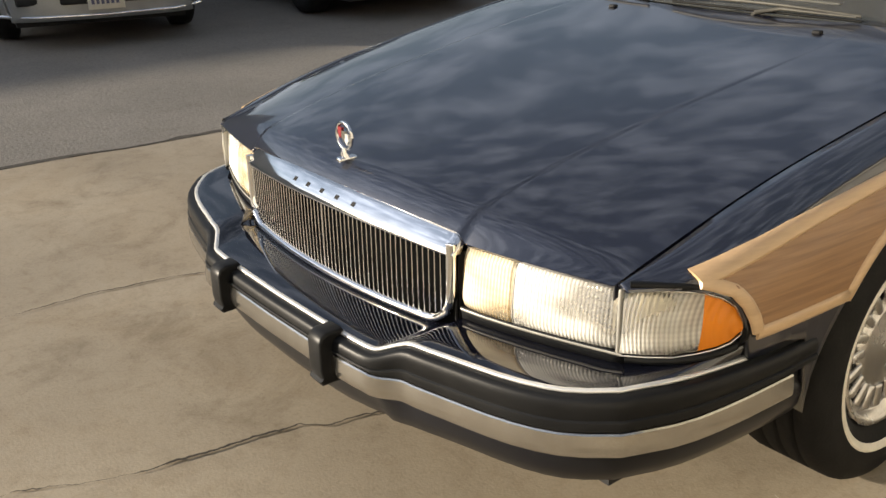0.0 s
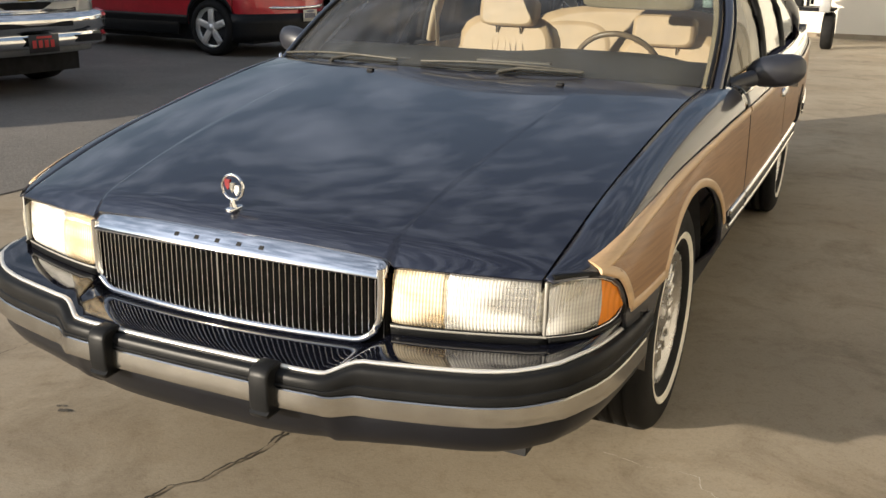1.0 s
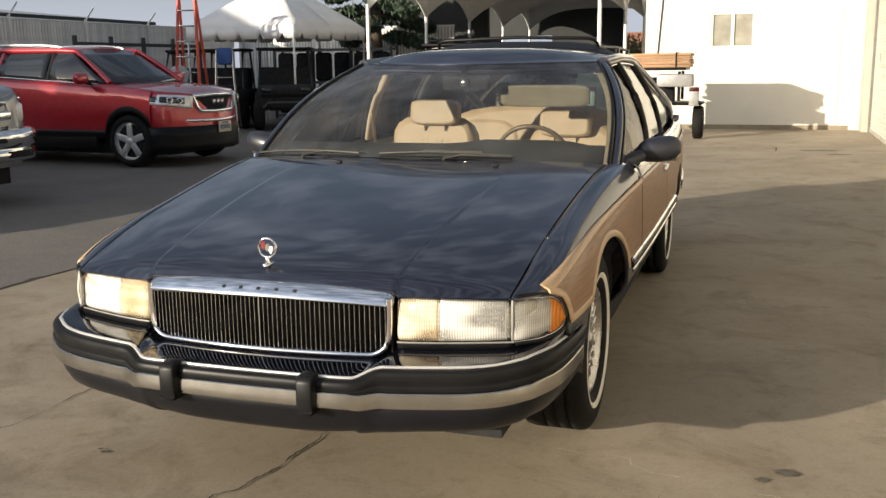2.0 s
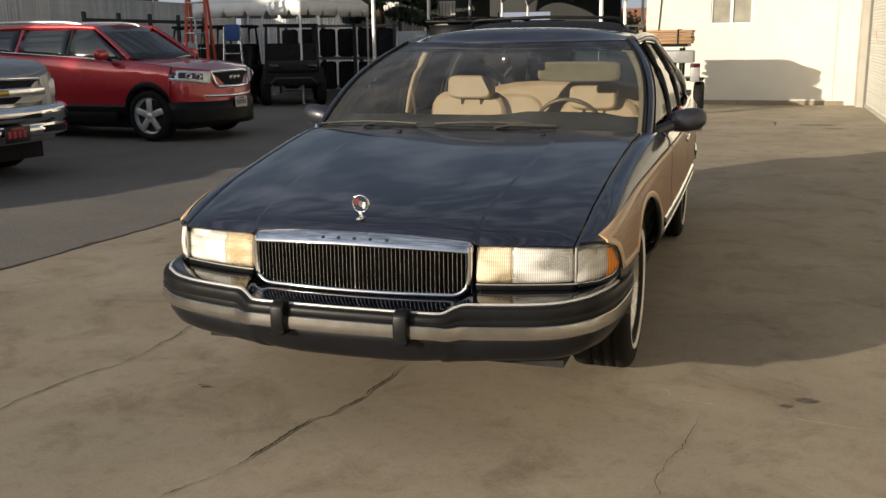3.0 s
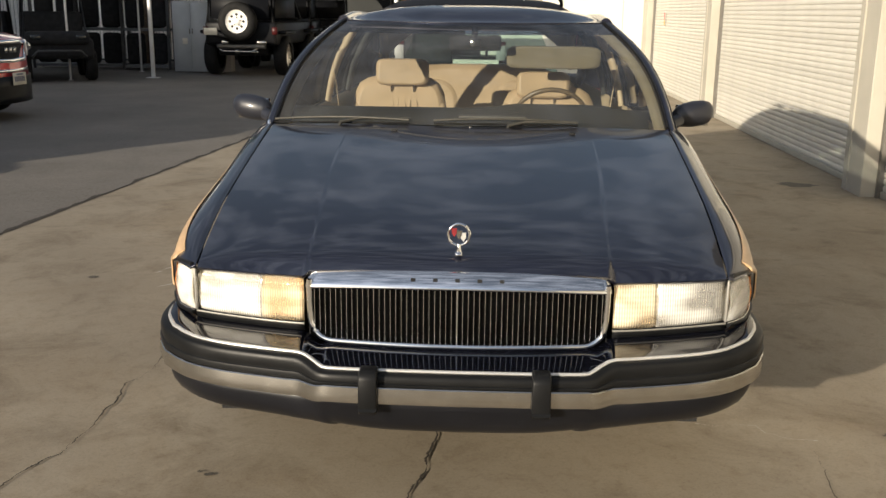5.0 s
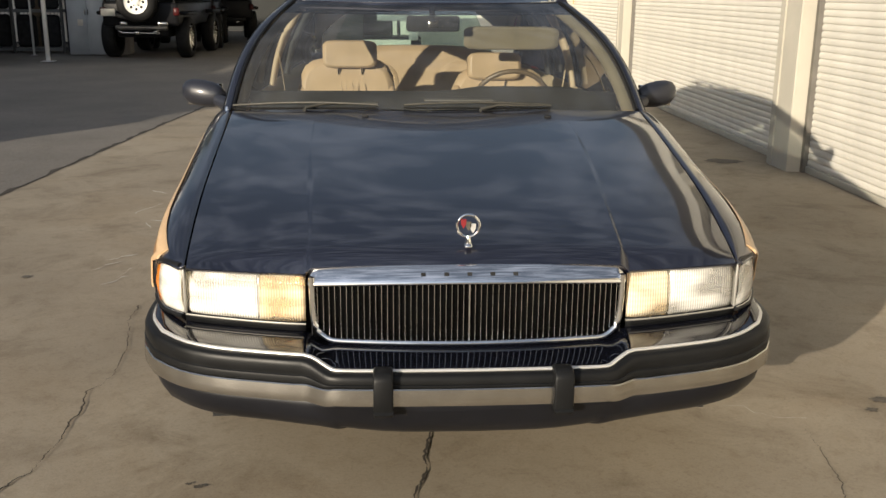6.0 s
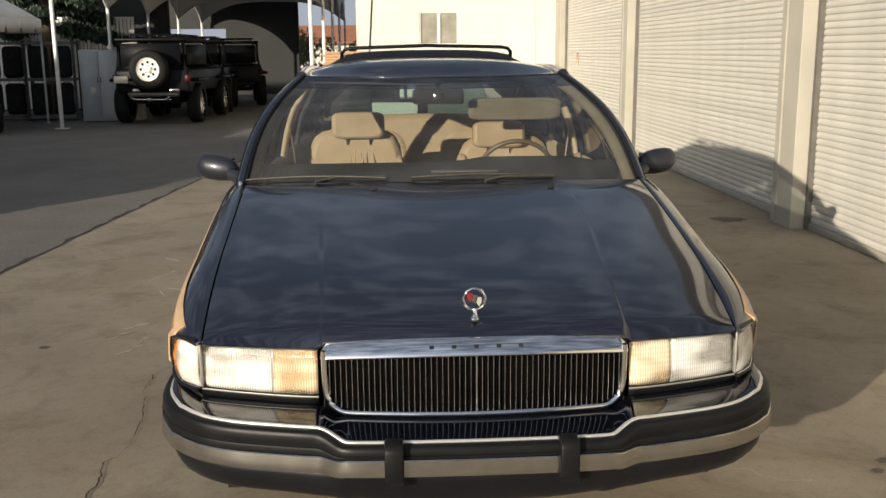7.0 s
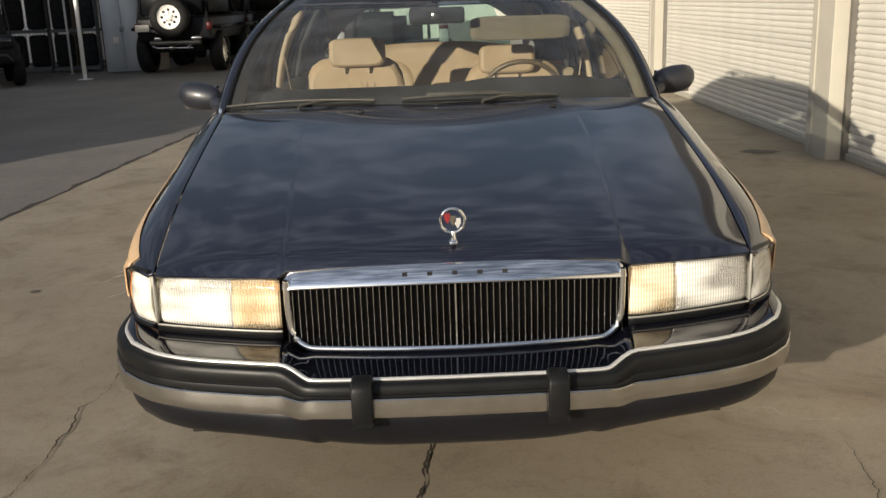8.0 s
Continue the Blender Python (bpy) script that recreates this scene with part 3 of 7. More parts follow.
side_w = smooth_curve([(0.28, 0.815), (0.34, 0.864), (0.40, 0.897), (0.46, 0.915), (0.6, 0.934), (0.9, 0.951), (1.4, 0.972), (2.5, 0.984), (3.6, 0.980), (4.5, 0.945), (5.2, 0.885), (5.5, 0.82)])
drop_h = smooth_curve([(0.28, 0.04), (0.4, 0.06), (0.7, 0.09), (1.0, 0.11), (1.5, 0.12), (1.9, 0.09), (2.3, 0.08), (5.4, 0.08)])


def side_x(y, z):
    """Half width of the body side at a length and height."""
    zs, h, w = seam_z(y), drop_h(y), side_w(y)
    xs = seam_half(y)
    if z > zs - h:
        t = min((zs - z) / h, 1)
        return xs + (w - 0.006 - 0.045 * (1 - step(0.8, 1.9, y)) * max(0.0, (zs - h - 0.60) / 0.3) ** 1.5 - xs) * math.sqrt(max(0, 1 - (1 - t) ** 2))
    lean = (z - 0.62) / 0.3
    tuck = 0.11 * max(0.0, (0.5 - z) / 0.14) ** 2 if longer(y) > YW else 0.0
    # the front fender leans in above the lamps
    inward = 0.045 * (1 - step(0.8, 1.9, y)) * max(0.0, (z - 0.60) / 0.3) ** 1.5
    return w - tuck - inward - 0.006 * min(1, lean * lean if lean > 0 else 3.5 * lean * lean)


ARCH_LONG = 1.12      # the openings are a little longer than they are high


def arch_z(y, yc, r, low):
    d = abs(longer(y) - yc) / ARCH_LONG
    return max(low, ZW + math.sqrt(r * r - d * d)) if d < r else low


ARCH, ARCH_R = 0.405, 0.375


lamp_edge = smooth_curve([(0.28, 0.709), (0.36, 0.712), (0.40, 0.702), (0.435, 0.686), (0.46, 0.664), (0.478, 0.630), (0.486, 0.60), (0.49, 0.545)])


def bottom_z(y):
    if y < 0.49:
        return lamp_edge(y)
    if longer(y) < YW - ARCH * ARCH_LONG:
        return 0.545
    return max(arch_z(y, YW, ARCH, 0.36), arch_z(y, YR, ARCH_R, 0.36))


def columns(y0, y1, extra=()):
    ys = list(np.linspace(y0, y1, max(3, int((y1 - y0) / 0.055)))) + list(np.linspace(0.29, 0.495, 27))
    for yc, r in ((YW, ARCH), (YR, ARCH_R)):
        ys += [shorter(yc - r * ARCH_LONG * math.cos(a)) for a in np.linspace(0.001, math.pi - 0.001, 29)]
    return sorted({round(float(y), 5) for y in (*ys, *extra) if y0 <= y <= y1})


def side_panel(sgn, y0, y1, top=0.0):
    """A strip of body side from the seam down to its lower edge."""
    rows = []
    for y in columns(y0, y1):
        zs, h, zb = seam_z(y) - top, drop_h(y), bottom_z(y)
        zz = [zs - h * (1 - math.cos(a)) for a in np.linspace(0, math.pi / 2, 9)]
        zz = [z for z in zz if z > zb + 0.003] or [zs]
        zz += list(np.linspace(zz[-1], min(zb, zz[-1] - 0.001), 9))[1:]
        while len(zz) < 17:
            zz.append(zb)
        row = [(sgn * (side_x(y, z) + (0.003 if i == 0 else 0)), y, z) for i, z in enumerate(zz[:17])]
        low = row[-1]
        rows.append(row + [(low[0] - sgn * 0.02, y, low[2] + 0.002)])
    return Build().grid(rows, flip=sgn < 0)


def ribbon(sgn, path, width, height, lift=0.005):
    """A half-round trim strip laid on the body side along (y, z) points."""
    rows = []
    n = len(path)
    for i, (y, z) in enumerate(path):
        a, c = path[max(i - 1, 0)], path[min(i + 1, n - 1)]
        d = Vector((c[0] - a[0], c[1] - a[1])).normalized()
        s = Vector((-d.y, d.x))
        row = []
        for k, hh in ((-0.5, -0.002), (-0.48, 0.6), (-0.25, 0.95), (0.0, 1.0), (0.25, 0.95), (0.48, 0.6), (0.5, -0.002)):
            yy, zz = y + s.x * width * k, z + s.y * width * k
            row.append((sgn * (side_x(yy, zz) + lift + height * hh), yy, zz))
        rows.append(row)
    b = Build().grid(rows, flip=sgn > 0)
    b.cap(rows[0]), b.cap(rows[-1][::-1])
    return b


def dense(pts, gap=0.03):
    out = []
    for (a, b), (c, d) in zip(pts, pts[1:]):
        n = max(1, int(math.hypot(c - a, d - b) / gap))
        out += [(a + (c - a) * i / n, b + (d - b) * i / n) for i in range(n)]
    return out + [pts[-1]]


wagon = thing("station_wagon", "dark navy blue estate car with wood-grain side panels, parked on concrete", "car", (0, 2.75, 0))


def wpart(name, build, mat, parent=None, label="", smooth=True, solid=0.0, sharp=None):
    """A part of the wagon, given in the lot's coordinates."""
    ob = part(name, build, mat, parent or wagon, label, smooth, solid, sharp)
    if parent is None:
        ob.location = (0, -2.75, 0)
    return ob


# hood
hood_mid = smooth_curve([(0.178, 0.747), (0.186, 0.760), (0.2, 0.772), (0.222, 0.783), (0.28, 0.801), (0.4, 0.832), (0.7, 0.891), (1.0, 0.943), (1.45, 1.003)])


def hood_front(x):
    x = abs(x)
    return 0.182 + 0.030 * (x / 0.44) ** 2 if x < 0.44 else 0.212 + 0.070 * ((x - 0.44) / 0.34) ** 1.3


def hood_back(x):
    return 1.41 + 0.15 * (abs(x) / 0.85) ** 2


def hood_raw(x, y):
    zs, zm, s = seam_z(y), hood_mid(y), min(abs(x) / seam_half(y), 1.0)
    crease = 0.435 + 0.055 * step(0.2, 1.2, y)
    # the middle of the nose rolls down on to the grille header, which sits further forward than the lamps
    zm = hood_mid(y - 0.030 * min(abs(x) / 0.44, 1.0) ** 2 * (1 - step(0.25, 0.6, y)))
    z = zm - (zm - zs) * s ** 3.0
    return z - 0.0018 * step(crease - 0.002, crease + 0.005, abs(x)) * (1 - step(crease + 0.03, seam_half(y), abs(x))) * (1 - step(0.9, 1.38, y))


def nose_crown(x):
    """How far the header and the hood's lip fall from the middle to the corners of the grille."""
    return 0.016 * (min(abs(x), 0.437) / 0.437) ** 2


def hood_z(x, y):
    """The hood with its front edge rolled down on to the grille header and the lamps."""
    yf = hood_front(x)
    target = 0.748 - nose_crown(x) - 0.017 * step(0.425, 0.452, abs(x))
    gap = hood_raw(x, yf) - target
    return hood_raw(x, y) - gap * (1 - step(-0.01, 0.055, y - yf)) / (1 - step(-0.01, 0.055, 0))


us = sorted({round(float(v), 4) for v in [*np.linspace(-1, 1, 61), *[s * (0.545 + d) for s in (-1, 1) for d in np.arange(-0.03, 0.11, 0.004)]]})
rows = []
for v in np.linspace(0, 1, 44) ** 1.25:
    row = []
    for u in us:
        x = 0.0
        y = 0.3
        for _ in range(3):
            x = u * (seam_half(y) - 0.003)
            y = hood_front(x) + (hood_back(x) - hood_front(x)) * v
        row.append((x, y, hood_z(x, y)))
    rows.append(row)
# even out small ripples, so that the sheet mirrors the sky cleanly
for _ in range(14):
    zs = [[p[2] for p in row] for row in rows]
    for i in range(4, len(rows) - 1):
        rows[i] = [(x, y, (zs[i - 1][k] + 2 * zs[i][k] + zs[i + 1][k]) / 4) for k, (x, y, _z) in enumerate(rows[i])]
lip = [(x, y + 0.003, z - 0.006) for x, y, z in rows[0]]
lip2 = [(x, y + 0.012, z - 0.012) for x, y, z in rows[0]]
back = [(x, y + 0.004, z - 0.03) for x, y, z in rows[-1]]
b = Build().grid([lip2, lip, *rows, back])
L = [r[0] for r in rows]
R = [r[-1] for r in rows]
b.grid([[(x, y, z - 0.03) for x, y, z in L], L], flip=True)
b.grid([R, [(x, y, z - 0.03) for x, y, z in R]], flip=True)
hood = wpart("hood", b, NAVY, label="glossy dark navy hood with two creases", sharp=50)

# side panels
for sgn in (-1, 1):
    wpart("front_fender", side_panel(sgn, 0.29, 1.80), NAVY, solid=0.004)
    for name, y0, y1 in (("front_door", 1.806, 2.93), ("rear_door", 2.936, 3.70)):
        d = wpart(name, side_panel(sgn, y0, y1), NAVY, solid=0.004)
        hy = y1 - 0.16
        part("door_handle", Build().rounded((0.03, 0.16, 0.035), (sgn * (side_x(hy, 0.84) + 0.012), hy, 0.84), 0.01), CHROME, d, "chrome flap door handle")
    wpart("rear_quarter", side_panel(sgn, 3.706, 5.42), NAVY, solid=0.004)
    # wood-grain applique, panel by panel
    top_line = smooth_curve([(0.33, 0.710), (0.4, 0.727), (0.6, 0.773), (0.85, 0.811), (1.2, 0.846), (1.8, 0.884), (3.0, 0.895), (5.3, 0.90)])
    front_edge = smooth_curve([(0.362, 0.726), (0.42, 0.712), (0.465, 0.682), (0.492, 0.64), (0.506, 0.602)])

    def wood_low(y):
        if y < 0.506:
            return front_edge(y)
        return max(0.598 if longer(y) < YW else 0.592, arch_z(y, YW, ARCH + 0.012, 0.5), arch_z(y, YR, ARCH_R + 0.012, 0.5))
    for y0, y1 in ((0.399, 1.795), (1.812, 2.925), (2.941, 3.695), (3.712, 5.35)):
        rws = []
        for y in columns(y0, y1):
            za, zb = wood_low(y), top_line(y)
            rws.append([(sgn * (side_x(y, z) + 0.0065), y, z) for z in np.linspace(max(zb, za + 0.004), za, 9)])
        wpart("wood_panel", Build().grid(rws, flip=sgn < 0), WOOD, label="brown wood-grain vinyl panel")
    # pale wood-tone frame strips
    strips = [dense([(y, top_line(y)) for y in (0.394, 0.405, 0.42, 0.45, 0.5, 0.6, 0.7, 0.85, 1.0, 1.2, 1.5, 1.792)]),
              dense([(0.395, 0.722), (0.418, 0.713), (0.45, 0.698), (0.475, 0.668), (0.492, 0.636), (0.502, 0.606)], 0.012),
              dense([(0.499, 0.602), (0.74, 0.606)]) + [(shorter(YW - (ARCH + 0.012) * ARCH_LONG * math.cos(a)), ZW + (ARCH + 0.012) * math.sin(a)) for a in np.linspace(0.65, 2.6, 40)],
              dense([(1.815, 0.886), (2.922, 0.895)], 0.1), dense([(2.944, 0.895), (3.69, 0.897)], 0.1), dense([(3.716, 0.897), (5.34, 0.90)], 0.1)]
    for k, s in enumerate(strips):
        wpart("wood_trim", ribbon(sgn, s, 0.026 if k < 3 else 0.02, 0.006), WOOD_TRIM, label="pale wood-tone framing strip")
    # lower mouldings: bright, dark, bright
    for z, wdt, m in ((0.578, 0.02, CHROME), (0.554, 0.026, BLACK_TRIM), (0.53, 0.018, CHROME)):
        for y0, y1 in ((1.50, 1.795), (1.812, 2.925), (2.941, 3.53)):
            wpart("side_moulding", ribbon(sgn, dense([(y0, z), (y1, z)], 0.08), wdt, 0.012), m)
        wpart("side_moulding", ribbon(sgn, dense([(4.33, z), (5.35, z)], 0.08), wdt, 0.012), m)
    # bright belt line under the side glass
    wpart("belt_moulding", ribbon(sgn, dense([(1.80, 0.950), (5.2, 0.954)], 0.1), 0.018, 0.006), CHROME)

def grille_y(x):
    return 0.146 + 0.046 * (x / 0.435) ** 2


def lamp_y(x):
    x = abs(x)
    return 0.195 + 0.096 * max(0.0, (x - 0.445) / 0.34) ** 1.35


# bumper
bump_y = smooth_curve([(0, 0.0), (0.2, 0.003), (0.34, 0.010), (0.375, 0.018), (0.405, 0.036), (0.44, 0.055), (0.47, 0.061), (0.55, 0.08), (0.7, 0.118), (0.8, 0.160), (0.88, 0.224)])


def bumper_rise(x, y):
    """How far the bands rise from the dropped middle towards the ends."""
    return 0.028 * step(0.372, 0.452, abs(x)) + 0.020 * step(0.07, 0.3, y) - 0.012 * step(0.3, 0.62, y)


def bumper_path():
    pts = [(x, bump_y(x)) for x in (0, 0.06, 0.12, 0.18, 0.24, 0.3, 0.34, 0.36, 0.375, 0.39, 0.405, 0.42, 0.435, 0.45, 0.47, 0.5, 0.55, 0.6, 0.65, 0.7, 0.75, 0.79, 0.83, 0.86, 0.88)]
    pts += [(0.902, 0.262), (0.924, 0.31), (0.938, 0.362), (0.947, 0.42), (0.953, 0.48), (0.957, 0.54), (0.960, 0.60), (0.960, 0.672)]
    return [(x - 0.018 * step(0.6, 0.95, x), y) for x, y in pts]


low_y = smooth_curve([(0, 0.010), (0.2, 0.015), (0.35, 0.032), (0.46, 0.058), (0.55, 0.08), (0.7, 0.118), (0.8, 0.160), (0.88, 0.224)])


band_z = smooth_curve([(0.27, 0.282), (0.345, 0.352), (0.394, 0.411), (0.397, 0.415), (0.4375, 0.4645), (0.4865, 0.4985), (0.50, 0.5125)])


def bumper_sweep(profile, stop=0.68):
    """profile(w) gives (out, z) pairs; w runs from 0 in the dropped middle to 1 towards the corners."""
    half = [p for p in bumper_path() if p[1] <= stop]
    full = [(-x, y) for x, y in half[:0:-1]] + half
    rows = []
    for i, (x, y) in enumerate(full):
        a, c = full[max(i - 1, 0)], full[min(i + 1, len(full) - 1)]
        d = Vector((c[0] - a[0], c[1] - a[1])).normalized()
        n = Vector((d.y, -d.x))
        w = step(0.35, 0.46, abs(x))
        dz = bumper_rise(x, y)
        soft = low_y(abs(x)) - bump_y(abs(x)) if abs(x) < 0.88 else 0.0
        ease = 0.022 * (step(0.15, 0.6, abs(x)) - w)
        row = []
        for o, z in profile(w):
            low = 1 - step(0.365, 0.392, z)
            row.append((x + n.x * o, y + n.y * o + soft * low, band_z(z) + dz + ease * low - 0.032 * w * (1 - step(0.44, 0.462, z)) * (1 - 0.5 * low) * (1 - 0.5 * step(0.3, 0.62, y))))
        rows.append(row)
    b = Build().grid(rows)
    b.cap(rows[0][::-1]), b.cap(rows[-1])
    return b


bumper = wpart("front_bumper", bumper_sweep(lambda w: [(-0.03, 0.486), (-0.022, 0.46), (-0.02, 0.40), (-0.014, 0.394), (-0.013, 0.375), (-0.02, 0.345), (-0.038, 0.315), (-0.065, 0.295), (-0.10, 0.282), (-0.14, 0.276), (-0.2, 0.275)]),
               VALANCE, label="dark bumper cover with black and silver bands")


def shelf_point(x, y, v):
    """The glossy painted top of the bumper, from its bright line back under the grille and lamps."""
    w = step(0.395, 0.455, abs(x))
    dz = bumper_rise(x, y)
    z0 = 0.506 + dz
    z1 = 0.5245 + w * 0.030
    yi = (grille_y(x) + 0.012) * (1 - w) + (lamp_y(x) + 0.012) * w
    z = z0 + (z1 - z0) * (v ** 0.8)
    d = Vector((0.01, bump_y(abs(x) + 0.005) - bump_y(abs(x) - 0.005))).normalized()
    xo, yo = x - 0.027 * d.y, y + 0.027 * d.x
    return (xo + (x - xo) * v, yo + (yi - yo) * v, z + 0.001 * math.sin(math.pi * v))


half_rows = [[shelf_point(x, bump_y(abs(x)), v) for v in np.linspace(0, 1, 9)] for x in np.linspace(0, 0.762, 50)]
corner_in = [(0.79, 0.309), (0.812, 0.328), (0.832, 0.347), (0.850, 0.368), (0.868, 0.395), (0.885, 0.425), (0.898, 0.452), (0.908, 0.478), (0.917, 0.510), (0.925, 0.55), (0.930, 0.60), (0.932, 0.672)]
corner = [p for p in bumper_path() if p[0] >= 0.765]
for k, ((x, y), (xi, yi)) in enumerate(zip(corner, corner_in)):
    d = Vector((corner[min(k + 1, len(corner) - 1)][0] - corner[max(k - 1, 0)][0], corner[min(k + 1, len(corner) - 1)][1] - corner[max(k - 1, 0)][1])).normalized()
    a = Vector((x - d.y * 0.027, y + d.x * 0.027, 0.506 + bumper_rise(x, y)))
    c = Vector((xi, yi, 0.556 + 0.0025 * k))
    half_rows.append([(a.x + (c.x - a.x) * v, a.y + (c.y - a.y) * v, a.z + (c.z - a.z) * v ** 0.8 + 0.001 * math.sin(math.pi * v)) for v in np.linspace(0, 1, 9)])
rows = [[(-x, y, z) for x, y, z in r] for r in half_rows[:0:-1]] + half_rows
part("bumper_shelf", Build().grid(rows, flip=True), SHELF_NAVY, bumper, "glossy navy bumper top")
part("bumper_pinstripe", bumper_sweep(lambda w: [(-0.032, 0.4945), (-0.026, 0.4962), (-0.0215, 0.4940), (-0.0205, 0.4915), (-0.022, 0.4885), (-0.028, 0.4885)]), PINSTRIPE, bumper)
part("rubber_band", bumper_sweep(lambda w: [(-0.026, 0.4885), (-0.010, 0.4882), (-0.003, 0.4845), (0.0, 0.479), (0.0025, 0.464), (0.0022, 0.4525), (0.0012, 0.4515), (0.0012, 0.4505), (0.0045, 0.4495), (0.006, 0.447), (0.005, 0.442), (0.001, 0.4385), (-0.022, 0.438)]), BLACK_TRIM, bumper, "black rubber rub band", sharp=32)
part("silver_band", bumper_sweep(lambda w: [(-0.022, 0.4375), (0.0035, 0.437), (0.0065, 0.434), (0.0085, 0.416), (0.0085, 0.402), (0.0065, 0.3985), (-0.022, 0.397)], stop=0.66), SATIN, bumper, "satin silver lower band", sharp=30)
for sgn in (-1, 1):
    prof = [(0.035, 0.508), (0.03, 0.516), (-0.005, 0.516), (-0.022, 0.509), (-0.028, 0.493), (-0.028, 0.43), (-0.024, 0.41), (-0.03, 0.404), (-0.024, 0.394), (0.03, 0.395)]
    rws = [[(sgn * 0.235 + dx, y * k + (1 - k) * 0.01, 0.455 + (z - 0.455) * k) for y, z in prof] for dx, k in ((-0.0255, 0.90), (-0.024, 0.97), (-0.020, 1.0), (0.020, 1.0), (0.024, 0.97), (0.0255, 0.90))]
    g = Build().grid(rws, close=True)
    g.cap(rws[0][::-1]), g.cap(rws[-1])
    part("bumper_guard", g, BLACK_TRIM, bumper, "black rubber bumper guard", sharp=50)

# grille
prof = [(0.03, 0.702), (0.012, 0.700), (-0.001, 0.701), (-0.006, 0.704), (-0.006, 0.708), (0.001, 0.7185), (0.014, 0.732), (0.024, 0.7415), (0.031, 0.747), (0.042, 0.7475)]
xs = np.concatenate([[-0.437, -0.4365, -0.435, -0.4325, -0.429, -0.424, -0.418], np.linspace(-0.41, 0.41, 39), [0.418, 0.424, 0.429, 0.4325, 0.435, 0.4365, 0.437]])


def header_row(x):
    """A section of the chrome header, rounded down at its two ends."""
    k = 1 - 0.75 * (1 - math.sqrt(max(0.0, 1 - max(0.0, (abs(x) - 0.411) / 0.026) ** 2)))
    return [(x, grille_y(x) + dy * (0.4 + 0.6 * k), 0.708 - nose_crown(x) + (z - 0.708) * k) for dy, z in prof]


b = Build().grid([header_row(x) for x in xs], flip=True)
b.cap(header_row(xs[0])), b.cap(header_row(xs[-1])[::-1])
grille = wpart("grille", b, CHROME, label="chrome radiator grille header with fine vertical bars")
path = [(-0.426, 0.712), (-0.426, 0.65), (-0.424, 0.608)] + [(-0.36 - 0.063 * math.cos(a), 0.597 - 0.063 * math.sin(a)) for a in np.linspace(0.1, math.pi / 2, 10)]
path += [(x, 0.534) for x in np.linspace(-0.33, 0, 8)]
path += [(-x, z) for x, z in path[-2::-1]]
part("grille_surround", Build().tube([(x, grille_y(x) + 0.006, z) for x, z in path], 0.0095, 8, squash=(1, 1.6, 1)), CHROME, grille)


def bar_low(x):
    d = abs(x) - 0.36
    return 0.542 if d < 0 else 0.604 - math.sqrt(max(0.0, 0.058 ** 2 - d * d))


n_bars = 53
for i in range(n_bars):
    x = -0.412 + 0.824 * i / (n_bars - 1)
    z0, y, wd = bar_low(x), grille_y(x), 0.0012 if i != n_bars // 2 else 0.0026
    b = Build().grid([[(x - wd, y + 0.0068, z), (x - wd, y + 0.005, z), (x - wd * 0.6, y + 0.0038, z), (x, y + 0.0033, z), (x + wd * 0.6, y + 0.0038, z), (x + wd, y + 0.005, z), (x + wd, y + 0.0068, z)] for z in (z0, 0.62, 0.711 - nose_crown(x))], flip=True)
    part("grille_bar", b, CHROME, grille)
# the badge's five letters stand as plain small bars
for i in range(5):
    x = -0.125 + 0.0625 * i
    part("badge_bar", Build().rounded((0.013, 0.002, 0.011), (0, 0, 0), 0.0006, 1, pose(x, grille_y(x) + 0.0095, 0.7275 - nose_crown(x), -44, 0, 0)), MATT_BLACK, grille, smooth=False)
mesh_back = wpart("grille_backing", Build().grid([[(x, grille_y(x) + 0.018, z) for z in (0.525, 0.62, 0.702)] for x in np.linspace(-0.43, 0.43, 31)], flip=False), DEEP_BLACK, label="black backing panel, darkened for the shade between the grille bars", solid=0.004)
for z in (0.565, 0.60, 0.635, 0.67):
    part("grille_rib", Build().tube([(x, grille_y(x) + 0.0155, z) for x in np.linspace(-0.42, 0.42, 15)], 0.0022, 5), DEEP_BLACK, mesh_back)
wpart("radiator", Build().box(-0.43, 0.43, 0.235, 0.26, 0.40, 0.69).box(-0.43, -0.428, 0.2, 0.26, 0.49, 0.69).box(0.428, 0.43, 0.2, 0.26, 0.49, 0.69), MATT_BLACK, label="dark radiator behind the grille", smooth=False)

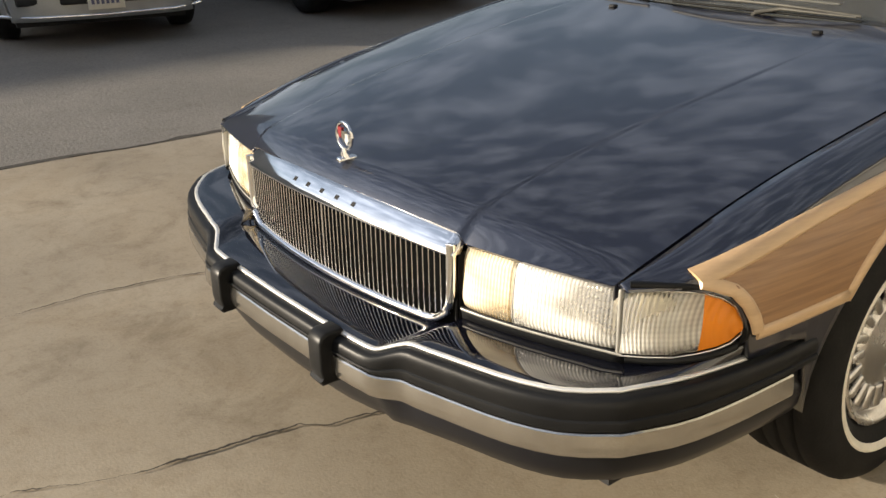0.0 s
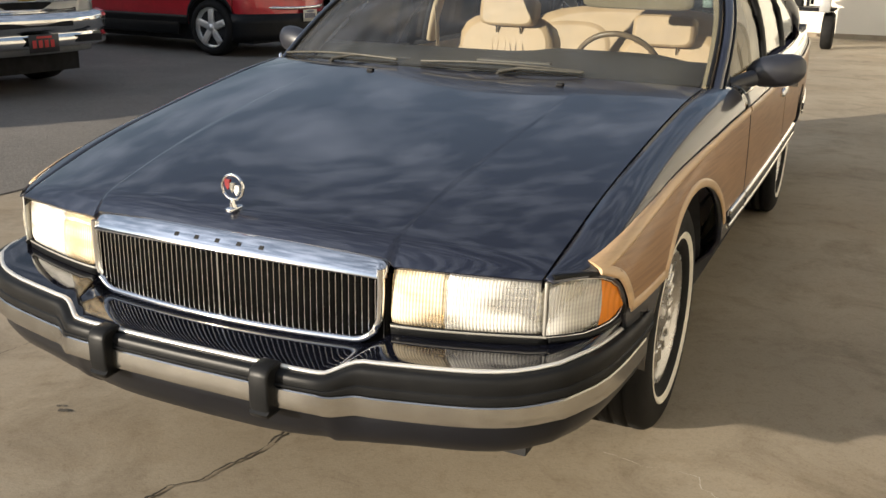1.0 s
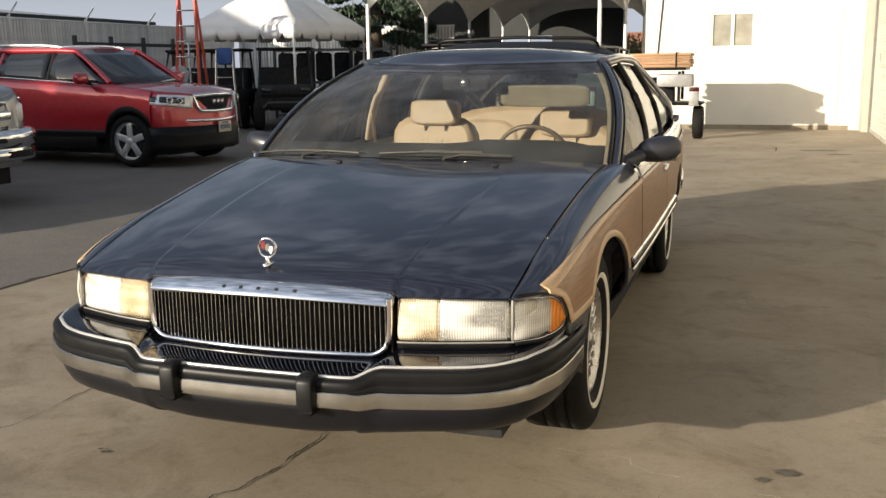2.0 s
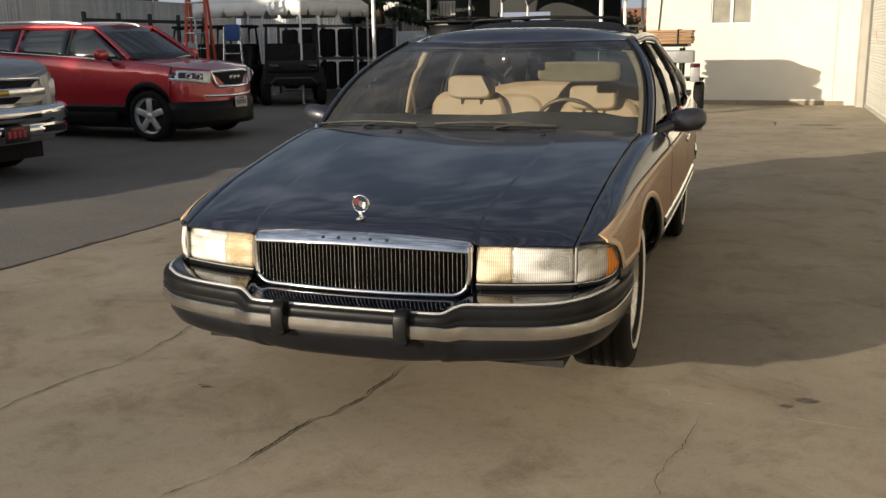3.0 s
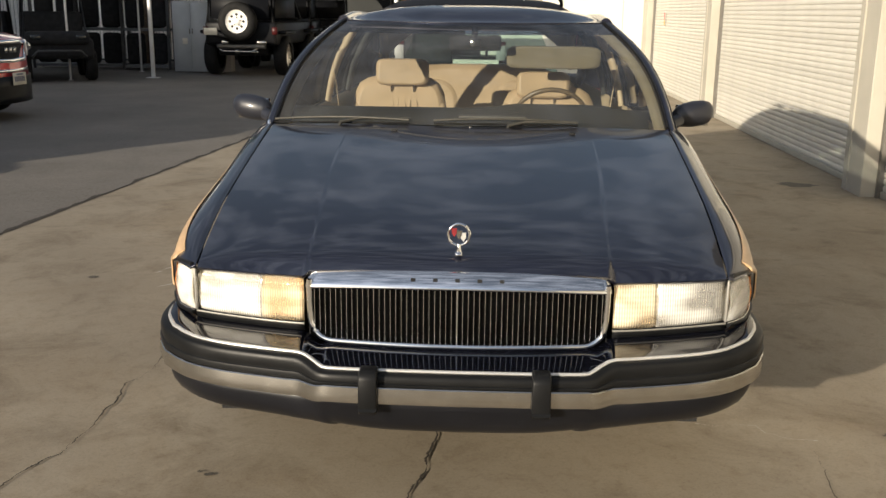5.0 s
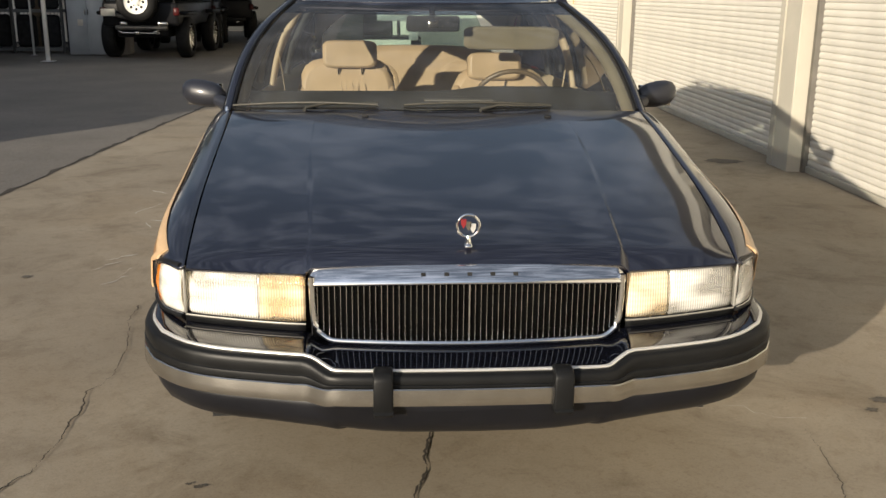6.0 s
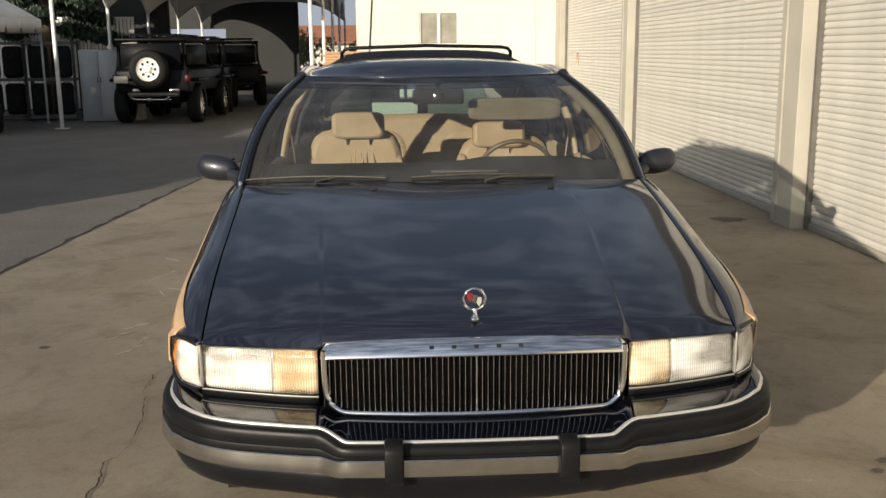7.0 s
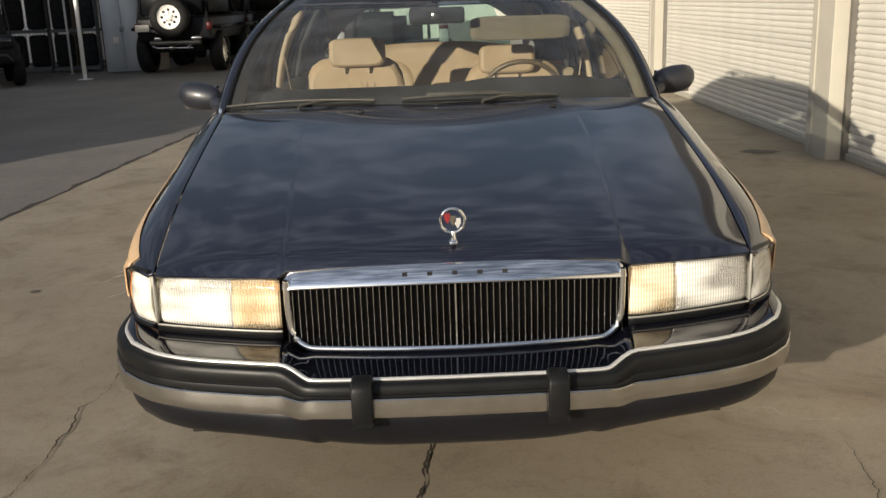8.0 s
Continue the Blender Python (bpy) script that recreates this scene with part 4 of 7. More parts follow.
# lamps
for sgn in (-1, 1):
    x0, x1, z0, z1 = 0.446, 0.784, 0.581, 0.709
    rws = []
    for x in np.linspace(x0, x1, 22):
        col = []
        for z in np.linspace(z0, z1, 9):
            t = (z - z0) / (z1 - z0)
            edge_in = 0.008 * (abs(2 * t - 1) ** 6 + abs(2 * (x - x0) / (x1 - x0) - 1) ** 10)
            col.append((sgn * x, lamp_y(x) + 0.012 * t + edge_in, z))
        rws.append(col)
    head = wpart("headlamp", Build().grid(rws[8:], flip=sgn > 0), LENS, label="wide fluted glass headlamp", solid=0.004)
    part("signal_lens", Build().grid(rws[:9], flip=sgn > 0), AMBER_TINT, head, "warm tinted inner section of the lamp glass", solid=0.004)
    part("lens_seam", Build().tube([(p[0], p[1] - 0.0005, p[2]) for p in rws[8]], 0.0011, 5), PINSTRIPE, head)
    bowl = []
    for x in np.linspace(x0 + 0.004, x1 - 0.004, 33):
        col = []
        for z in np.linspace(z0 + 0.004, z1 - 0.004, 9):
            t, s = (z - z0) / (z1 - z0), (x - x0) / (x1 - x0)
            deep = 0.075 * (1 - abs(2 * t - 1) ** 2.2) * min(1, 5 * min(abs(s), abs(s - 0.34), abs(1 - s)) + 0.05) ** 0.7
            col.append((sgn * x, lamp_y(x) + 0.022 + deep, z))
        bowl.append(col)
    part("reflector", Build().grid(bowl, flip=sgn > 0), REFLECTOR, head, "bright lamp reflector")
    part("amber_bulb", Build().turned([(0.001, -0.02), (0.008, -0.017), (0.011, 0), (0.008, 0.02), (0.001, 0.024)], "y", 12, pose(sgn * 0.51, 0.255, 0.642)), AMBER, head, "amber turn signal bulb")
    wpart("lamp_bezel", Build().tube([(sgn * x, lamp_y(x) + 0.008, z0 - 0.006) for x in np.linspace(0.446, 0.79, 14)], 0.004, 6), LAMP_EDGE)
    wpart("lamp_sill", Build().grid([[(sgn * x, lamp_y(x) + 0.013 - 0.004 * t, 0.554 + 0.027 * t) for t in (0, 0.5, 1)] for x in np.linspace(0.446, 0.79, 16)], flip=sgn < 0), BLACK_TRIM, label="dark strip under the headlamp", solid=0.004)
    wpart("lamp_divider", Build().rounded((0.008, 0.02, 0.128), (sgn * 0.788, 0.297, 0.645), 0.003, 2), LAMP_EDGE, label="dull strip between headlamp and corner lamp")
    wpart("lamp_housing", Build().grid([[(sgn * x, lamp_y(x) + 0.10, z) for z in (0.53, 0.70)] for x in np.linspace(0.436, 0.79, 10)], flip=sgn < 0), MATT_BLACK, solid=0.004)
    # wrap-round side lamp
    top = [(0.792, 0.294, 0.705), (0.823, 0.331, 0.703), (0.854, 0.368, 0.700), (0.877, 0.408, 0.692), (0.891, 0.438, 0.678), (0.901, 0.464, 0.657), (0.907, 0.482, 0.624)]
    low = [(0.792, 0.290, 0.583), (0.825, 0.320, 0.582), (0.857, 0.357, 0.581), (0.879, 0.399, 0.583), (0.893, 0.431, 0.586), (0.902, 0.458, 0.592), (0.907, 0.479, 0.605)]
    cut = 3

    def lamp_rows(i0, i1):
        return [[(sgn * (a[0] + (c[0] - a[0]) * t + 0.006 * math.sin(math.pi * t)), a[1] + (c[1] - a[1]) * t - 0.004 * math.sin(math.pi * t), a[2] + (c[2] - a[2]) * t) for t in np.linspace(0, 1, 9)]
                for a, c in zip(top[i0:i1], low[i0:i1])]
    side = wpart("side_lamp", Build().grid(lamp_rows(0, cut + 1), flip=sgn < 0), CORNER_LENS, label="clear wrap-round corner lamp with amber end", solid=0.003)
    part("amber_lens", Build().grid(lamp_rows(cut, 7), flip=sgn < 0), AMBER, side, "amber side reflector")
    inner = [[(sgn * (abs(p[0]) - 0.035), p[1] + 0.012, p[2]) for p in r] for r in lamp_rows(0, 7)]
    part("reflector", Build().grid(inner, flip=sgn > 0), REFLECTOR, side)
    rim = [(sgn * (p[0] + 0.002), p[1] - 0.001, p[2] + 0.004) for p in top] + [(sgn * (p[0] + 0.002), p[1] - 0.001, p[2] - 0.004) for p in low[::-1]]
    part("lamp_rim", Build().tube(rim, 0.0018, 6), CHROME, side, "thin bright lamp rim")
    part("lamp_gasket", Build().tube([(p[0] + sgn * 0.004, p[1] + 0.009, p[2] + (0.008 if i < 7 else -0.008)) for i, p in enumerate(rim)], 0.008, 6), BLACK_TRIM, side)

# engine bay and floor, dark and closed
inner = Build().box(-0.74, 0.74, 0.34, 1.5, 0.24, 0.64).box(-0.84, 0.84, 1.42, 5.25, 0.20, 0.42)
inner.box(-0.60, 0.60, 0.5, 1.5, 0.64, 0.70)
inner.box(-0.76, -0.44, 0.325, 0.5, 0.4, 0.66).box(0.44, 0.76, 0.325, 0.5, 0.4, 0.66)
inner.box(-0.84, 0.84, 1.60, 1.62, 0.40, 0.93)
wpart("underbody", inner, MATT_BLACK, label="dark underbody", smooth=False)
for sgn in (-1, 1):
    for yc in (YW, YR):
        arc = [(shorter(yc - 0.416 * ARCH_LONG * math.cos(a)), ZW + 0.416 * math.sin(a)) for a in np.linspace(0.10, math.pi - 0.10, 22)]
        wpart("wheel_well", Build().grid([[(sgn * x, y, z) for y, z in arc] for x in (0.90, 0.70, 0.50)], flip=sgn > 0).cap([(sgn * 0.505, y, z) for y, z in arc]), MATT_BLACK, solid=0.003)

# hood ornament
orn = Build().rounded((0.022, 0.05, 0.012), (0, 0.228, 0.790), 0.005, 2, None)
orn.tube([(0, 0.225, 0.793), (0, 0.221, 0.805), (0, 0.223, 0.817)], [0.011, 0.008, 0.006], 10)
ring = [(0.031 * math.cos(a), 0.225, 0.844 + 0.031 * math.sin(a)) for a in np.linspace(0, 2 * math.pi, 25)]
orn.tube(ring, 0.0042, 8, caps=False)
ornament = wpart("hood_ornament", orn, CHROME, label="chrome hood ornament ring with three small shields")
for k, (dx, dz, m) in enumerate(((-0.013, 0.007, RED_ENAMEL), (0.001, 0.0, SATIN), (0.013, -0.006, PINSTRIPE))):
    sh = [(-0.0075, 0.012), (0.0075, 0.012), (0.0075, -0.002), (0.0, -0.014), (-0.0075, -0.002)]
    rws = [[(dx + a, y, 0.844 + dz + c) for a, c in sh] for y in (0.221, 0.228)]
    b = Build().grid(rws, close=True)
    b.cap(rws[0]), b.cap(rws[1][::-1])
    part("shield", b, m, ornament, smooth=False)

# wheels
def make_wheel():
    w = part("wheel", Build().turned([(0.06, 0.012), (0.17, 0.012), (0.19, 0.03), (0.203, 0.04), (0.203, -0.1)], "x", 40), ALLOY, None, "silver turbine wheel with a whitewall tyre")
    tyre = [(0.204, 0.036), (0.215, 0.058), (0.24, 0.074), (0.275, 0.083), (0.315, 0.078), (0.338, 0.066), (0.349, 0.052), (0.352, 0.036), (0.352, 0.018), (0.343, 0.016), (0.343, 0.008), (0.352, 0.006), (0.352, -0.028), (0.343, -0.03), (0.343, -0.038), (0.352, -0.04), (0.352, -0.075), (0.343, -0.077), (0.343, -0.085), (0.352, -0.087), (0.352, -0.13), (0.345, -0.16), (0.31, -0.185), (0.25, -0.18), (0.2, -0.14)]
    t = part("tyre", Build().turned(tyre, "x", 56), RUBBER, w, "black tyre")
    part("whitewall", Build().turned([(0.244, 0.0755), (0.247, 0.0785), (0.258, 0.0825), (0.263, 0.0832), (0.265, 0.081)], "x", 56), WHITEWALL, t, "narrow white sidewall ring")
    for k in range(20):
        fin = Build().rounded((0.022, 0.024, 0.062), (0.034, 0, 0.142), 0.007, 2, pose(0, 0, 0, 360 * k / 20, 0, 0) @ pose(0, 0, 0, 0, 0, 12))
        part("wheel_fin", fin, ALLOY, w)
    part("hub_cap", Build().turned([(0.001, 0.058), (0.028, 0.057), (0.036, 0.050), (0.05, 0.049), (0.062, 0.044), (0.10, 0.041), (0.118, 0.036), (0.122, 0.018)], "x", 32), ALLOY, w)
    part("wheel_slots", Build().turned([(0.118, 0.0185), (0.172, 0.019)], "x", 32), MATT_BLACK, w)
    part("rim_lip", Build().turned([(0.168, 0.02), (0.170, 0.036), (0.176, 0.042), (0.186, 0.044), (0.190, 0.050), (0.198, 0.058), (0.206, 0.060), (0.209, 0.052)], "x", 48), ALLOY, w)
    return w


base_wheel = make_wheel()
base_wheel.parent = wagon
base_wheel.location = (0.835, YW - 2.75, ZW)
for x, y, turn in ((0.835, YR, 0), (-0.835, YW, 180), (-0.835, YR, 180)):
    copy_thing(base_wheel, pose(x, y - 2.75, ZW, 0, 0, turn))


# ---------------------------------------------------------------- the wagon: glass, roof and cabin
def screen_low(u):
    return Vector((0.855 * u, 1.425 + 0.19 * u * u, 1.002 - 0.025 * u * u))


def screen_top(u):
    return Vector((0.662 * u, 2.21 + 0.27 * u * u, 1.406 + 0.006 * u * u))


def screen_at(u, v):
    p = screen_low(u).lerp(screen_top(u), v)
    return p + Vector((0.046 * u * abs(u), -0.018, 0.03)) * math.sin(math.pi * v)


us = np.linspace(-1, 1, 25)
wpart("windshield", Build().grid([[screen_at(u, v) for u in us] for v in np.linspace(0, 0.87, 14)]), WINDSCREEN, label="clear curved windshield").visible_shadow = False
wpart("shade_band", Build().grid([[screen_at(u, v) for u in us] for v in np.linspace(0.84, 1.0, 4)]), SHADE_BAND, label="dark blue tinted band along the windshield's top").visible_shadow = False
# black gasket and body-coloured pillars
for sgn in (-1, 1):
    wpart("windshield_gasket", Build().tube([screen_at(sgn * 0.992, v) + Vector((sgn * 0.004, 0, 0.004)) for v in np.linspace(0, 1, 12)], 0.007, 8), BLACK_TRIM)
    post = [screen_at(sgn, v) + Vector((sgn * 0.020, 0.03, -0.012)) for v in np.linspace(-0.02, 1, 14)]
    wpart("windshield_pillar", Build().tube(post, [0.026] * 10 + [0.025, 0.024, 0.023, 0.021], 12, squash=(0.9, 1.0, 0.9)), NAVY, label="navy windshield pillar")
    wpart("inner_pillar_trim", Build().tube([p + Vector((-sgn * 0.03, 0.05, -0.015)) for p in post], 0.03, 8), SHADE_BEIGE, label="inner pillar trim, toned down for shade")
    wpart("drip_moulding", Build().tube([p + Vector((sgn * 0.025, 0.012, 0.006)) for p in post], 0.005, 6), BLACK_TRIM)
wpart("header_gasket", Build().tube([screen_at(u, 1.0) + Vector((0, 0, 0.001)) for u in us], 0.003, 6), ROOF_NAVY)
wpart("cowl", Build().grid([[(x, hood_back(x) - 0.01, 0.935 + 0.035 * (1 - (x / 0.9) ** 2)) for x in np.linspace(-0.86, 0.86, 21)],
                            [(0.87 * u, 1.50 + 0.19 * u * u, 0.955 - 0.02 * u * u) for u in np.linspace(-1, 1, 21)],
                            [(0.87 * u, 1.56 + 0.19 * u * u, 0.975 - 0.02 * u * u) for u in np.linspace(-1, 1, 21)]]), MATT_BLACK, label="black cowl vent below the windshield", solid=0.004)

# roof
ROOF_END = 5.10
roof_half = smooth_curve([(2.2, 0.640), (2.3, 0.650), (2.53, 0.666), (3.0, 0.676), (3.5, 0.668), (4.0, 0.668), (4.5, 0.70), (5.1, 0.755)])
roof_edge = smooth_curve([(2.3, 1.416), (2.53, 1.416), (2.7, 1.424), (3.0, 1.436), (3.5, 1.43), (4.0, 1.37), (4.5, 1.26), (5.1, 1.09)])
roof_crown = smooth_curve([(2.28, 0.034), (2.42, 0.054), (2.6, 0.072), (3.0, 0.060), (3.5, 0.058), (4.0, 0.106), (4.5, 0.21), (5.1, 0.33)])


def roof_z(x, y):
    s = min(abs(x) / roof_half(y), 1)
    return roof_edge(y) + roof_crown(y) * (1 - s ** 3)


rows = []
for v in np.linspace(0, 1, 48) ** 1.5:
    row = []
    for u in np.linspace(-1, 1, 31):
        front = screen_top(u)
        y = front.y * (1 - v) + ROOF_END * v
        x = u * roof_half(y)
        # the front edge dips to meet the glass
        row.append((x, y, roof_z(x, y) + (front.z + 0.003 - roof_z(front.x, front.y)) * (1 - step(0, 0.09, v))))
    rows.append(row)
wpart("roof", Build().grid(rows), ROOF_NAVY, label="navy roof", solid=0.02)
wpart("headliner", Build().grid([[(x * 0.97, y + (0.03 if i == 0 else 0), z - 0.035) for x, y, z in r] for i, r in enumerate(rows[::3])]), BEIGE, label="beige cloth headliner", solid=0.004)
for sgn in (-1, 1):
    rail = [(sgn * (roof_half(y) + 0.012), y, roof_edge(y) - 0.008) for y in np.linspace(2.52, ROOF_END, 18)]
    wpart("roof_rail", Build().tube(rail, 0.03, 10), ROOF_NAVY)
    wpart("drip_moulding", Build().tube([(x + sgn * 0.028, y, z + 0.004) for x, y, z in rail], 0.005, 6), BLACK_TRIM)
    wpart("inner_rail_trim", Build().tube([(x - sgn * 0.04, y, z - 0.03) for x, y, z in rail], 0.03, 8), BEIGE)
# raised rear cap with its rack
cap_rows = []
for v in np.linspace(0, 1, 22):
    y = 3.12 + 1.85 * v
    rise = 0.048 * step(0, 0.16, v) * (1 - 0.6 * step(0.85, 1, v))
    row = []
    for u in np.linspace(-1, 1, 27):
        x = 0.625 * u
        row.append((x, y + 0.10 * u * u * (1 - v), roof_z(x, y) + 0.003 + rise * (1 - step(0.72, 1.0, abs(u)))))
    cap_rows.append(row)
wpart("raised_roof_cap", Build().grid(cap_rows), material("dull_black_roof_vinyl", (0.009, 0.0095, 0.012), 0.55, 0, 0.2, 9, 0.1, 200, spec=0.25), label="raised navy rear roof cap", solid=0.006)
bar_front = [(-0.512, 3.40, 1.495), (-0.508, 3.36, 1.525), (-0.49, 3.34, 1.545), (-0.45, 3.33, 1.553), (0, 3.33, 1.565), (0.45, 3.33, 1.553), (0.49, 3.34, 1.545), (0.508, 3.36, 1.525), (0.512, 3.40, 1.495)]
rack = wpart("roof_rack", Build().tube(bar_front, 0.0105, 8), BLACK_TRIM, label="black tubular roof rack")
for sgn in (-1, 1):
    part("rack_rail", Build().tube([(sgn * 0.512, 3.38, 1.500), (sgn * 0.515, 4.1, 1.505), (sgn * 0.51, 4.75, 1.49), (sgn * 0.50, 4.9, 1.45)], 0.010, 8), BLACK_TRIM, rack)
    for y in (3.55, 4.2, 4.7):
        part("rack_foot", Build().rounded((0.024, 0.08, 0.05), (sgn * 0.513, y, 1.478), 0.008), BLACK_TRIM, rack)
part("crossbar", Build().tube([(-0.51, 4.45, 1.503), (0, 4.45, 1.512), (0.51, 4.45, 1.503)], 0.011, 8), BLACK_TRIM, rack)

# side glass and posts
def belt(y):
    return Vector((seam_half(y) - 0.03, y, seam_z(y) - 0.004))


for sgn in (-1, 1):
    def gl(y0b, y1b, y0t, y1t):
        rws = []
        for t in np.linspace(0, 1, 9):
            row = []
            for v in np.linspace(0, 1, 7):
                yb, yt = y0b + (y1b - y0b) * t, y0t + (y1t - y0t) * t
                lo, hi = belt(yb), Vector((roof_half(yt) + 0.006, yt, roof_edge(yt) - 0.03))
                p = lo.lerp(hi, v)
                row.append((sgn * (p.x + 0.035 * math.sin(math.pi * v)), p.y, p.z))
            rws.append(row)
        return Build().grid(rws, flip=sgn > 0)
    for name, q in (("front_side_window", (1.84, 2.90, 2.60, 2.88)), ("rear_side_window", (2.99, 3.68, 2.96, 3.66)), ("cargo_side_window", (3.78, 4.95, 3.76, 4.72))):
        pane_ob = wpart(name, gl(*q), SIDE_GLASS if sgn < 0 else DOOR_GLASS if name[0] == "f" else CARGO_GLASS, label="tinted side window")
        pane_ob.visible_shadow = sgn > 0 or name[0] == "c"
    for y, r, m in ((2.945, 0.036, BLACK_TRIM), (3.73, 0.034, BLACK_TRIM), (5.02, 0.07, NAVY)):
        yt = y - (0.2 if y > 5 else 0.02)
        lo, hi = belt(y), Vector((roof_half(yt) + 0.004, yt, roof_edge(yt) - 0.02))
        pts = [lo.lerp(hi, v) + Vector((0.036 * math.sin(math.pi * v), 0, 0)) for v in np.linspace(0, 1, 8)]
        wpart("window_post", Build().tube([(sgn * p.x, p.y, p.z) for p in pts], r, 8, squash=(0.45, 1, 1)), m)
        if y < 5:
            wpart("inner_post_trim", Build().tube([(sgn * (p.x - 0.035), p.y, p.z) for p in pts], 0.045, 8, squash=(0.4, 1, 1)), BEIGE if y < 3 else DASH, label="beige post trim" if y < 3 else "dark post trim")
    edge_bar = [(sgn * (roof_half(y) + 0.022), y, roof_edge(y) - 0.036) for y in np.linspace(2.58, 4.8, 12)]
    wpart("window_frame_strip", Build().tube(edge_bar, 0.007, 6), CHROME, label="bright strip above the side glass")
    wpart("inner_door_trim", Build().grid([[(sgn * (side_x(y, z) - 0.07), y, z) for z in (0.42, 0.6, 0.8, 0.93)] for y in np.linspace(1.7, 5.2, 20)]), BEIGE, label="beige inner door panel", solid=0.01)
    # quarter vent triangle and mirror
    wpart("mirror_sail", Build().grid([[(sgn * 0.892, 1.70, 0.955), (sgn * 0.88, 1.72, 0.965)], [(sgn * 0.895, 1.86, 0.955), (sgn * 0.845, 1.84, 1.06)]]), BLACK_TRIM, solid=0.012)
    pr = [(0.93, 0.018), (0.95, 0.05), (0.98, 0.068), (1.03, 0.076), (1.08, 0.073), (1.11, 0.06), (1.128, 0.035), (1.132, 0.012)]
    mid_y, mid_z = 1.94, 1.012
    rws = []
    for k, (x, r) in enumerate(pr):
        ring = []
        for j in range(20):
            a = 2 * math.pi * j / 20
            c, s2 = math.cos(a), math.sin(a)
            ring.append((sgn * x, mid_y + 0.05 * (x - 0.93) / 0.2 + (0.72 * r * c if c < 0 else 0.42 * r * c), mid_z - 0.012 + 0.02 * (x - 0.93) / 0.2 + 0.80 * r * s2))
        rws.append(ring)
    shell = Build().grid(rws, close=True)
    shell.cap(rws[0]), shell.cap(rws[-1][::-1])
    mirror = wpart("door_mirror", shell, MIRROR_SHELL, label="dark navy door mirror on a short foot")
    part("mirror_foot", Build().tube([(sgn * 0.885, 1.83, 0.955), (sgn * 0.91, 1.86, 0.968), (sgn * 0.96, 1.91, 0.985)], [0.03, 0.026, 0.03], 10), MIRROR_SHELL, mirror)
    part("mirror_glass", Build().grid([[(sgn * x, 1.99, z) for z in (0.955, 1.05)] for x in (0.955, 1.11)]), CHROME, mirror, solid=0.004)

# rear end
tail = Build().grid([[(x, 5.08 + 0.30 * (1 - v) - 0.0, 0.98 + 0.40 * v) for x in np.linspace(-0.66 + 0.21 * v, 0.66 - 0.21 * v, 9)] for v in np.linspace(0, 1, 5)], flip=True)
wpart("rear_window", tail, REAR_GLASS, label="tinted rear window").visible_shadow = False
rear = Build().grid([[(x, 5.44 - 0.10 * (x / 0.86) ** 2 * (1 + (z > 0.9)), z) for x in np.linspace(-0.86, 0.86, 13)] for z in (0.28, 0.5, 0.75, 0.95, 0.99)], flip=True)
wpart("tailgate", rear, NAVY, label="navy tailgate", solid=0.02)
wpart("rear_bumper", Build().rounded((1.66, 0.2, 0.2), (0, 5.44, 0.46), 0.06, 3), BLACK_TRIM)
for sgn in (-1, 1):
    wpart("tail_lamp", Build().rounded((0.10, 0.12, 0.34), (sgn * 0.80, 5.36, 0.78), 0.03, 2), RED_ENAMEL, label="tall red tail lamp")

# wipers
for x0, y0, x1 in ((-0.55, 1.475, -0.74), (0.155, 1.43, -0.04)):
    pts = [screen_low(u) + Vector((0, 0.0, 0.016)) for u in np.linspace((x0 - 0.30) / 0.855, (x0 + 0.30) / 0.855, 14)]
    wip = wpart("wiper", Build().tube([(p.x, p.y - 0.004, p.z + 0.004 + 0.010 * math.sin(math.pi * i / 13)) for i, p in enumerate(pts)], 0.0038, 6, squash=(1, 1, 1.4)), WIPER, label="dusty black windshield wiper lying on the glass")
    part("wiper_arm", Build().tube([(x0, y0 - 0.03, 0.975), (x0 + 0.01, y0 - 0.012, 1.004), (x0 + 0.08, y0 + 0.0, 1.02), (x0 + 0.30, y0 + 0.02 + 0.05 * (x0 < 0), 1.016)], [0.011, 0.008, 0.0055, 0.003], 8), WIPER, wip)
    part("wiper_blade", Build().tube([(p.x, p.y - 0.002, p.z - 0.009) for p in pts], 0.0035, 4), RUBBER, wip)
wpart("aerial_base", Build().turned([(0.016, 0), (0.014, 0.02), (0.008, 0.03), (0.007, 0.045), (0.001, 0.05)], "z", 12, pose(-0.875, 1.60, 0.945)), CHROME, label="chrome aerial base")
for x in (-0.30, 0.42):
    wpart("washer_jet", Build().rounded((0.025, 0.02, 0.01), (x, 1.33, hood_z(x, 1.33) + 0.003), 0.004), MATT_BLACK)

# cabin
us2 = np.linspace(-1, 1, 17)
dash = Build().grid([[(0.80 * u, 1.50 + 0.20 * u * u, 0.962 - 0.02 * u * u) for u in us2], [(0.80 * u, 1.68 + 0.10 * u * u, 0.99 + 0.004 * math.sin(4 * u)) for u in us2],
                     [(0.82 * u, 1.86, 1.022 + (0.016 * step(0.05, 0.25, u)) * (1 - step(0.7, 0.9, u))) for u in us2], [(0.82 * u, 1.93, 1.026 + (0.022 * step(0.05, 0.25, u)) * (1 - step(0.7, 0.9, u))) for u in us2],
                     [(0.82 * u, 2.0, 0.99) for u in us2], [(0.82 * u, 2.02, 0.86) for u in us2], [(0.82 * u, 1.98, 0.60) for u in us2]])
dashboard = wpart("dashboard", dash, DASH, label="dark grey-brown vinyl dashboard top", solid=0.01)
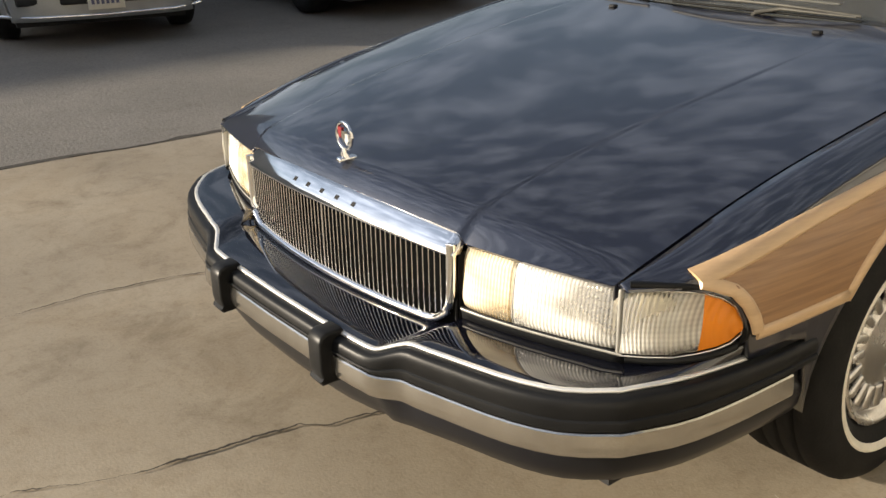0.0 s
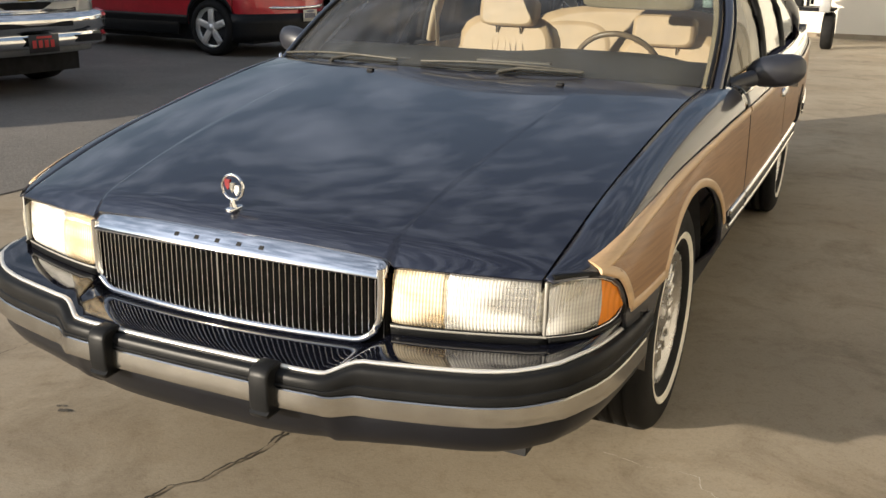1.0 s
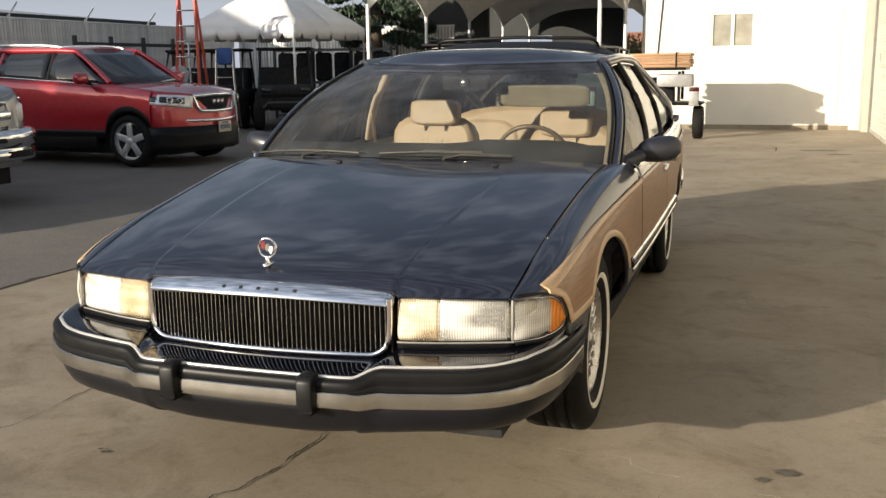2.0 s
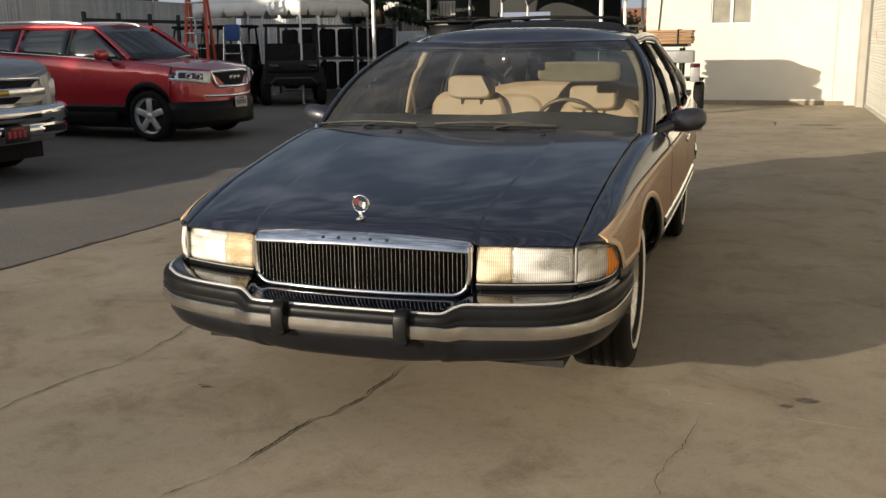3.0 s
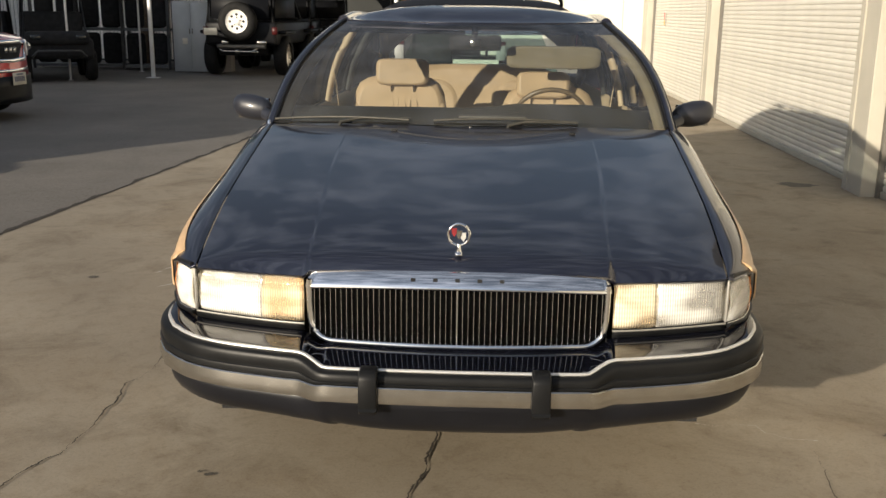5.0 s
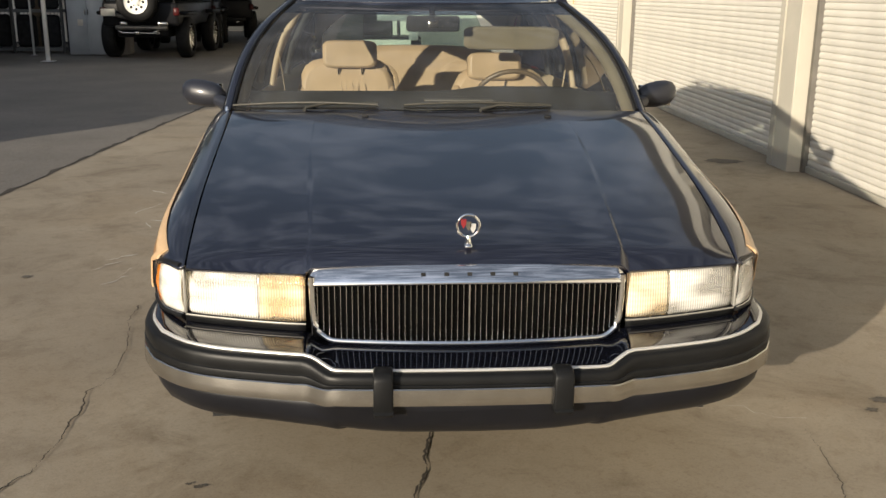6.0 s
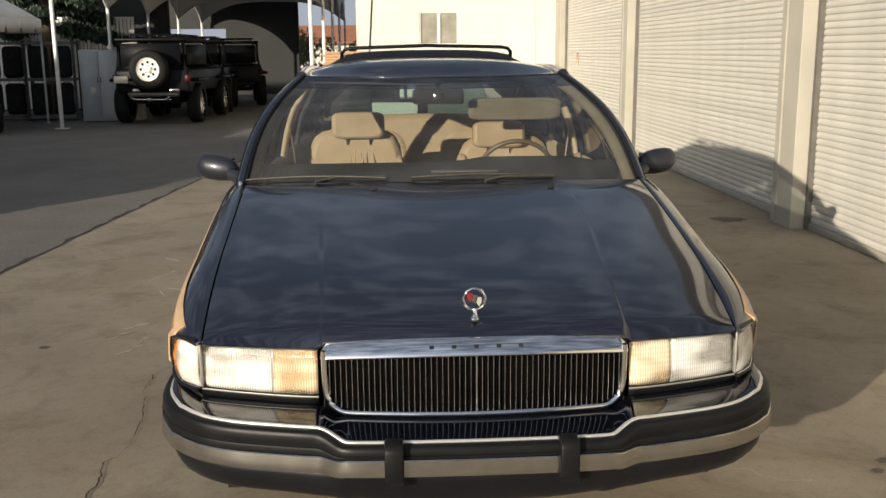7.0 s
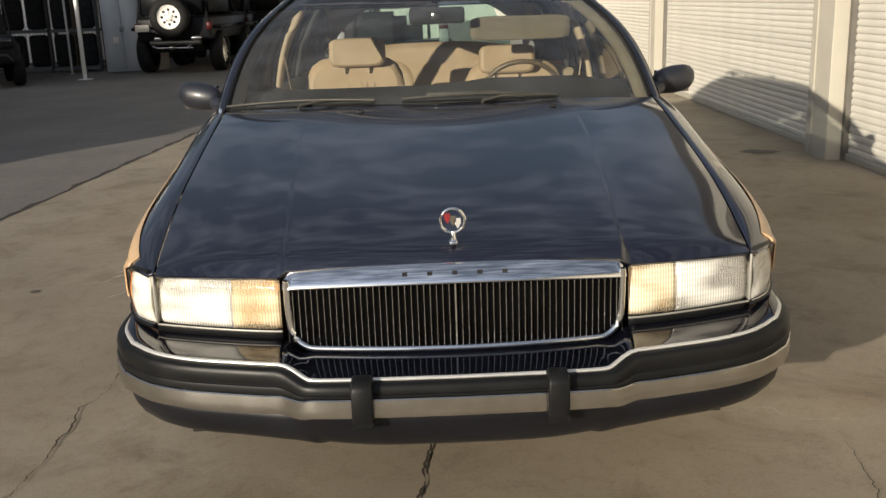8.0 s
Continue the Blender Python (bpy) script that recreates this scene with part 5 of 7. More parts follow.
part("defroster_vent", Build().rounded((0.30, 0.05, 0.008), (0.10, 1.74, 1.006), 0.003), material("worn_vent_vinyl", (0.10, 0.09, 0.075), 0.7, 0, 0.15, 20), dashboard)
wheel_m = pose(0.388, 2.19, 0.938, -62, 0, 0)
rimc = [(0.185 * math.cos(a), 0.185 * math.sin(a), 0) for a in np.linspace(0, 2 * math.pi, 37)]
steer = Build()
steer.tube([tuple(wheel_m @ Vector(p)) for p in rimc], 0.0115, 8, caps=False)
steering = wpart("steering_wheel", steer, material("brown_wheel_leather", (0.13, 0.092, 0.052), 0.4, 0, 0.15, 20, 0.1, 200), label="tan steering wheel")
part("steering_hub", Build().rounded((0.2, 0.13, 0.06), (0, 0, -0.02), 0.03, 3, wheel_m).rounded((0.34, 0.05, 0.025), (0, 0.0, -0.01), 0.01, 2, wheel_m), BEIGE, steering)
part("steering_column", Build().tube([tuple(wheel_m @ Vector(p)) for p in ((0, 0, -0.02), (0, 0, -0.3))], 0.04, 10), DASH, steering)


def puffed(w, d, h, m, seams=0, power=3.2):
    """A padded cushion: a rounded block with a soft crown."""
    b = Build()
    rws = []
    n, k = 14, 40
    for i in range(n + 1):
        t = -1 + 2 * i / n
        r = max(0.0, 1 - abs(t) ** power) ** (1 / power)
        ring = []
        for j in range(k):
            a = 2 * math.pi * j / k
            c, s = math.cos(a), math.sin(a)
            q = (abs(c) ** power + abs(s) ** power) ** (-1 / power)
            x, z = w / 2 * c * q, h / 2 * s * q
            fold = 0.006 * math.cos(seams * x / w * 2 * math.pi) if seams else 0
            ring.append(tuple(m @ Vector((x * (0.86 + 0.14 * r), d / 2 * t * 1.0 - fold * (t < 0) * r, z * (0.86 + 0.14 * r)))))
        rws.append(ring)
    b.grid(rws, close=True)
    b.cap(rws[0][::-1]), b.cap(rws[-1])
    return b


for sgn in (-1, 1):
    x = 0.43 * sgn
    low = 0.062 if sgn > 0 else 0.0
    lean = pose(x, 3.02, 0.785 - low * 0.75, -14, 0, 0)
    seat = wpart("front_seat", puffed(0.54, 0.17, 0.62, lean, 0, 4.5), LEATHER, label="tan leather front seat with wrinkled back")
    part("seat_cushion", puffed(0.55, 0.56, 0.17, pose(x, 2.72, 0.50, 4, 0, 0)), LEATHER, seat)
    hx = -0.41 if sgn < 0 else 0.395
    part("headrest", puffed(0.30, 0.105, 0.15, pose(hx, 3.0, 1.118 - low, -8, 0, 0), 0, 6.0), LEATHER, seat, "tan leather headrest")
    for dx in (-0.065, 0.065):
        part("headrest_post", Build().tube([(hx + dx, 2.985, 1.012 - low), (hx + dx, 2.978, 1.06 - low)], 0.006, 8), CHROME, seat)
    part("seat_wing", puffed(0.08, 0.13, 0.46, pose(x + 0.245, 2.99, 0.72, -12, 0, 0)), LEATHER, seat)
    part("seat_wing", puffed(0.08, 0.13, 0.46, pose(x - 0.245, 2.99, 0.72, -12, 0, 0)), LEATHER, seat)
    for k in range(3):
        part("leather_fold", Build().tube([(x - 0.03 + 0.035 * k, 2.895, 0.985 - low), (x - 0.028 + 0.034 * k + 0.006 * (-1) ** k, 2.872, 0.93 - low), (x - 0.026 + 0.03 * k, 2.872, 0.89 - low)], [0.001, 0.004, 0.001], 6), LEATHER, seat)
    wpart("sun_visor", puffed(0.44, 0.02, 0.13, pose(0.36 * sgn, 2.50, 1.372, 84, 0, 0)), SHADE_BEIGE, label="sun visor folded up, toned down for shade") if sgn < 0 else \
        wpart("sun_visor", puffed(0.47, 0.022, 0.112, pose(0.405, 2.36, 1.242, 10, 0, 0), 0, 7.0), SHADE_BEIGE, label="sun visor folded down, toned down for shade")
    wpart("seat_belt", Build().grid([[(sgn * 0.80, 2.90, 1.18), (sgn * 0.80, 2.94, 1.18)], [(sgn * 0.765, 2.86, 0.95), (sgn * 0.765, 2.90, 0.95)], [(sgn * 0.75, 2.84, 0.7), (sgn * 0.75, 2.88, 0.7)]]), BEIGE, label="beige seat belt", solid=0.002)
bench = wpart("rear_seat", puffed(1.42, 0.16, 0.66, pose(0, 3.98, 0.79, -14, 0, 0)), LEATHER, label="tan leather rear bench")
part("seat_cushion", puffed(1.42, 0.52, 0.16, pose(0, 3.68, 0.52)), LEATHER, bench)
for x in (-0.36, 0.36):
    part("seat_panel", puffed(0.5, 0.06, 0.46, pose(x, 3.925, 0.80, -14, 0, 0)), LEATHER, bench)
wpart("cargo_floor", Build().box(-0.72, 0.72, 4.1, 5.2, 0.42, 0.60).box(-0.78, 0.78, 1.9, 4.0, 0.42, 0.44), DARK_CLOTH, smooth=False)
mir = wpart("interior_mirror", Build().rounded((0.255, 0.03, 0.075), (0.012, 2.25, 1.312), 0.014, 2), MATT_BLACK, label="interior rear-view mirror with a hanging tag")
part("mirror_glass", Build().rounded((0.235, 0.004, 0.06), (0.012, 2.269, 1.312), 0.002, 1), CHROME, mir)
part("mirror_arm", Build().tube([(0.01, 2.25, 1.335), (0.005, 2.225, 1.395)], 0.014, 6), MATT_BLACK, mir)
part("hanging_tag", Build().rounded((0.05, 0.004, 0.04), (0.012, 2.23, 1.312), 0.002, 1), SATIN, mir)


# ---------------------------------------------------------------- other parked vehicles
RED_PAINT = material("red_metallic_paint", (0.44, 0.016, 0.026), 0.32, 0.3, 0.12, 9, coat=1.0)
SILVER_PAINT = material("silver_paint", (0.27, 0.28, 0.285), 0.35, 0.5, 0.08, 9, coat=0.8)
CAR_GLASS = material("dark_car_glass", (0.012, 0.014, 0.014), 0.05, 0, 0.2, 6, 0.05, 5, spec=0.8)
PLATE = material("pale_number_plate", (0.62, 0.58, 0.48), 0.5, 0, 0.06, 20)
PLATE_INK = material("plate_ink", (0.10, 0.10, 0.16), 0.6, 0, 0.1, 20)
LAMP_CLEAR = material("clear_lamp_cover", (0.72, 0.73, 0.75), 0.3, 0.3, 0.2, 14, coat=1.0)


def plain_wheel(parent, at, radius, width, side, rim_share=0.66, spokes=5, rim_mat=None):
    """A tyre with a spoked rim; side +1 shows its face to +y, -1 to -y."""
    rim_mat = rim_mat or ALLOY
    m = pose(*at, 0, 0, 0) @ pose(0, 0, 0, 0, 0, 0 if side > 0 else 180)
    r, h = radius, width / 2
    w = part("wheel", Build().turned([(r * 0.12, h * 0.55), (r * rim_share * 0.9, h * 0.45), (r * rim_share, h * 0.9), (r * rim_share, -h)], "y", 28, m), rim_mat, parent, "alloy wheel")
    part("tyre", Build().turned([(r * rim_share, h * 0.85), (r * 0.74, h * 1.02), (r * 0.88, h * 1.02), (r * 0.97, h * 0.85), (r, h * 0.6), (r, -h * 0.8), (r * 0.9, -h), (r * rim_share, -h)], "y", 36, m), RUBBER, w, "black tyre")
    # matt black disc in place of the shade between the spokes
    part("brake_shadow", Build().turned([(r * 0.14, h * 0.57), (r * rim_share * 0.88, h * 0.48)], "y", 24, m), MATT_BLACK, w)
    for k in range(spokes):
        sp = Build().rounded((r * 0.25, h * 0.3, r * rim_share * 0.82), (0, h * 0.72, r * rim_share * 0.5), 0.012, 2, m @ pose(0, 0, 0, 0, 360 * k / spokes, 0))
        part("spoke", sp, rim_mat, w)
    part("hub_cap", Build().turned([(0.001, h * 0.98), (r * 0.13, h * 0.95), (r * 0.16, h * 0.7)], "y", 16, m), rim_mat, w)
    return w


car_side, car_face = {}, {}


def curl_in(v, power):
    """How far round a nose the front has swept back: 0 in the middle, 1 where it meets the side."""
    return 1 - (1 - min(1.0, abs(v)) ** power) ** (1 / power)


ACROSS = np.sin(np.linspace(-math.pi / 2, math.pi / 2, 33))


def vehicle(name, label, at, turn, paint, length, half, belt, roof, hood_pts, axle_f, axle_r, wheel_r, screen, tail_x, arch_gap=0.06, low=0.36, cladding=None, cab_end=None, rise=0.0, posts=None, clad_h=(0.045, 0.10), nose=0.10, screen_wide=0.925, curl=2.6):
    """A parked road vehicle. Its own axes: x back from the front bumper, y to its left, z up."""
    car = thing(name, label, "car", at, turn)
    top = smooth_curve(hood_pts)
    plan = smooth_curve([(0, half * 0.80), (0.12, half * 0.90), (0.35, half * 0.965), (0.8, half * 0.99), (length * 0.5, half), (length - 0.5, half * 0.97), (length, half * 0.86)])

    def arch(x):
        z = low
        for xa in (axle_f, axle_r):
            d, r = abs(x - xa), wheel_r + arch_gap
            if d < r:
                z = max(z, wheel_r + math.sqrt(r * r - d * d))
        return z
    xs = sorted({round(float(v), 4) for v in (*np.linspace(0, length, 46), *[xa + (wheel_r + arch_gap) * math.cos(a) for xa in (axle_f, axle_r) for a in np.linspace(0.01, 3.13, 19)]) if v >= nose} | {nose})

    def half_at(x, z, zt):
        t = (z - low) / max(zt - low, 0.01)
        return plan(x) * (0.955 + 0.045 * math.sin(math.pi * min(1, max(0, t)) ** 0.8)) - 0.05 * max(0, t - 0.86) / 0.14
    for sgn in (-1, 1):
        rws = []
        for x in xs:
            zt, zb = top(x), arch(x)
            rws.append([(-x, sgn * half_at(x, z, zt), z) for z in np.linspace(zt - 0.004, min(zb, zt - 0.05), 12)])
        part("body_side", Build().grid(rws, flip=sgn > 0), paint, car, solid=0.012)
        if cladding:
            rws = []
            for x in xs:
                zb = arch(x)
                rws.append([(-x, sgn * (half_at(x, z, top(x)) + 0.008), z) for z in np.linspace(max(zb + clad_h[0], low + clad_h[1]), zb - 0.01, 4)])
            part("wheel_arch_cladding", Build().grid(rws, flip=sgn > 0), cladding, car, solid=0.006)
    # bonnet and top deck
    def set_back(x, v):
        return x + nose * curl_in(v, curl) * (1 - step(0, 0.2 + nose, x))

    def hood_point(x, v):
        d = set_back(x, v)
        return (-d, v * half_at(d, top(d), top(d)), top(d) + 0.035 * (1 - v * v) * step(0, 0.4, x))
    part("hood", Build().grid([[hood_point(x, v) for v in ACROSS] for x in (0.0, 0.02, 0.05, *xs) if x <= screen[0] + 0.12]), paint, car, solid=0.01)
    def front_x(v, z):
        d = set_back(0, v)
        t = (z - low + 0.06) / (top(d) - low + 0.06)
        return -d + 0.04 * (1 - t * t) * (1 - abs(v) ** 3)
    car_face[name] = front_x
    face = []
    for t in np.linspace(0, 1, 14):
        row = []
        for v in ACROSS:
            d = set_back(0, v)
            z = low - 0.06 + t * (top(d) - low + 0.06)
            row.append((-d + 0.04 * (1 - t * t) * (1 - abs(v) ** 3), v * half_at(d, z, top(d)), z))
        face.append(row)
    part("front_panel", Build().grid(face), paint, car, solid=0.01)
    car_side[name] = half_at
    part("rear_panel", Build().grid([[(-length + 0.02, v * half_at(length, z, top(length)), z) for v in np.linspace(-1, 1, 5)] for z in (low, top(length))]), paint, car, solid=0.01)
    part("underbody", Build().box(-length + 0.2, -0.25, -half * 0.8, half * 0.8, 0.17, 0.6).box(-length + 0.3, -0.5, -half * 0.9, half * 0.9, 0.5, 0.62), MATT_BLACK, car, smooth=False)
    # cabin
    x0, x1 = screen
    xe, xr = cab_end or (tail_x - 0.55, tail_x)
    rh, bh, wh = half * 0.70, half * 0.925, half * screen_wide

    def pane(a, b, c, d, mat, nm, lift=0.0, lab=""):
        rws = [[Vector(a).lerp(Vector(b), t).lerp(Vector(d).lerp(Vector(c), t), s) + Vector((0, math.copysign(0.03, a[1]) * math.sin(math.pi * s) ** 0.8, 0)) for s in np.linspace(0, 1, 9)] for t in np.linspace(0, 1, 8)]
        return part(nm, Build().grid(rws), mat, car, lab, solid=0.006)
    zb, zr = belt - 0.01, roof - 0.05
    roof_rows = [[(-x, v * rh, zr + 0.05 * (1 - v * v) - 0.04 * step(xe - 0.4, xe, x) - 0.035 * (1 - step(x1, x1 + 0.5, x))) for v in np.linspace(-1, 1, 11)] for x in np.linspace(x1, xe, 12)]
    part("roof", Build().grid(roof_rows), paint, car, solid=0.03)
    ws = [[((-x0 - 0.14 * v * v) * (1 - s) + (-x1) * s, v * (wh * (1 - s) + rh * s) * 0.985, (zb + 0.02) * (1 - s) + (zr + 0.01 - 0.03 * v * v) * s) for v in np.linspace(-1, 1, 13)] for s in np.linspace(0, 1, 6)]
    part("windshield", Build().grid(ws), CAR_GLASS, car, "dark windshield", solid=0.006)
    rg = [[(-xr * (1 - s) - xe * s, v * (bh * (1 - s) + rh * s) * 0.97, zb * (1 - s) + zr * s) for v in np.linspace(-1, 1, 5)] for s in np.linspace(0, 1, 4)]
    part("rear_window", Build().grid(rg), CAR_GLASS, car, solid=0.006)
    for sgn in (-1, 1):
        def lo(x):
            return Vector((-x, sgn * (wh + (bh - wh) * step(x0 + 0.1, x0 + 1.0, x)), zb + rise * max(0, x - x0 - 0.2)))

        def hi(x):
            return Vector((-x, sgn * rh, zr - 0.012))
        part("windshield_pillar", Build().tube([(-(x0 + 0.14) * (1 - s) - x1 * s, sgn * (wh * (1 - s) + rh * s), (zb + 0.01) * (1 - s) + (zr - 0.015) * s + 0.02 * math.sin(math.pi * s)) for s in np.linspace(0, 1, 7)], [0.05, 0.045, 0.04, 0.038, 0.036, 0.034, 0.03], 8), paint, car)
        part("roof_side", Build().tube([(-x1 + 0.02, sgn * (rh - 0.01), zr - 0.035), (-x1 - 0.3, sgn * rh, zr - 0.016), (-(x1 + xe) / 2, sgn * (rh + 0.01), zr - 0.006), (-xe, sgn * rh, zr - 0.04), (-(xe + xr) / 2, sgn * (rh + bh) / 2, (zr + zb) / 2 - 0.01), (-xr, sgn * bh, zb)], 0.045, 8), paint, car)
        sill = [(lo(x), half_at(x, top(x), top(x)), top(x) - 0.005) for x in np.linspace(x0 + 0.05, xr - 0.1, 24)]
        part("window_sill", Build().grid([[(p.x, p.y - sgn * 0.03, p.z - 0.01), (p.x, (p.y + sgn * y) / 2, max(p.z, z) + 0.004), (p.x, sgn * (y - 0.004), z)] for p, y, z in sill], flip=sgn < 0), paint, car, solid=0.008)
        nwin = 3 if xe - x1 > 1.6 else 2
        span = xe + 0.25 - (x1 + 0.35)
        for i in range(nwin):
            b0 = x0 + 0.19 if i == 0 else x1 + 0.35 + span * i / nwin + 0.04
            t0 = x1 + 0.06 if i == 0 else b0
            b1 = x1 + 0.35 + span * (i + 1) / nwin - 0.04
            t1 = min(b1, xe - 0.02)
            if posts:
                b0, b1 = posts[i] + (0.0 if i == 0 else 0.04), posts[i + 1] - 0.04
                t0, t1 = (x1 + 0.06 if i == 0 else b0), min(b1, xe - 0.02)
            pane(lo(b0), lo(b1), hi(t1), hi(t0), CAR_GLASS, "side_window")
            if i:
                part("window_post", Build().tube([lo(b0 - 0.04), hi(t0 - 0.04)], 0.045, 6, squash=(1, 0.4, 1)), BLACK_TRIM if i < nwin - 1 or nwin < 3 else paint, car)
        part("belt_strip", Build().tube([(-x0 - 0.25, sgn * (bh + 0.03), zb + 0.005), (-xr + 0.1, sgn * (bh + 0.03), zb + 0.005 + rise * (xr - x0 - 0.3))], 0.012, 6), CHROME, car)
        for hx in (x1 + 0.35 + span * 1 / nwin - 0.22, x1 + 0.35 + span * 2 / nwin - 0.2):
            part("door_handle", Build().rounded((0.17, 0.035, 0.035), (-hx, sgn * (half + 0.01), belt - 0.2), 0.012), CHROME, car)
        mr = Build().rounded((0.13, 0.24, 0.16), (-x0 - 0.42, sgn * (half + 0.12), belt + 0.08), 0.06, 4)
        mirror = part("door_mirror", mr, paint, car)
        part("mirror_foot", Build().tube([(-x0 - 0.4, sgn * (half - 0.06), belt + 0.0), (-x0 - 0.4, sgn * (half + 0.06), belt + 0.03)], 0.03, 6), BLACK_TRIM, mirror)
        part("door_seam", Build().tube([(-x1 - 0.35 - span / nwin, sgn * (half + 0.0), belt - 0.06), (-x1 - 0.35 - span / nwin, sgn * (half + 0.0), low + 0.1)], 0.004, 4), MATT_BLACK, car)
        for xa in (axle_f, axle_r):
            arc = [(-xa + (wheel_r + 0.065) * math.cos(a), wheel_r + (wheel_r + 0.065) * math.sin(a)) for a in np.linspace(-0.1, math.pi + 0.1, 16)]
            part("wheel_well", Build().grid([[(x, sgn * y, z) for x, z in arc] for y in (half * 0.96, half * 0.6)]), MATT_BLACK, car, solid=0.004)
    return car


def number_plate(parent, x, y, z, w=0.31, h=0.16, face=None, bars=6, tint=None):
    p = part("number_plate", Build().rounded((0.012, w, h), (x, y, z), 0.004, 1), face or PLATE, parent, "number plate with unreadable characters")
    for k in range(bars):
        part("plate_bar", Build().box(x + 0.0065, x + 0.010, y - w * 0.4 + k * w * 0.8 / bars, y - w * 0.4 + (k + 0.62) * w * 0.8 / bars, z - h * 0.22, z + h * 0.2), tint or PLATE_INK, p, smooth=False)
    part("plate_bar", Build().box(x + 0.0065, x + 0.010, y - w * 0.25, y + w * 0.25, z + h * 0.3, z + h * 0.42), tint or PLATE_INK, p, smooth=False)


# red crossover
suv = vehicle("red_suv", "dark red crossover with chrome grille and silver roof rails", (-6.2, 10.05, 0), -4, RED_PAINT, 5.10, 0.975, 1.18, 1.735,
              [(0, 0.955), (0.06, 1.01), (0.2, 1.05), (0.5, 1.09), (0.9, 1.135), (1.2, 1.165), (1.6, 1.195), (3.2, 1.285), (4.6, 1.34), (5.1, 1.26)], 0.84, 3.86, 0.372, (1.10, 1.97), 5.0,
              low=0.40, cladding=BLACK_TRIM, rise=0.058, posts=(1.29, 2.34, 3.34, 4.62), clad_h=(0.065, 0.12), nose=0.46, screen_wide=0.84, curl=2.1)
nose_x = car_face["red_suv"]
for xa in (0.84, 3.86):
    for sd in (-1, 1):
        plain_wheel(suv, (-xa, sd * 0.855, 0.372), 0.372, 0.25, sd, 0.73, 5, PINSTRIPE)
g = part("grille", Build().grid([[(nose_x(v * 0.60, z + 0.04) + 0.012, v * (0.47 - 0.45 * (0.96 - z)), z + 0.04) for v in np.linspace(-1, 1, 9)] for z in (0.74, 0.80, 0.87, 0.94)]), MATT_BLACK, suv, "black mesh grille", solid=0.02)
fr = [(nose_x(y / 0.78, z + 0.04) + 0.014, y, z + 0.04) for y, z in ((-0.48, 0.955), (-0.24, 0.966), (0, 0.969), (0.24, 0.966), (0.48, 0.955), (0.42, 0.80), (0.375, 0.737), (0, 0.728), (-0.375, 0.737), (-0.42, 0.80), (-0.48, 0.955))]
part("grille_frame", Build().tube(fr, 0.030, 8), CHROME, g, "chrome grille frame")
for k, y in enumerate((-0.10, 0.0, 0.10)):
    part("badge_bar", Build().rounded((0.02, 0.075, 0.07), (nose_x(y / 0.78, 0.905) + 0.026, y, 0.905), 0.008, 1), SATIN, g)
for sd in (-1, 1):
    def lamp_at(s, t, out=0.012):
        z = 0.815 + 0.15 * s + t * (0.185 - 0.08 * s)
        if s < 0.45:
            v = 0.61 + 0.39 * s / 0.45
            d = 0.46 * curl_in(v, 2.1)
        else:
            v, d = 1.0, 0.46 + 0.14 * (s - 0.45) / 0.55
        side = car_side["red_suv"](d, z, 1.06)
        lean = step(0.3, 0.6, s)
        return Vector((-d + (out + 0.03) * (1 - lean), sd * (v * side + out * lean), z))
    lamp = part("headlamp", Build().grid([[lamp_at(s, t) for t in np.linspace(0, 1, 7)] for s in np.linspace(0, 1, 15)], flip=sd > 0), LAMP_CLEAR, suv, "clear swept-back headlamp", solid=0.03)
    part("lamp_inner", Build().grid([[lamp_at(s, t, 0.015) for t in np.linspace(0.28, 0.80, 5)] for s in np.linspace(0.14, 0.50, 9)], flip=sd < 0), CAR_GLASS, lamp, "dark lamp inset", solid=0.002)
    for s in (0.22, 0.34):
        p = lamp_at(s, 0.5, 0.016)
        part("projector", Build().turned([(0.028, 0.006), (0.034, 0.014), (0.046, 0.014), (0.052, -0.01)], "x", 16, pose(*p, 0, 0, sd * 62)), CHROME, lamp, "round projector lamp")
    part("fog_lamp", Build().turned([(0.001, 0.012), (0.05, 0.008), (0.06, -0.02)], "x", 16, pose(nose_x(0.86, 0.66) + 0.012, sd * 0.70, 0.66, 0, 0, sd * 35)), LAMP_CLEAR, suv)
    rail = [(-2.2, sd * 0.655, 1.695), (-2.3, sd * 0.66, 1.725), (-2.6, sd * 0.665, 1.75), (-3.2, sd * 0.665, 1.76), (-4.0, sd * 0.655, 1.75), (-4.4, sd * 0.65, 1.70)]
    part("roof_rail", Build().tube(rail, 0.023, 8, squash=(1, 0.7, 1)), PINSTRIPE, suv, "bright silver roof rail")
part("bumper_strip", Build().tube([(nose_x(y / 0.80, 0.645) + 0.012, y, 0.64 + 0.03 * y * y) for y in np.linspace(-0.66, 0.66, 13)], 0.024, 8), CHROME, suv, "chrome bumper strip")
lower = [[(nose_x(v, 0.5) + 0.03 * (1 - abs(v) ** 6), v * (car_side["red_suv"](0.46 * curl_in(v, 2.1), 0.5, 1.06) + 0.012), z) for v in ACROSS] for z in (0.22, 0.3, 0.44, 0.57)]
lower = [[(-0.58, -0.925, r[0][2]), *r, (-0.58, 0.925, r[0][2])] for r in lower]
part("lower_bumper", Build().grid(lower), BLACK_TRIM, suv, "black lower bumper", solid=0.02)
for sd in (-1, 1):
    part("side_skirt", Build().rounded((2.1, 0.05, 0.20), (-2.5, sd * 0.925, 0.35), 0.02, 2), BLACK_TRIM, suv)
number_plate(suv, 0.085, 0.06, 0.535)

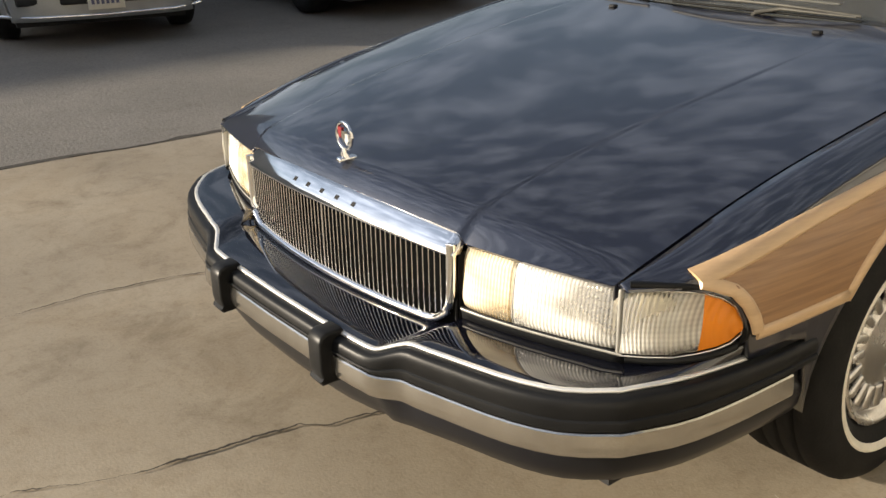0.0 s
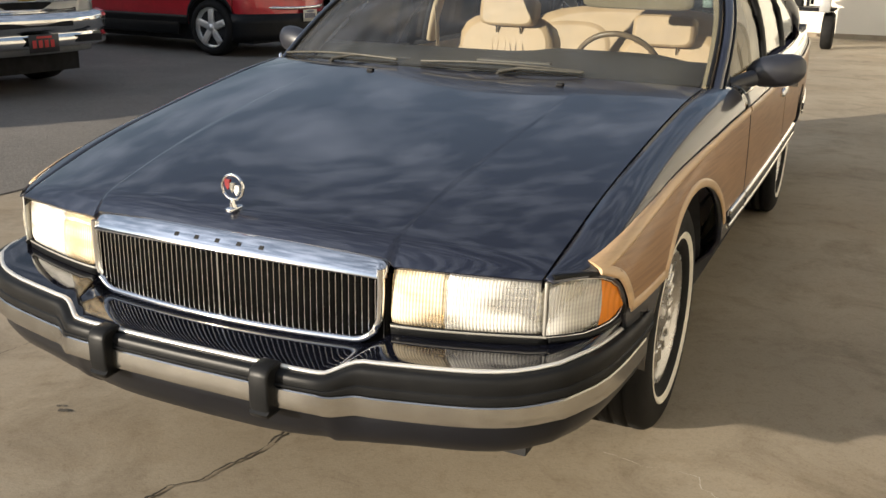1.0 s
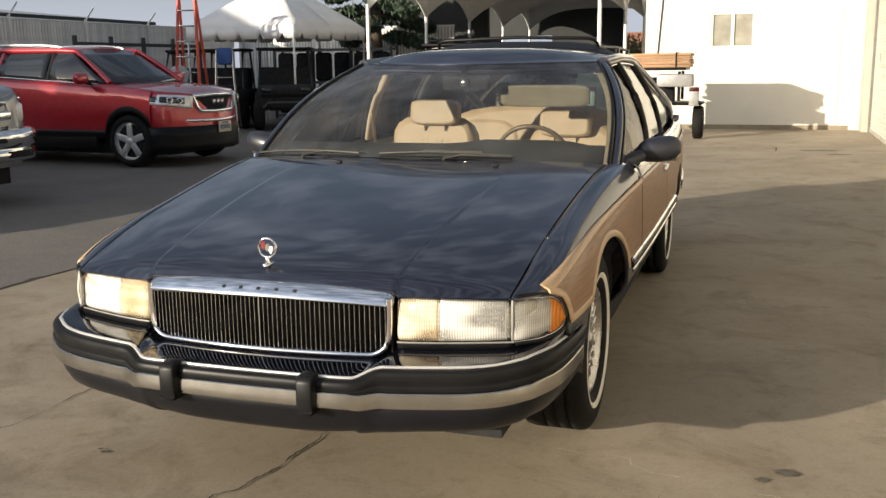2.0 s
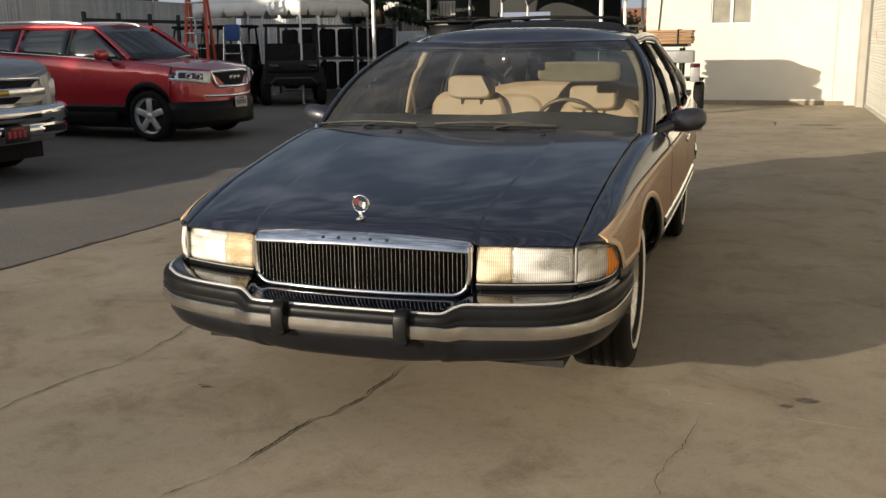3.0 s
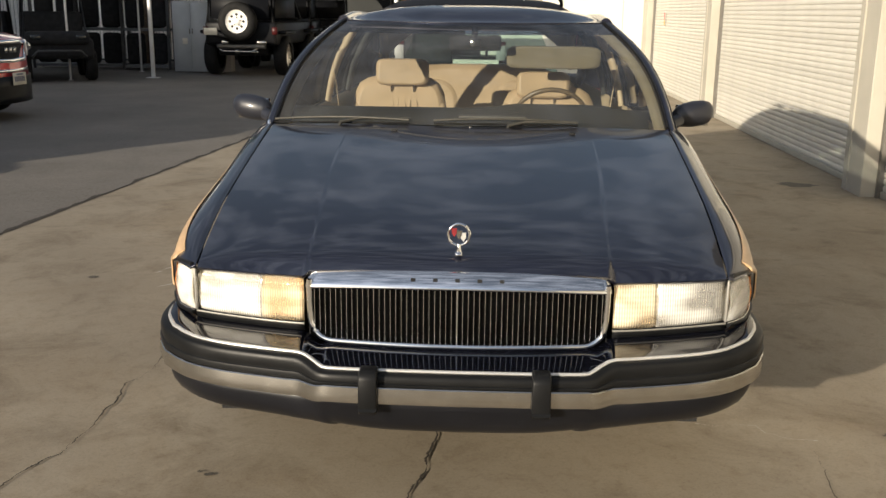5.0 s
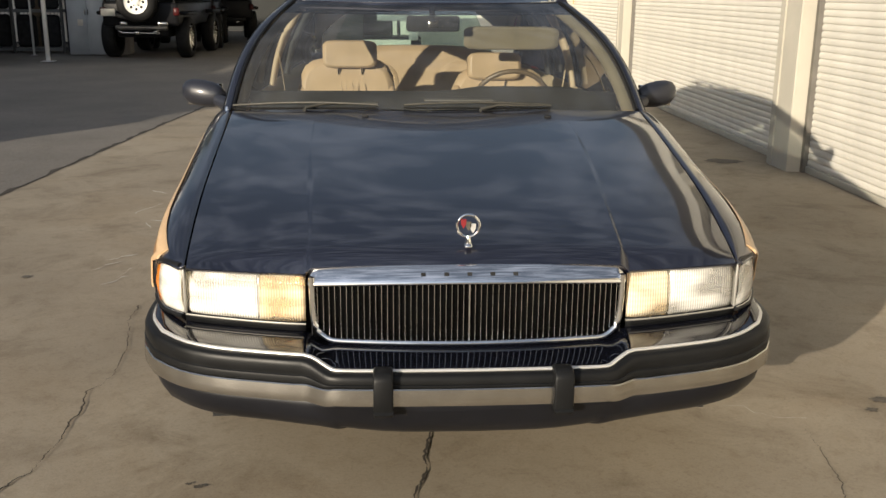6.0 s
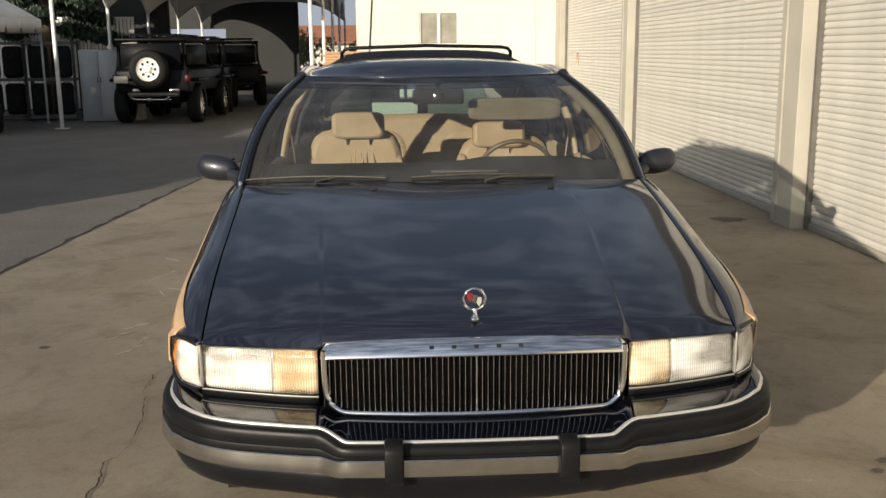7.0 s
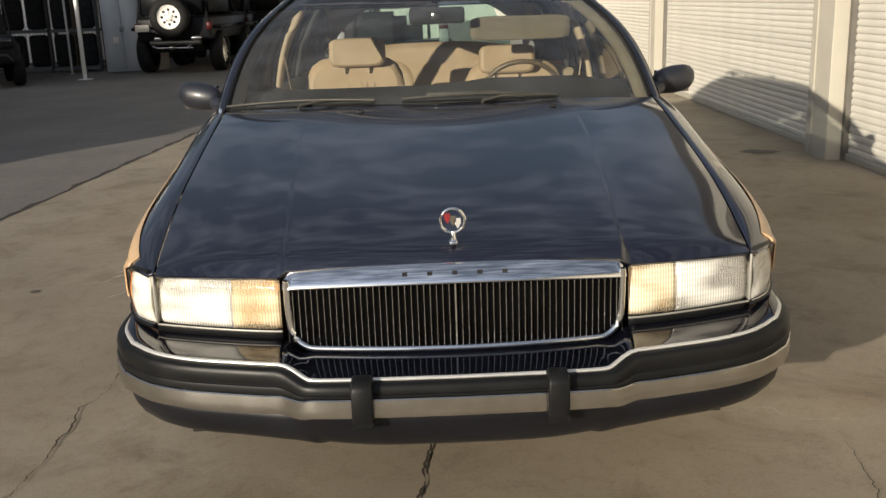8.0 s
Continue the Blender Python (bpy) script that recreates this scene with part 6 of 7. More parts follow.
# silver pickup beside it
truck = vehicle("silver_pickup", "silver pickup truck with chrome bumper and grille, parked on asphalt", (-6.2, 5.2, 0), -5, SILVER_PAINT, 5.8, 1.0, 1.30, 1.95,
                [(0, 1.08), (0.08, 1.17), (0.3, 1.235), (0.6, 1.265), (1.2, 1.29), (1.6, 1.30), (5.8, 1.30)], 0.98, 4.55, 0.395, (1.45, 2.15), 3.7, cab_end=(3.3, 3.5), low=0.44)
for xa in (0.98, 4.55):
    for sd in (-1, 1):
        plain_wheel(truck, (-xa, sd * 0.87, 0.395), 0.395, 0.26, sd, 0.6)
bump = [[(0.10 - 0.20 * abs(v) ** 3 + dx, v * 0.99, z) for v in np.linspace(-1, 1, 19)] for dx, z in ((0.0, 0.44), (0.05, 0.46), (0.07, 0.53), (0.04, 0.57), (0.04, 0.60), (0.08, 0.62), (0.09, 0.72), (0.06, 0.77), (-0.03, 0.79))]
bp = part("front_bumper", Build().grid(bump), CHROME, truck, "chrome front bumper", solid=0.02)
part("bumper_slot", Build().rounded((0.03, 0.84, 0.05), (0.17, 0, 0.675), 0.01), MATT_BLACK, bp)
for sd in (-1, 1):
    part("bumper_slot", Build().rounded((0.05, 0.34, 0.07), (0.12, sd * 0.62, 0.52), 0.01), MATT_BLACK, bp)
gr = part("grille", Build().grid([[(0.03 - 0.05 * v * v, v * 0.60, z) for v in np.linspace(-1, 1, 9)] for z in (0.80, 0.93, 1.05)]), MATT_BLACK, truck, "black grille with a chrome cross bar", solid=0.02)
part("grille_bar", Build().rounded((0.05, 1.22, 0.10), (0.045, 0, 0.925), 0.02, 2), CHROME, gr)
part("grille_frame", Build().tube([(0.03 - 0.05 * (y / 0.6) ** 2, y, z) for y, z in ((-0.61, 0.80), (-0.62, 0.93), (-0.61, 1.06), (0, 1.075), (0.61, 1.06), (0.62, 0.93), (0.61, 0.80), (0, 0.795), (-0.61, 0.80))], 0.022, 8), CHROME, gr)
part("grille_badge", Build().rounded((0.03, 0.2, 0.065), (0.075, 0, 0.925), 0.012, 1), material("gold_badge", (0.55, 0.36, 0.08), 0.3, 0.7, 0.1, 30), gr)
for sd in (-1, 1):
    part("headlamp", Build().rounded((0.16, 0.26, 0.22), (-0.13, sd * 0.77, 0.95), 0.05, 3), LAMP_CLEAR, truck, "clear stacked headlamp")
number_plate(truck, 0.19, 0.05, 0.50, 0.34, 0.17, material("black_dealer_plate", (0.02, 0.02, 0.022), 0.4, 0, 0.1, 20), 4, material("red_plate_mark", (0.5, 0.03, 0.03), 0.5, 0, 0.1, 20))

# silver car further along the row
car3 = vehicle("silver_car", "silver car with a low chrome-lined bumper, parked on asphalt", (-6.78, 2.06, 0), -12, SILVER_PAINT, 4.8, 0.92, 1.02, 1.62,
               [(0, 0.76), (0.06, 0.82), (0.3, 0.89), (0.9, 0.97), (1.3, 1.01), (4.3, 1.03), (4.8, 0.95)], 0.92, 3.65, 0.345, (1.2, 2.05), 4.7, low=0.30)
for xa in (0.92, 3.65):
    for sd in (-1, 1):
        plain_wheel(car3, (-xa, sd * 0.80, 0.345), 0.345, 0.22, sd, 0.68, 7, CHROME)
part("bumper_strip", Build().tube([(-0.16, -0.86, 0.29), (0.0, -0.6, 0.275), (0.045, 0, 0.27), (0.0, 0.6, 0.275), (-0.16, 0.86, 0.29)], 0.016, 8), CHROME, car3, "thin chrome lower strip")
part("lower_intake", Build().rounded((0.06, 0.75, 0.10), (0.03, 0, 0.42), 0.02), MATT_BLACK, car3)
for sd in (-1, 1):
    part("fog_recess", Build().rounded((0.06, 0.22, 0.09), (-0.03, sd * 0.62, 0.42), 0.02), MATT_BLACK, car3)
    part("headlamp", Build().rounded((0.14, 0.28, 0.13), (-0.08, sd * 0.68, 0.68), 0.03, 2), LAMP_CLEAR, car3)
part("grille", Build().rounded((0.05, 0.7, 0.14), (0.02, 0, 0.64), 0.02), MATT_BLACK, car3)
number_plate(car3, 0.07, 0.0, 0.40)


# black off-road vehicles under the carport
SMOKED_RED = material("smoked_red_lamp", (0.05, 0.006, 0.006), 0.4, 0, 0.1, 30, spec=0.2)
DULL_STEEL = material("dull_bumper_steel", (0.10, 0.095, 0.085), 0.45, 0.7, 0.3, 12, 0.1, 120)
SOFT_WINDOW = material("smoked_soft_window", (0.006, 0.0065, 0.008), 0.4, 0, 0.2, 6, spec=0.06)
FADED_BLACK = material("faded_black_paint", (0.010, 0.010, 0.011), 0.4, 0, 0.2, 5, rough_vary=0.1, spec=0.12)


def off_roader(at, turn, label, spare=True):
    j = thing("off_road_vehicle", label, "car", at, turn, group="off-road vehicles under the carport")
    body = Build().rounded((1.62, 3.6, 0.52), (0, 1.9, 0.94), 0.06, 2).rounded((1.30, 1.3, 0.3), (0, 3.5, 1.12), 0.06, 2)
    part("body", body, FADED_BLACK, j, "black boxy body")
    part("underbody", Build().rounded((1.1, 3.4, 0.3), (0, 1.9, 0.6), 0.04, 1), FADED_BLACK, j)
    cage = [[(s * 0.74, 0.10, 1.18), (s * 0.70, 0.16, 1.78), (s * 0.68, 1.5, 1.84), (s * 0.68, 2.2, 1.80), (s * 0.74, 2.75, 1.25)] for s in (-1, 1)]
    for c in cage:
        part("roll_bar", Build().tube(c, 0.035, 8), BLACK_TRIM, j)
    part("hardtop", Build().rounded((1.5, 2.3, 0.07), (0, 1.2, 1.83), 0.03, 2), FADED_BLACK, j)
    part("rear_window", Build().rounded((1.3, 0.02, 0.5), (0, 0.12, 1.5), 0.01, 1), SOFT_WINDOW, j)
    for s in (-1, 1):
        part("side_window", Build().rounded((0.02, 1.9, 0.45), (s * 0.735, 1.25, 1.5), 0.01, 1), SOFT_WINDOW, j)
        part("fender", Build().rounded((0.24, 0.95, 0.08), (s * 0.87, 0.75, 0.96), 0.03, 2), BLACK_TRIM, j)
        part("fender", Build().rounded((0.24, 0.95, 0.08), (s * 0.87, 3.3, 0.96), 0.03, 2), BLACK_TRIM, j)
        for y in (0.75, 3.3):
            m = pose(s * 0.80, y, 0.44, 0, 0, 90)
            t = part("wheel", Build().turned([(0.26, -0.12), (0.26, 0.12), (0.30, 0.14), (0.40, 0.14), (0.44, 0.10), (0.44, -0.10), (0.40, -0.14), (0.30, -0.14)], "y", 28, m), RUBBER, j, "large black off-road tyre")
            part("rim", Build().turned([(0.02, 0.06), (0.2, 0.05), (0.265, 0.12), (0.265, -0.12)], "y", 20, m @ pose(0, 0, 0, 0, 0, 180 if s > 0 else 0)), ALLOY, t)
        part("tail_lamp", Build().rounded((0.12, 0.05, 0.16), (s * 0.78, 0.08, 1.0), 0.01, 1), SMOKED_RED, j, "dark smoked red tail lamp")
    bmp = part("rear_bumper", Build().rounded((1.1, 0.16, 0.10), (0.05, -0.02, 0.66), 0.03, 2).rounded((0.42, 0.14, 0.07), (-0.52, 0.0, 0.72), 0.02, 2, pose(-0.08, 0, 0.10, 0, 12, 0)), DULL_STEEL if spare else BLACK_TRIM, j, "scuffed dull steel rear bumper")
    if spare:
        for x, w in ((-0.30, 0.16), (0.52, 0.22)):
            part("bumper_bracket", Build().rounded((w, 0.12, 0.09), (x, -0.08, 0.75), 0.03, 2, None), SATIN, bmp, "worn bright bracket")
        part("winch_bar", Build().tube([(-0.35, -0.12, 0.56), (0.45, -0.12, 0.55)], 0.018, 8), SATIN, bmp)
    part("tow_hitch", Build().rounded((0.08, 0.25, 0.08), (0.0, -0.12, 0.56), 0.015, 1), SATIN, bmp)
    for s in (-1, 1):
        part("tow_hook", Build().tube([(s * 0.4, -0.08, 0.62), (s * 0.4, -0.17, 0.60), (s * 0.34, -0.17, 0.57)], 0.02, 6), SATIN, bmp)
    part("roof_basket", Build().tube([(-0.6, 0.2, 1.93), (0.6, 0.2, 1.93), (0.6, 2.0, 1.93), (-0.6, 2.0, 1.93), (-0.6, 0.2, 1.93)], 0.02, 6).tube([(-0.6, 0.2, 1.93), (-0.6, 0.2, 1.85)], 0.02, 6).tube([(0.6, 2.0, 1.93), (0.6, 2.0, 1.85)], 0.02, 6), FADED_BLACK, j)
    for x in (-0.45, -0.15, 0.15, 0.45):
        part("basket_bar", Build().tube([(x, 0.2, 1.92), (x, 2.0, 1.92)], 0.014, 6), SATIN, j)
    if spare:
        m = pose(0.02, -0.14, 1.20)
        sp = part("spare_wheel", Build().turned([(0.25, -0.13), (0.30, -0.14), (0.38, -0.13), (0.42, -0.08), (0.42, 0.08), (0.38, 0.12)], "y", 32, m), RUBBER, j, "spare tyre with a white steel rim")
        part("spare_rim", Build().turned([(0.001, -0.10), (0.06, -0.10), (0.07, -0.08), (0.19, -0.075), (0.225, -0.10), (0.255, -0.13), (0.262, -0.12), (0.26, 0.1)], "y", 32, m), WHITE_FRAME, sp, "white steel rim")
        for k in range(8):
            a = 2 * math.pi * k / 8
            part("rim_hole", Build().turned([(0.001, -0.084), (0.03, -0.083)], "y", 12, pose(0.02 + 0.15 * math.cos(a), -0.14, 1.20 + 0.15 * math.sin(a))), MATT_BLACK, sp)
        for k in range(5):
            a = 2 * math.pi * k / 5 + 0.3
            part("wheel_nut", Build().turned([(0.001, -0.11), (0.013, -0.108), (0.013, -0.09)], "y", 8, pose(0.02 + 0.085 * math.cos(a), -0.14, 1.20 + 0.085 * math.sin(a))), MATT_BLACK, sp)
        part("number_plate", Build().rounded((0.30, 0.012, 0.15), (-0.62, -0.09, 0.98), 0.004, 1), PLATE, j, "pale number plate with unreadable characters")
    return j


off_roader((-5.40, 18.9, 0), -2, "black off-road vehicle with a white-rimmed spare wheel")
off_roader((-5.2, 22.3, 0), 6, "black off-road vehicle with a hardtop, standing in shade", False)
off_roader((-4.7, 25.7, 0), 10, "black open off-road vehicle further back in shade", False)

# utility trailer by the white wall
GREY_STEEL = material("dull_grey_steel", (0.32, 0.32, 0.31), 0.5, 0.3, 0.15, 8)
TRAILER_WOOD = material("sun-bleached_plank", (0.42, 0.25, 0.13), 0.7, 0, 0.2, 5, 0.3, 60, stretch_by=(0.3, 3, 3))
tr = thing("utility_trailer", "small utility trailer with a plank load and a grey tool box", "trailer", (-0.59, 15.55, 0))
for layer in range(5):
    for lane in range(3):
        part("plank", Build().rounded((1.66 - 0.03 * ((layer + lane) % 3), 0.292, 0.046), (0.02 + 0.012 * ((layer * 2 + lane) % 3 - 1), -0.3 + 0.3 * lane, 1.315 + 0.05 * layer), 0.006, 1), TRAILER_WOOD, tr)
part("strap", Build().rounded((0.03, 0.92, 0.265), (0.6, 0, 1.42), 0.01, 1), MATT_BLACK, tr)
part("frame", Build().box(-0.85, 0.78, -0.45, 0.45, 1.24, 1.285).box(-0.98, 0.98, -0.36, 0.36, 0.62, 0.68), FADED_BLACK, tr, "dark steel trailer frame", smooth=False)
part("tool_box", Build().rounded((0.62, 0.5, 0.22), (0.58, -0.2, 1.06), 0.02, 2), GREY_STEEL, tr, "grey metal tool box")
# block added to close the gaps in the trailer's cast shadow
part("shadow_filler", Build().rounded((0.86, 0.8, 0.80), (-0.40, 0.0, 0.79), 0.02, 1), MATT_BLACK, tr)
part("axle_box", Build().rounded((1.3, 0.3, 0.5), (-0.1, 0.05, 0.86), 0.02, 1), MATT_BLACK, tr)
for sd in (-1, 1):
    for y in (-0.4, 0.4):
        part("stake", Build().box(sd * 0.66 - 0.025, sd * 0.66 + 0.025, y - 0.025, y + 0.025, 0.7, 1.22), FADED_BLACK, tr, smooth=False)
    m = pose(sd * 0.98, 0.1, 0.30, 0, 0, 90)
    t = part("wheel", Build().turned([(0.02, 0.03), (0.17, 0.03), (0.18, 0.09), (0.27, 0.09), (0.30, 0.06), (0.30, -0.06), (0.27, -0.09), (0.18, -0.09), (0.02, -0.03)], "y", 24, m), RUBBER, tr, "small black tyre")
    part("rim", Build().turned([(0.01, 0.05), (0.12, 0.045), (0.17, 0.08)], "y", 16, m), PINSTRIPE, t)
    part("fender", Build().rounded((0.24, 0.8, 0.04), (sd * 0.95, 0.1, 0.64), 0.02, 1), MATT_BLACK, tr)
    lamp = part("tail_lamp", Build().rounded((0.17, 0.06, 0.32), (sd * 0.92, -0.36, 0.77), 0.02, 2), GREY_STEEL, tr, "dull grey lamp unit with a dark top")
    part("red_lens", Build().rounded((0.172, 0.062, 0.08), (sd * 0.92, -0.361, 0.90), 0.01, 1), SMOKED_RED, lamp)


# ---------------------------------------------------------------- far side of the lot
CANVAS = material("white_canvas", (0.80, 0.79, 0.76), 0.75, 0, 0.05, 3, 0.15, 90)
POLE = material("white_steel_pole", (0.68, 0.67, 0.64), 0.4, 0.2, 0.06, 8)
GREY_WALL = material("grey_block_wall", (0.33, 0.31, 0.28), 0.85, 0, 0.1, 1.2, 0.3, 60)
FENCE = material("galvanised_fence_slat", (0.82, 0.79, 0.74), 0.55, 0.1, 0.12, 5, 0.1, 90, each=0.1)
FENCE_POST = material("dark_fence_steel", (0.06, 0.06, 0.06), 0.5, 0.5, 0.1, 8)
GREY_METAL = material("grey_cabinet_paint", (0.40, 0.42, 0.43), 0.5, 0.1, 0.08, 3, rough_vary=0.08)
RED_STEEL = material("orange_red_ladder", (0.55, 0.07, 0.03), 0.45, 0, 0.1, 9)
BLUE_PLASTIC = material("blue_plastic", (0.03, 0.09, 0.3), 0.45, 0, 0.1, 9)
BARK = material("tree_bark", (0.10, 0.075, 0.05), 0.9, 0, 0.3, 12, 0.6, 40)
LEAF = material("conifer_foliage", (0.03, 0.05, 0.028), 0.7, 0, 0.35, 3)
LEAF_LIGHT = material("sunlit_shrub_leaf", (0.12, 0.13, 0.045), 0.7, 0, 0.3, 3)
TERRACOTTA = material("terracotta_tile_roof", (0.34, 0.15, 0.085), 0.8, 0, 0.2, 6, 0.2, 60)

# unseen block added on the left; its stepped heights place the shadow edges
b = Build()
for y0, y1, z in ((-40.0, -20.9, 6.49), (-20.9, -18.4, 6.70), (-18.4, -13.2, 7.7), (-13.2, -9.6, 6.55), (-9.6, 8.0, 7.4)):
    b.box(-25.5, -24.0, y0, y1, -0.02, z)
whole("wall_west", b, GREY_WALL, "unseen grey block with a stepped top that shades the lot", "wall", "structure")
# closing walls behind the camera, far off
whole("wall_south", Build().box(-2, 14, -14.4, -14.0, -0.02, 3.0), GREY_WALL, "plain grey block wall", "wall", "structure")

# slatted fence in two runs
slat = Build().grid([[(x, y, z) for x, y in ((-0.042, 0.02), (-0.037, -0.008), (0.037, -0.008), (0.042, 0.02))] for z in (0.05, 2.48)], flip=True).mesh("fence_slat", FENCE, False)


def fence_run(A, B, label):
    d = B - A
    heading, length = math.degrees(math.atan2(d.y, d.x)), d.length
    fence = thing("fence", label, "fence", A, heading, kind="structure")
    for i in range(int(length / 0.1)):
        s = part("slat", slat, FENCE, fence)
        s.location = (0.05 + i * 0.1, 0, 0)
    part("backing", Build().box(0, length, 0.03, 0.05, 0.0, 2.48), FENCE_POST, fence, smooth=False)
    part("top_rail", Build().tube([(0, 0.0, 2.50), (length, 0.0, 2.50)], 0.025, 8), FENCE, fence)
    for i in range(int(length / 2.6) + 1):
        x = 0.15 + i * 2.6
        post = part("post", Build().tube([(x, -0.04, 0), (x, -0.04, 2.56)], 0.035, 8), FENCE, fence, "galvanised fence post")
        part("outrigger_arm", Build().tube([(x, -0.04, 2.55), (x + 0.04, -0.26, 2.83)], 0.018, 6), FENCE, post, "pale slanting arm")
    return fence


fence_run(Vector((-14.1, 12.0, 0)), Vector((-14.4, 24.6, 0)), "tall galvanised slatted fence with slanting post arms")
fence_run(Vector((-14.3, 24.7, 0)), Vector((-7.2, 24.9, 0)), "tall galvanised slatted fence at the back of the lot")

# dark steel barrier in front of the fence
barrier = thing("steel_barrier", "low dark steel post-and-rail barrier before the fence", "barrier", (-13.0, 15.4, 0), 91, kind="structure")
for z in (0.55, 1.90):
    part("rail", Build().box(0, 5.2, -0.03, 0.03, z, z + 0.08), FENCE_POST, barrier, smooth=False)
for i in range(5):
    part("post", Build().box(i * 1.28 - 0.01, i * 1.28 + 0.07, -0.035, 0.035, 0, 2.12), FENCE_POST, barrier, smooth=False)

shed = thing("long_shed", "low grey building with a sheet roof behind the fence", "building", (-16.6, 10.0, 0), 91)
part("wall", Build().box(0, 13.5, 0.4, 5.0, 0, 2.75), GREY_WALL, shed, smooth=False)
part("roof", Build().grid([[(-0.4, 0.0, 2.78), (14.0, 0.0, 2.78)], [(-0.4, 5.4, 3.3), (14.0, 5.4, 3.3)]]), GREY_METAL, shed, "grey sheet roof", smooth=False, solid=0.1)
part("fascia", Build().box(-0.4, 14.0, -0.03, -0.004, 2.62, 2.80), FENCE_POST, shed, "dark fascia board", smooth=False)

# pop-up canopy
TX0, TX1, TY0, TY1 = -11.275, -8.225, 17.245, 20.295
tent = thing("canopy_tent", "white pop-up canopy with a scalloped valance on thin legs", "tent", ((TX0 + TX1) / 2, (TY0 + TY1) / 2, 0), -8)
hx, hy = (TX1 - TX0) / 2, (TY1 - TY0) / 2
for sx, sy in ((-1, -1), (1, -1), (1, 1), (-1, 1)):
    leg = part("leg", Build().rounded((0.04, 0.04, 2.28), (sx * hx * 0.985, sy * hy * 0.985, 1.14), 0.006, 1), POLE, tent)
    part("foot", Build().rounded((0.1, 0.1, 0.012), (sx * hx * 0.985, sy * hy * 0.985, 0.006), 0.003, 1), POLE, leg)
rws = [[(hx * s * math.copysign(min(1, abs(math.cos(a)) * 1.415), math.cos(a)), hy * s * math.copysign(min(1, abs(math.sin(a)) * 1.415), math.sin(a)), 2.30 + 1.15 * (1 - s) ** 0.95) for a in np.linspace(0, 2 * math.pi, 41)] for s in np.linspace(1, 0.02, 8)]
part("canopy_top", Build().grid(rws), CANVAS, tent, "white peaked canopy top", solid=0.006)
for side in range(4):
    along = hx if side % 2 == 0 else hy
    rws = []
    for i in range(81):
        u = -along + 2 * along * i / 80
        ph = (i / 80 * 5) % 1.0
        notch = 0.13 * max(0.0, 1 - abs(ph - 0.5) / 0.10) ** 0.7 if abs(ph - 0.5) < 0.10 else 0
        o = -(hy if side % 2 == 0 else hx) - 0.005
        col = []
        for z in (2.30, 2.0 + notch):
            x, y = (u, o) if side % 2 == 0 else (o, u)
            if side >= 2:
                x, y = -x, -y
            col.append((x, y, z))
        rws.append(col)
    part("valance", Build().grid(rws), CANVAS, tent, "white scalloped valance", solid=0.004)

# long carport with arched valances
CX0, CX1, CY0, BAY, NB = -7.1, -1.84, 18.1, 4.0, 4
carport = thing("carport", "long white carport canopy with arched valances on white posts", "carport", (0, 0, 0))
for k in range(NB + 1):
    y = CY0 + k * BAY
    for x in (CX0, CX1):
        post = part("post", Build().rounded((0.075, 0.075, 2.75), (x, y, 1.375), 0.01, 1), POLE, carport)
        part("base_plate", Build().rounded((0.25, 0.25, 0.015), (x, y, 0.0075), 0.003, 1), POLE, post)
    arch = []
    for i in range(33):
        u = -1 + 2 * i / 32
        x = (CX0 + CX1) / 2 + (CX1 - CX0) / 2 * u
        low = 2.62 + 0.75 * (1 - abs(u) ** 3.2)
        arch.append([(x, y - 0.03, low), (x, y - 0.03, 3.75 + 0.5 * (1 - u * u)), (x, y + 0.03, 3.75 + 0.5 * (1 - u * u)), (x, y + 0.03, low)])
    part("arched_valance", Build().grid(arch, close=True), CANVAS, carport, "white arched canvas valance")
for x in (CX0, CX1):
    for k in range(NB):
        arch = []
        for i in range(25):
            u = -1 + 2 * i / 24
            y = CY0 + (k + 0.5) * BAY + (BAY / 2 - 0.04) * u
            low = 2.62 + 0.6 * (1 - abs(u) ** 2.6)
            arch.append([(x - 0.02, y, low), (x - 0.02, y, 3.72), (x + 0.02, y, 3.72), (x + 0.02, y, low)])
        part("side_valance", Build().grid(arch, close=True), CANVAS, carport)
rws = [[((CX0 + CX1) / 2 + (CX1 - CX0) / 2 * 1.02 * u, y, 3.76 + 0.5 * (1 - u * u)) for u in np.linspace(-1, 1, 13)] for y in np.linspace(CY0 - 0.1, CY0 + BAY * NB + 0.1, 5)]
part("canopy_roof", Build().grid(rws), GREY_METAL, carport, "carport roof sheet", solid=0.03)

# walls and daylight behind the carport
# the carport's shade is put into this wall's near-black colour
whole("wall_far", Build().box(-12, -8.4, 34.5, 34.8, -0.02, 5.0).box(-8.4, -6.3, 34.5, 34.8, -0.02, 2.0).box(-8.4, -6.3, 34.5, 34.8, 2.42, 5.0).box(-6.3, -3.6, 34.5, 34.8, -0.02, 5.0).box(-9.6, -6.6, 26.3, 26.6, -0.02, 4.6), material("shade_toned_wall", (0.03, 0.032, 0.031), 0.85, 0, 0.12, 1.2, 0.3, 60), "grey wall behind the carport, its shade put into the colour", "wall", "structure")
far_house = thing("far_house", "sunlit cream house with a terracotta tiled roof behind shrubs", "house", (-4.6, 58, 0))
part("wall", Build().box(-4, 5, 0, 5, 0, 2.2), STUCCO, far_house, smooth=False)
part("roof", Build().grid([[(-4.4, -0.5, 2.15), (5.4, -0.5, 2.15)], [(-3.0, 2.5, 3.2), (4.0, 2.5, 3.2)], [(-4.4, 5.5, 2.15), (5.4, 5.5, 2.15)]]), TERRACOTTA, far_house, "terracotta roof", smooth=False, solid=0.12)


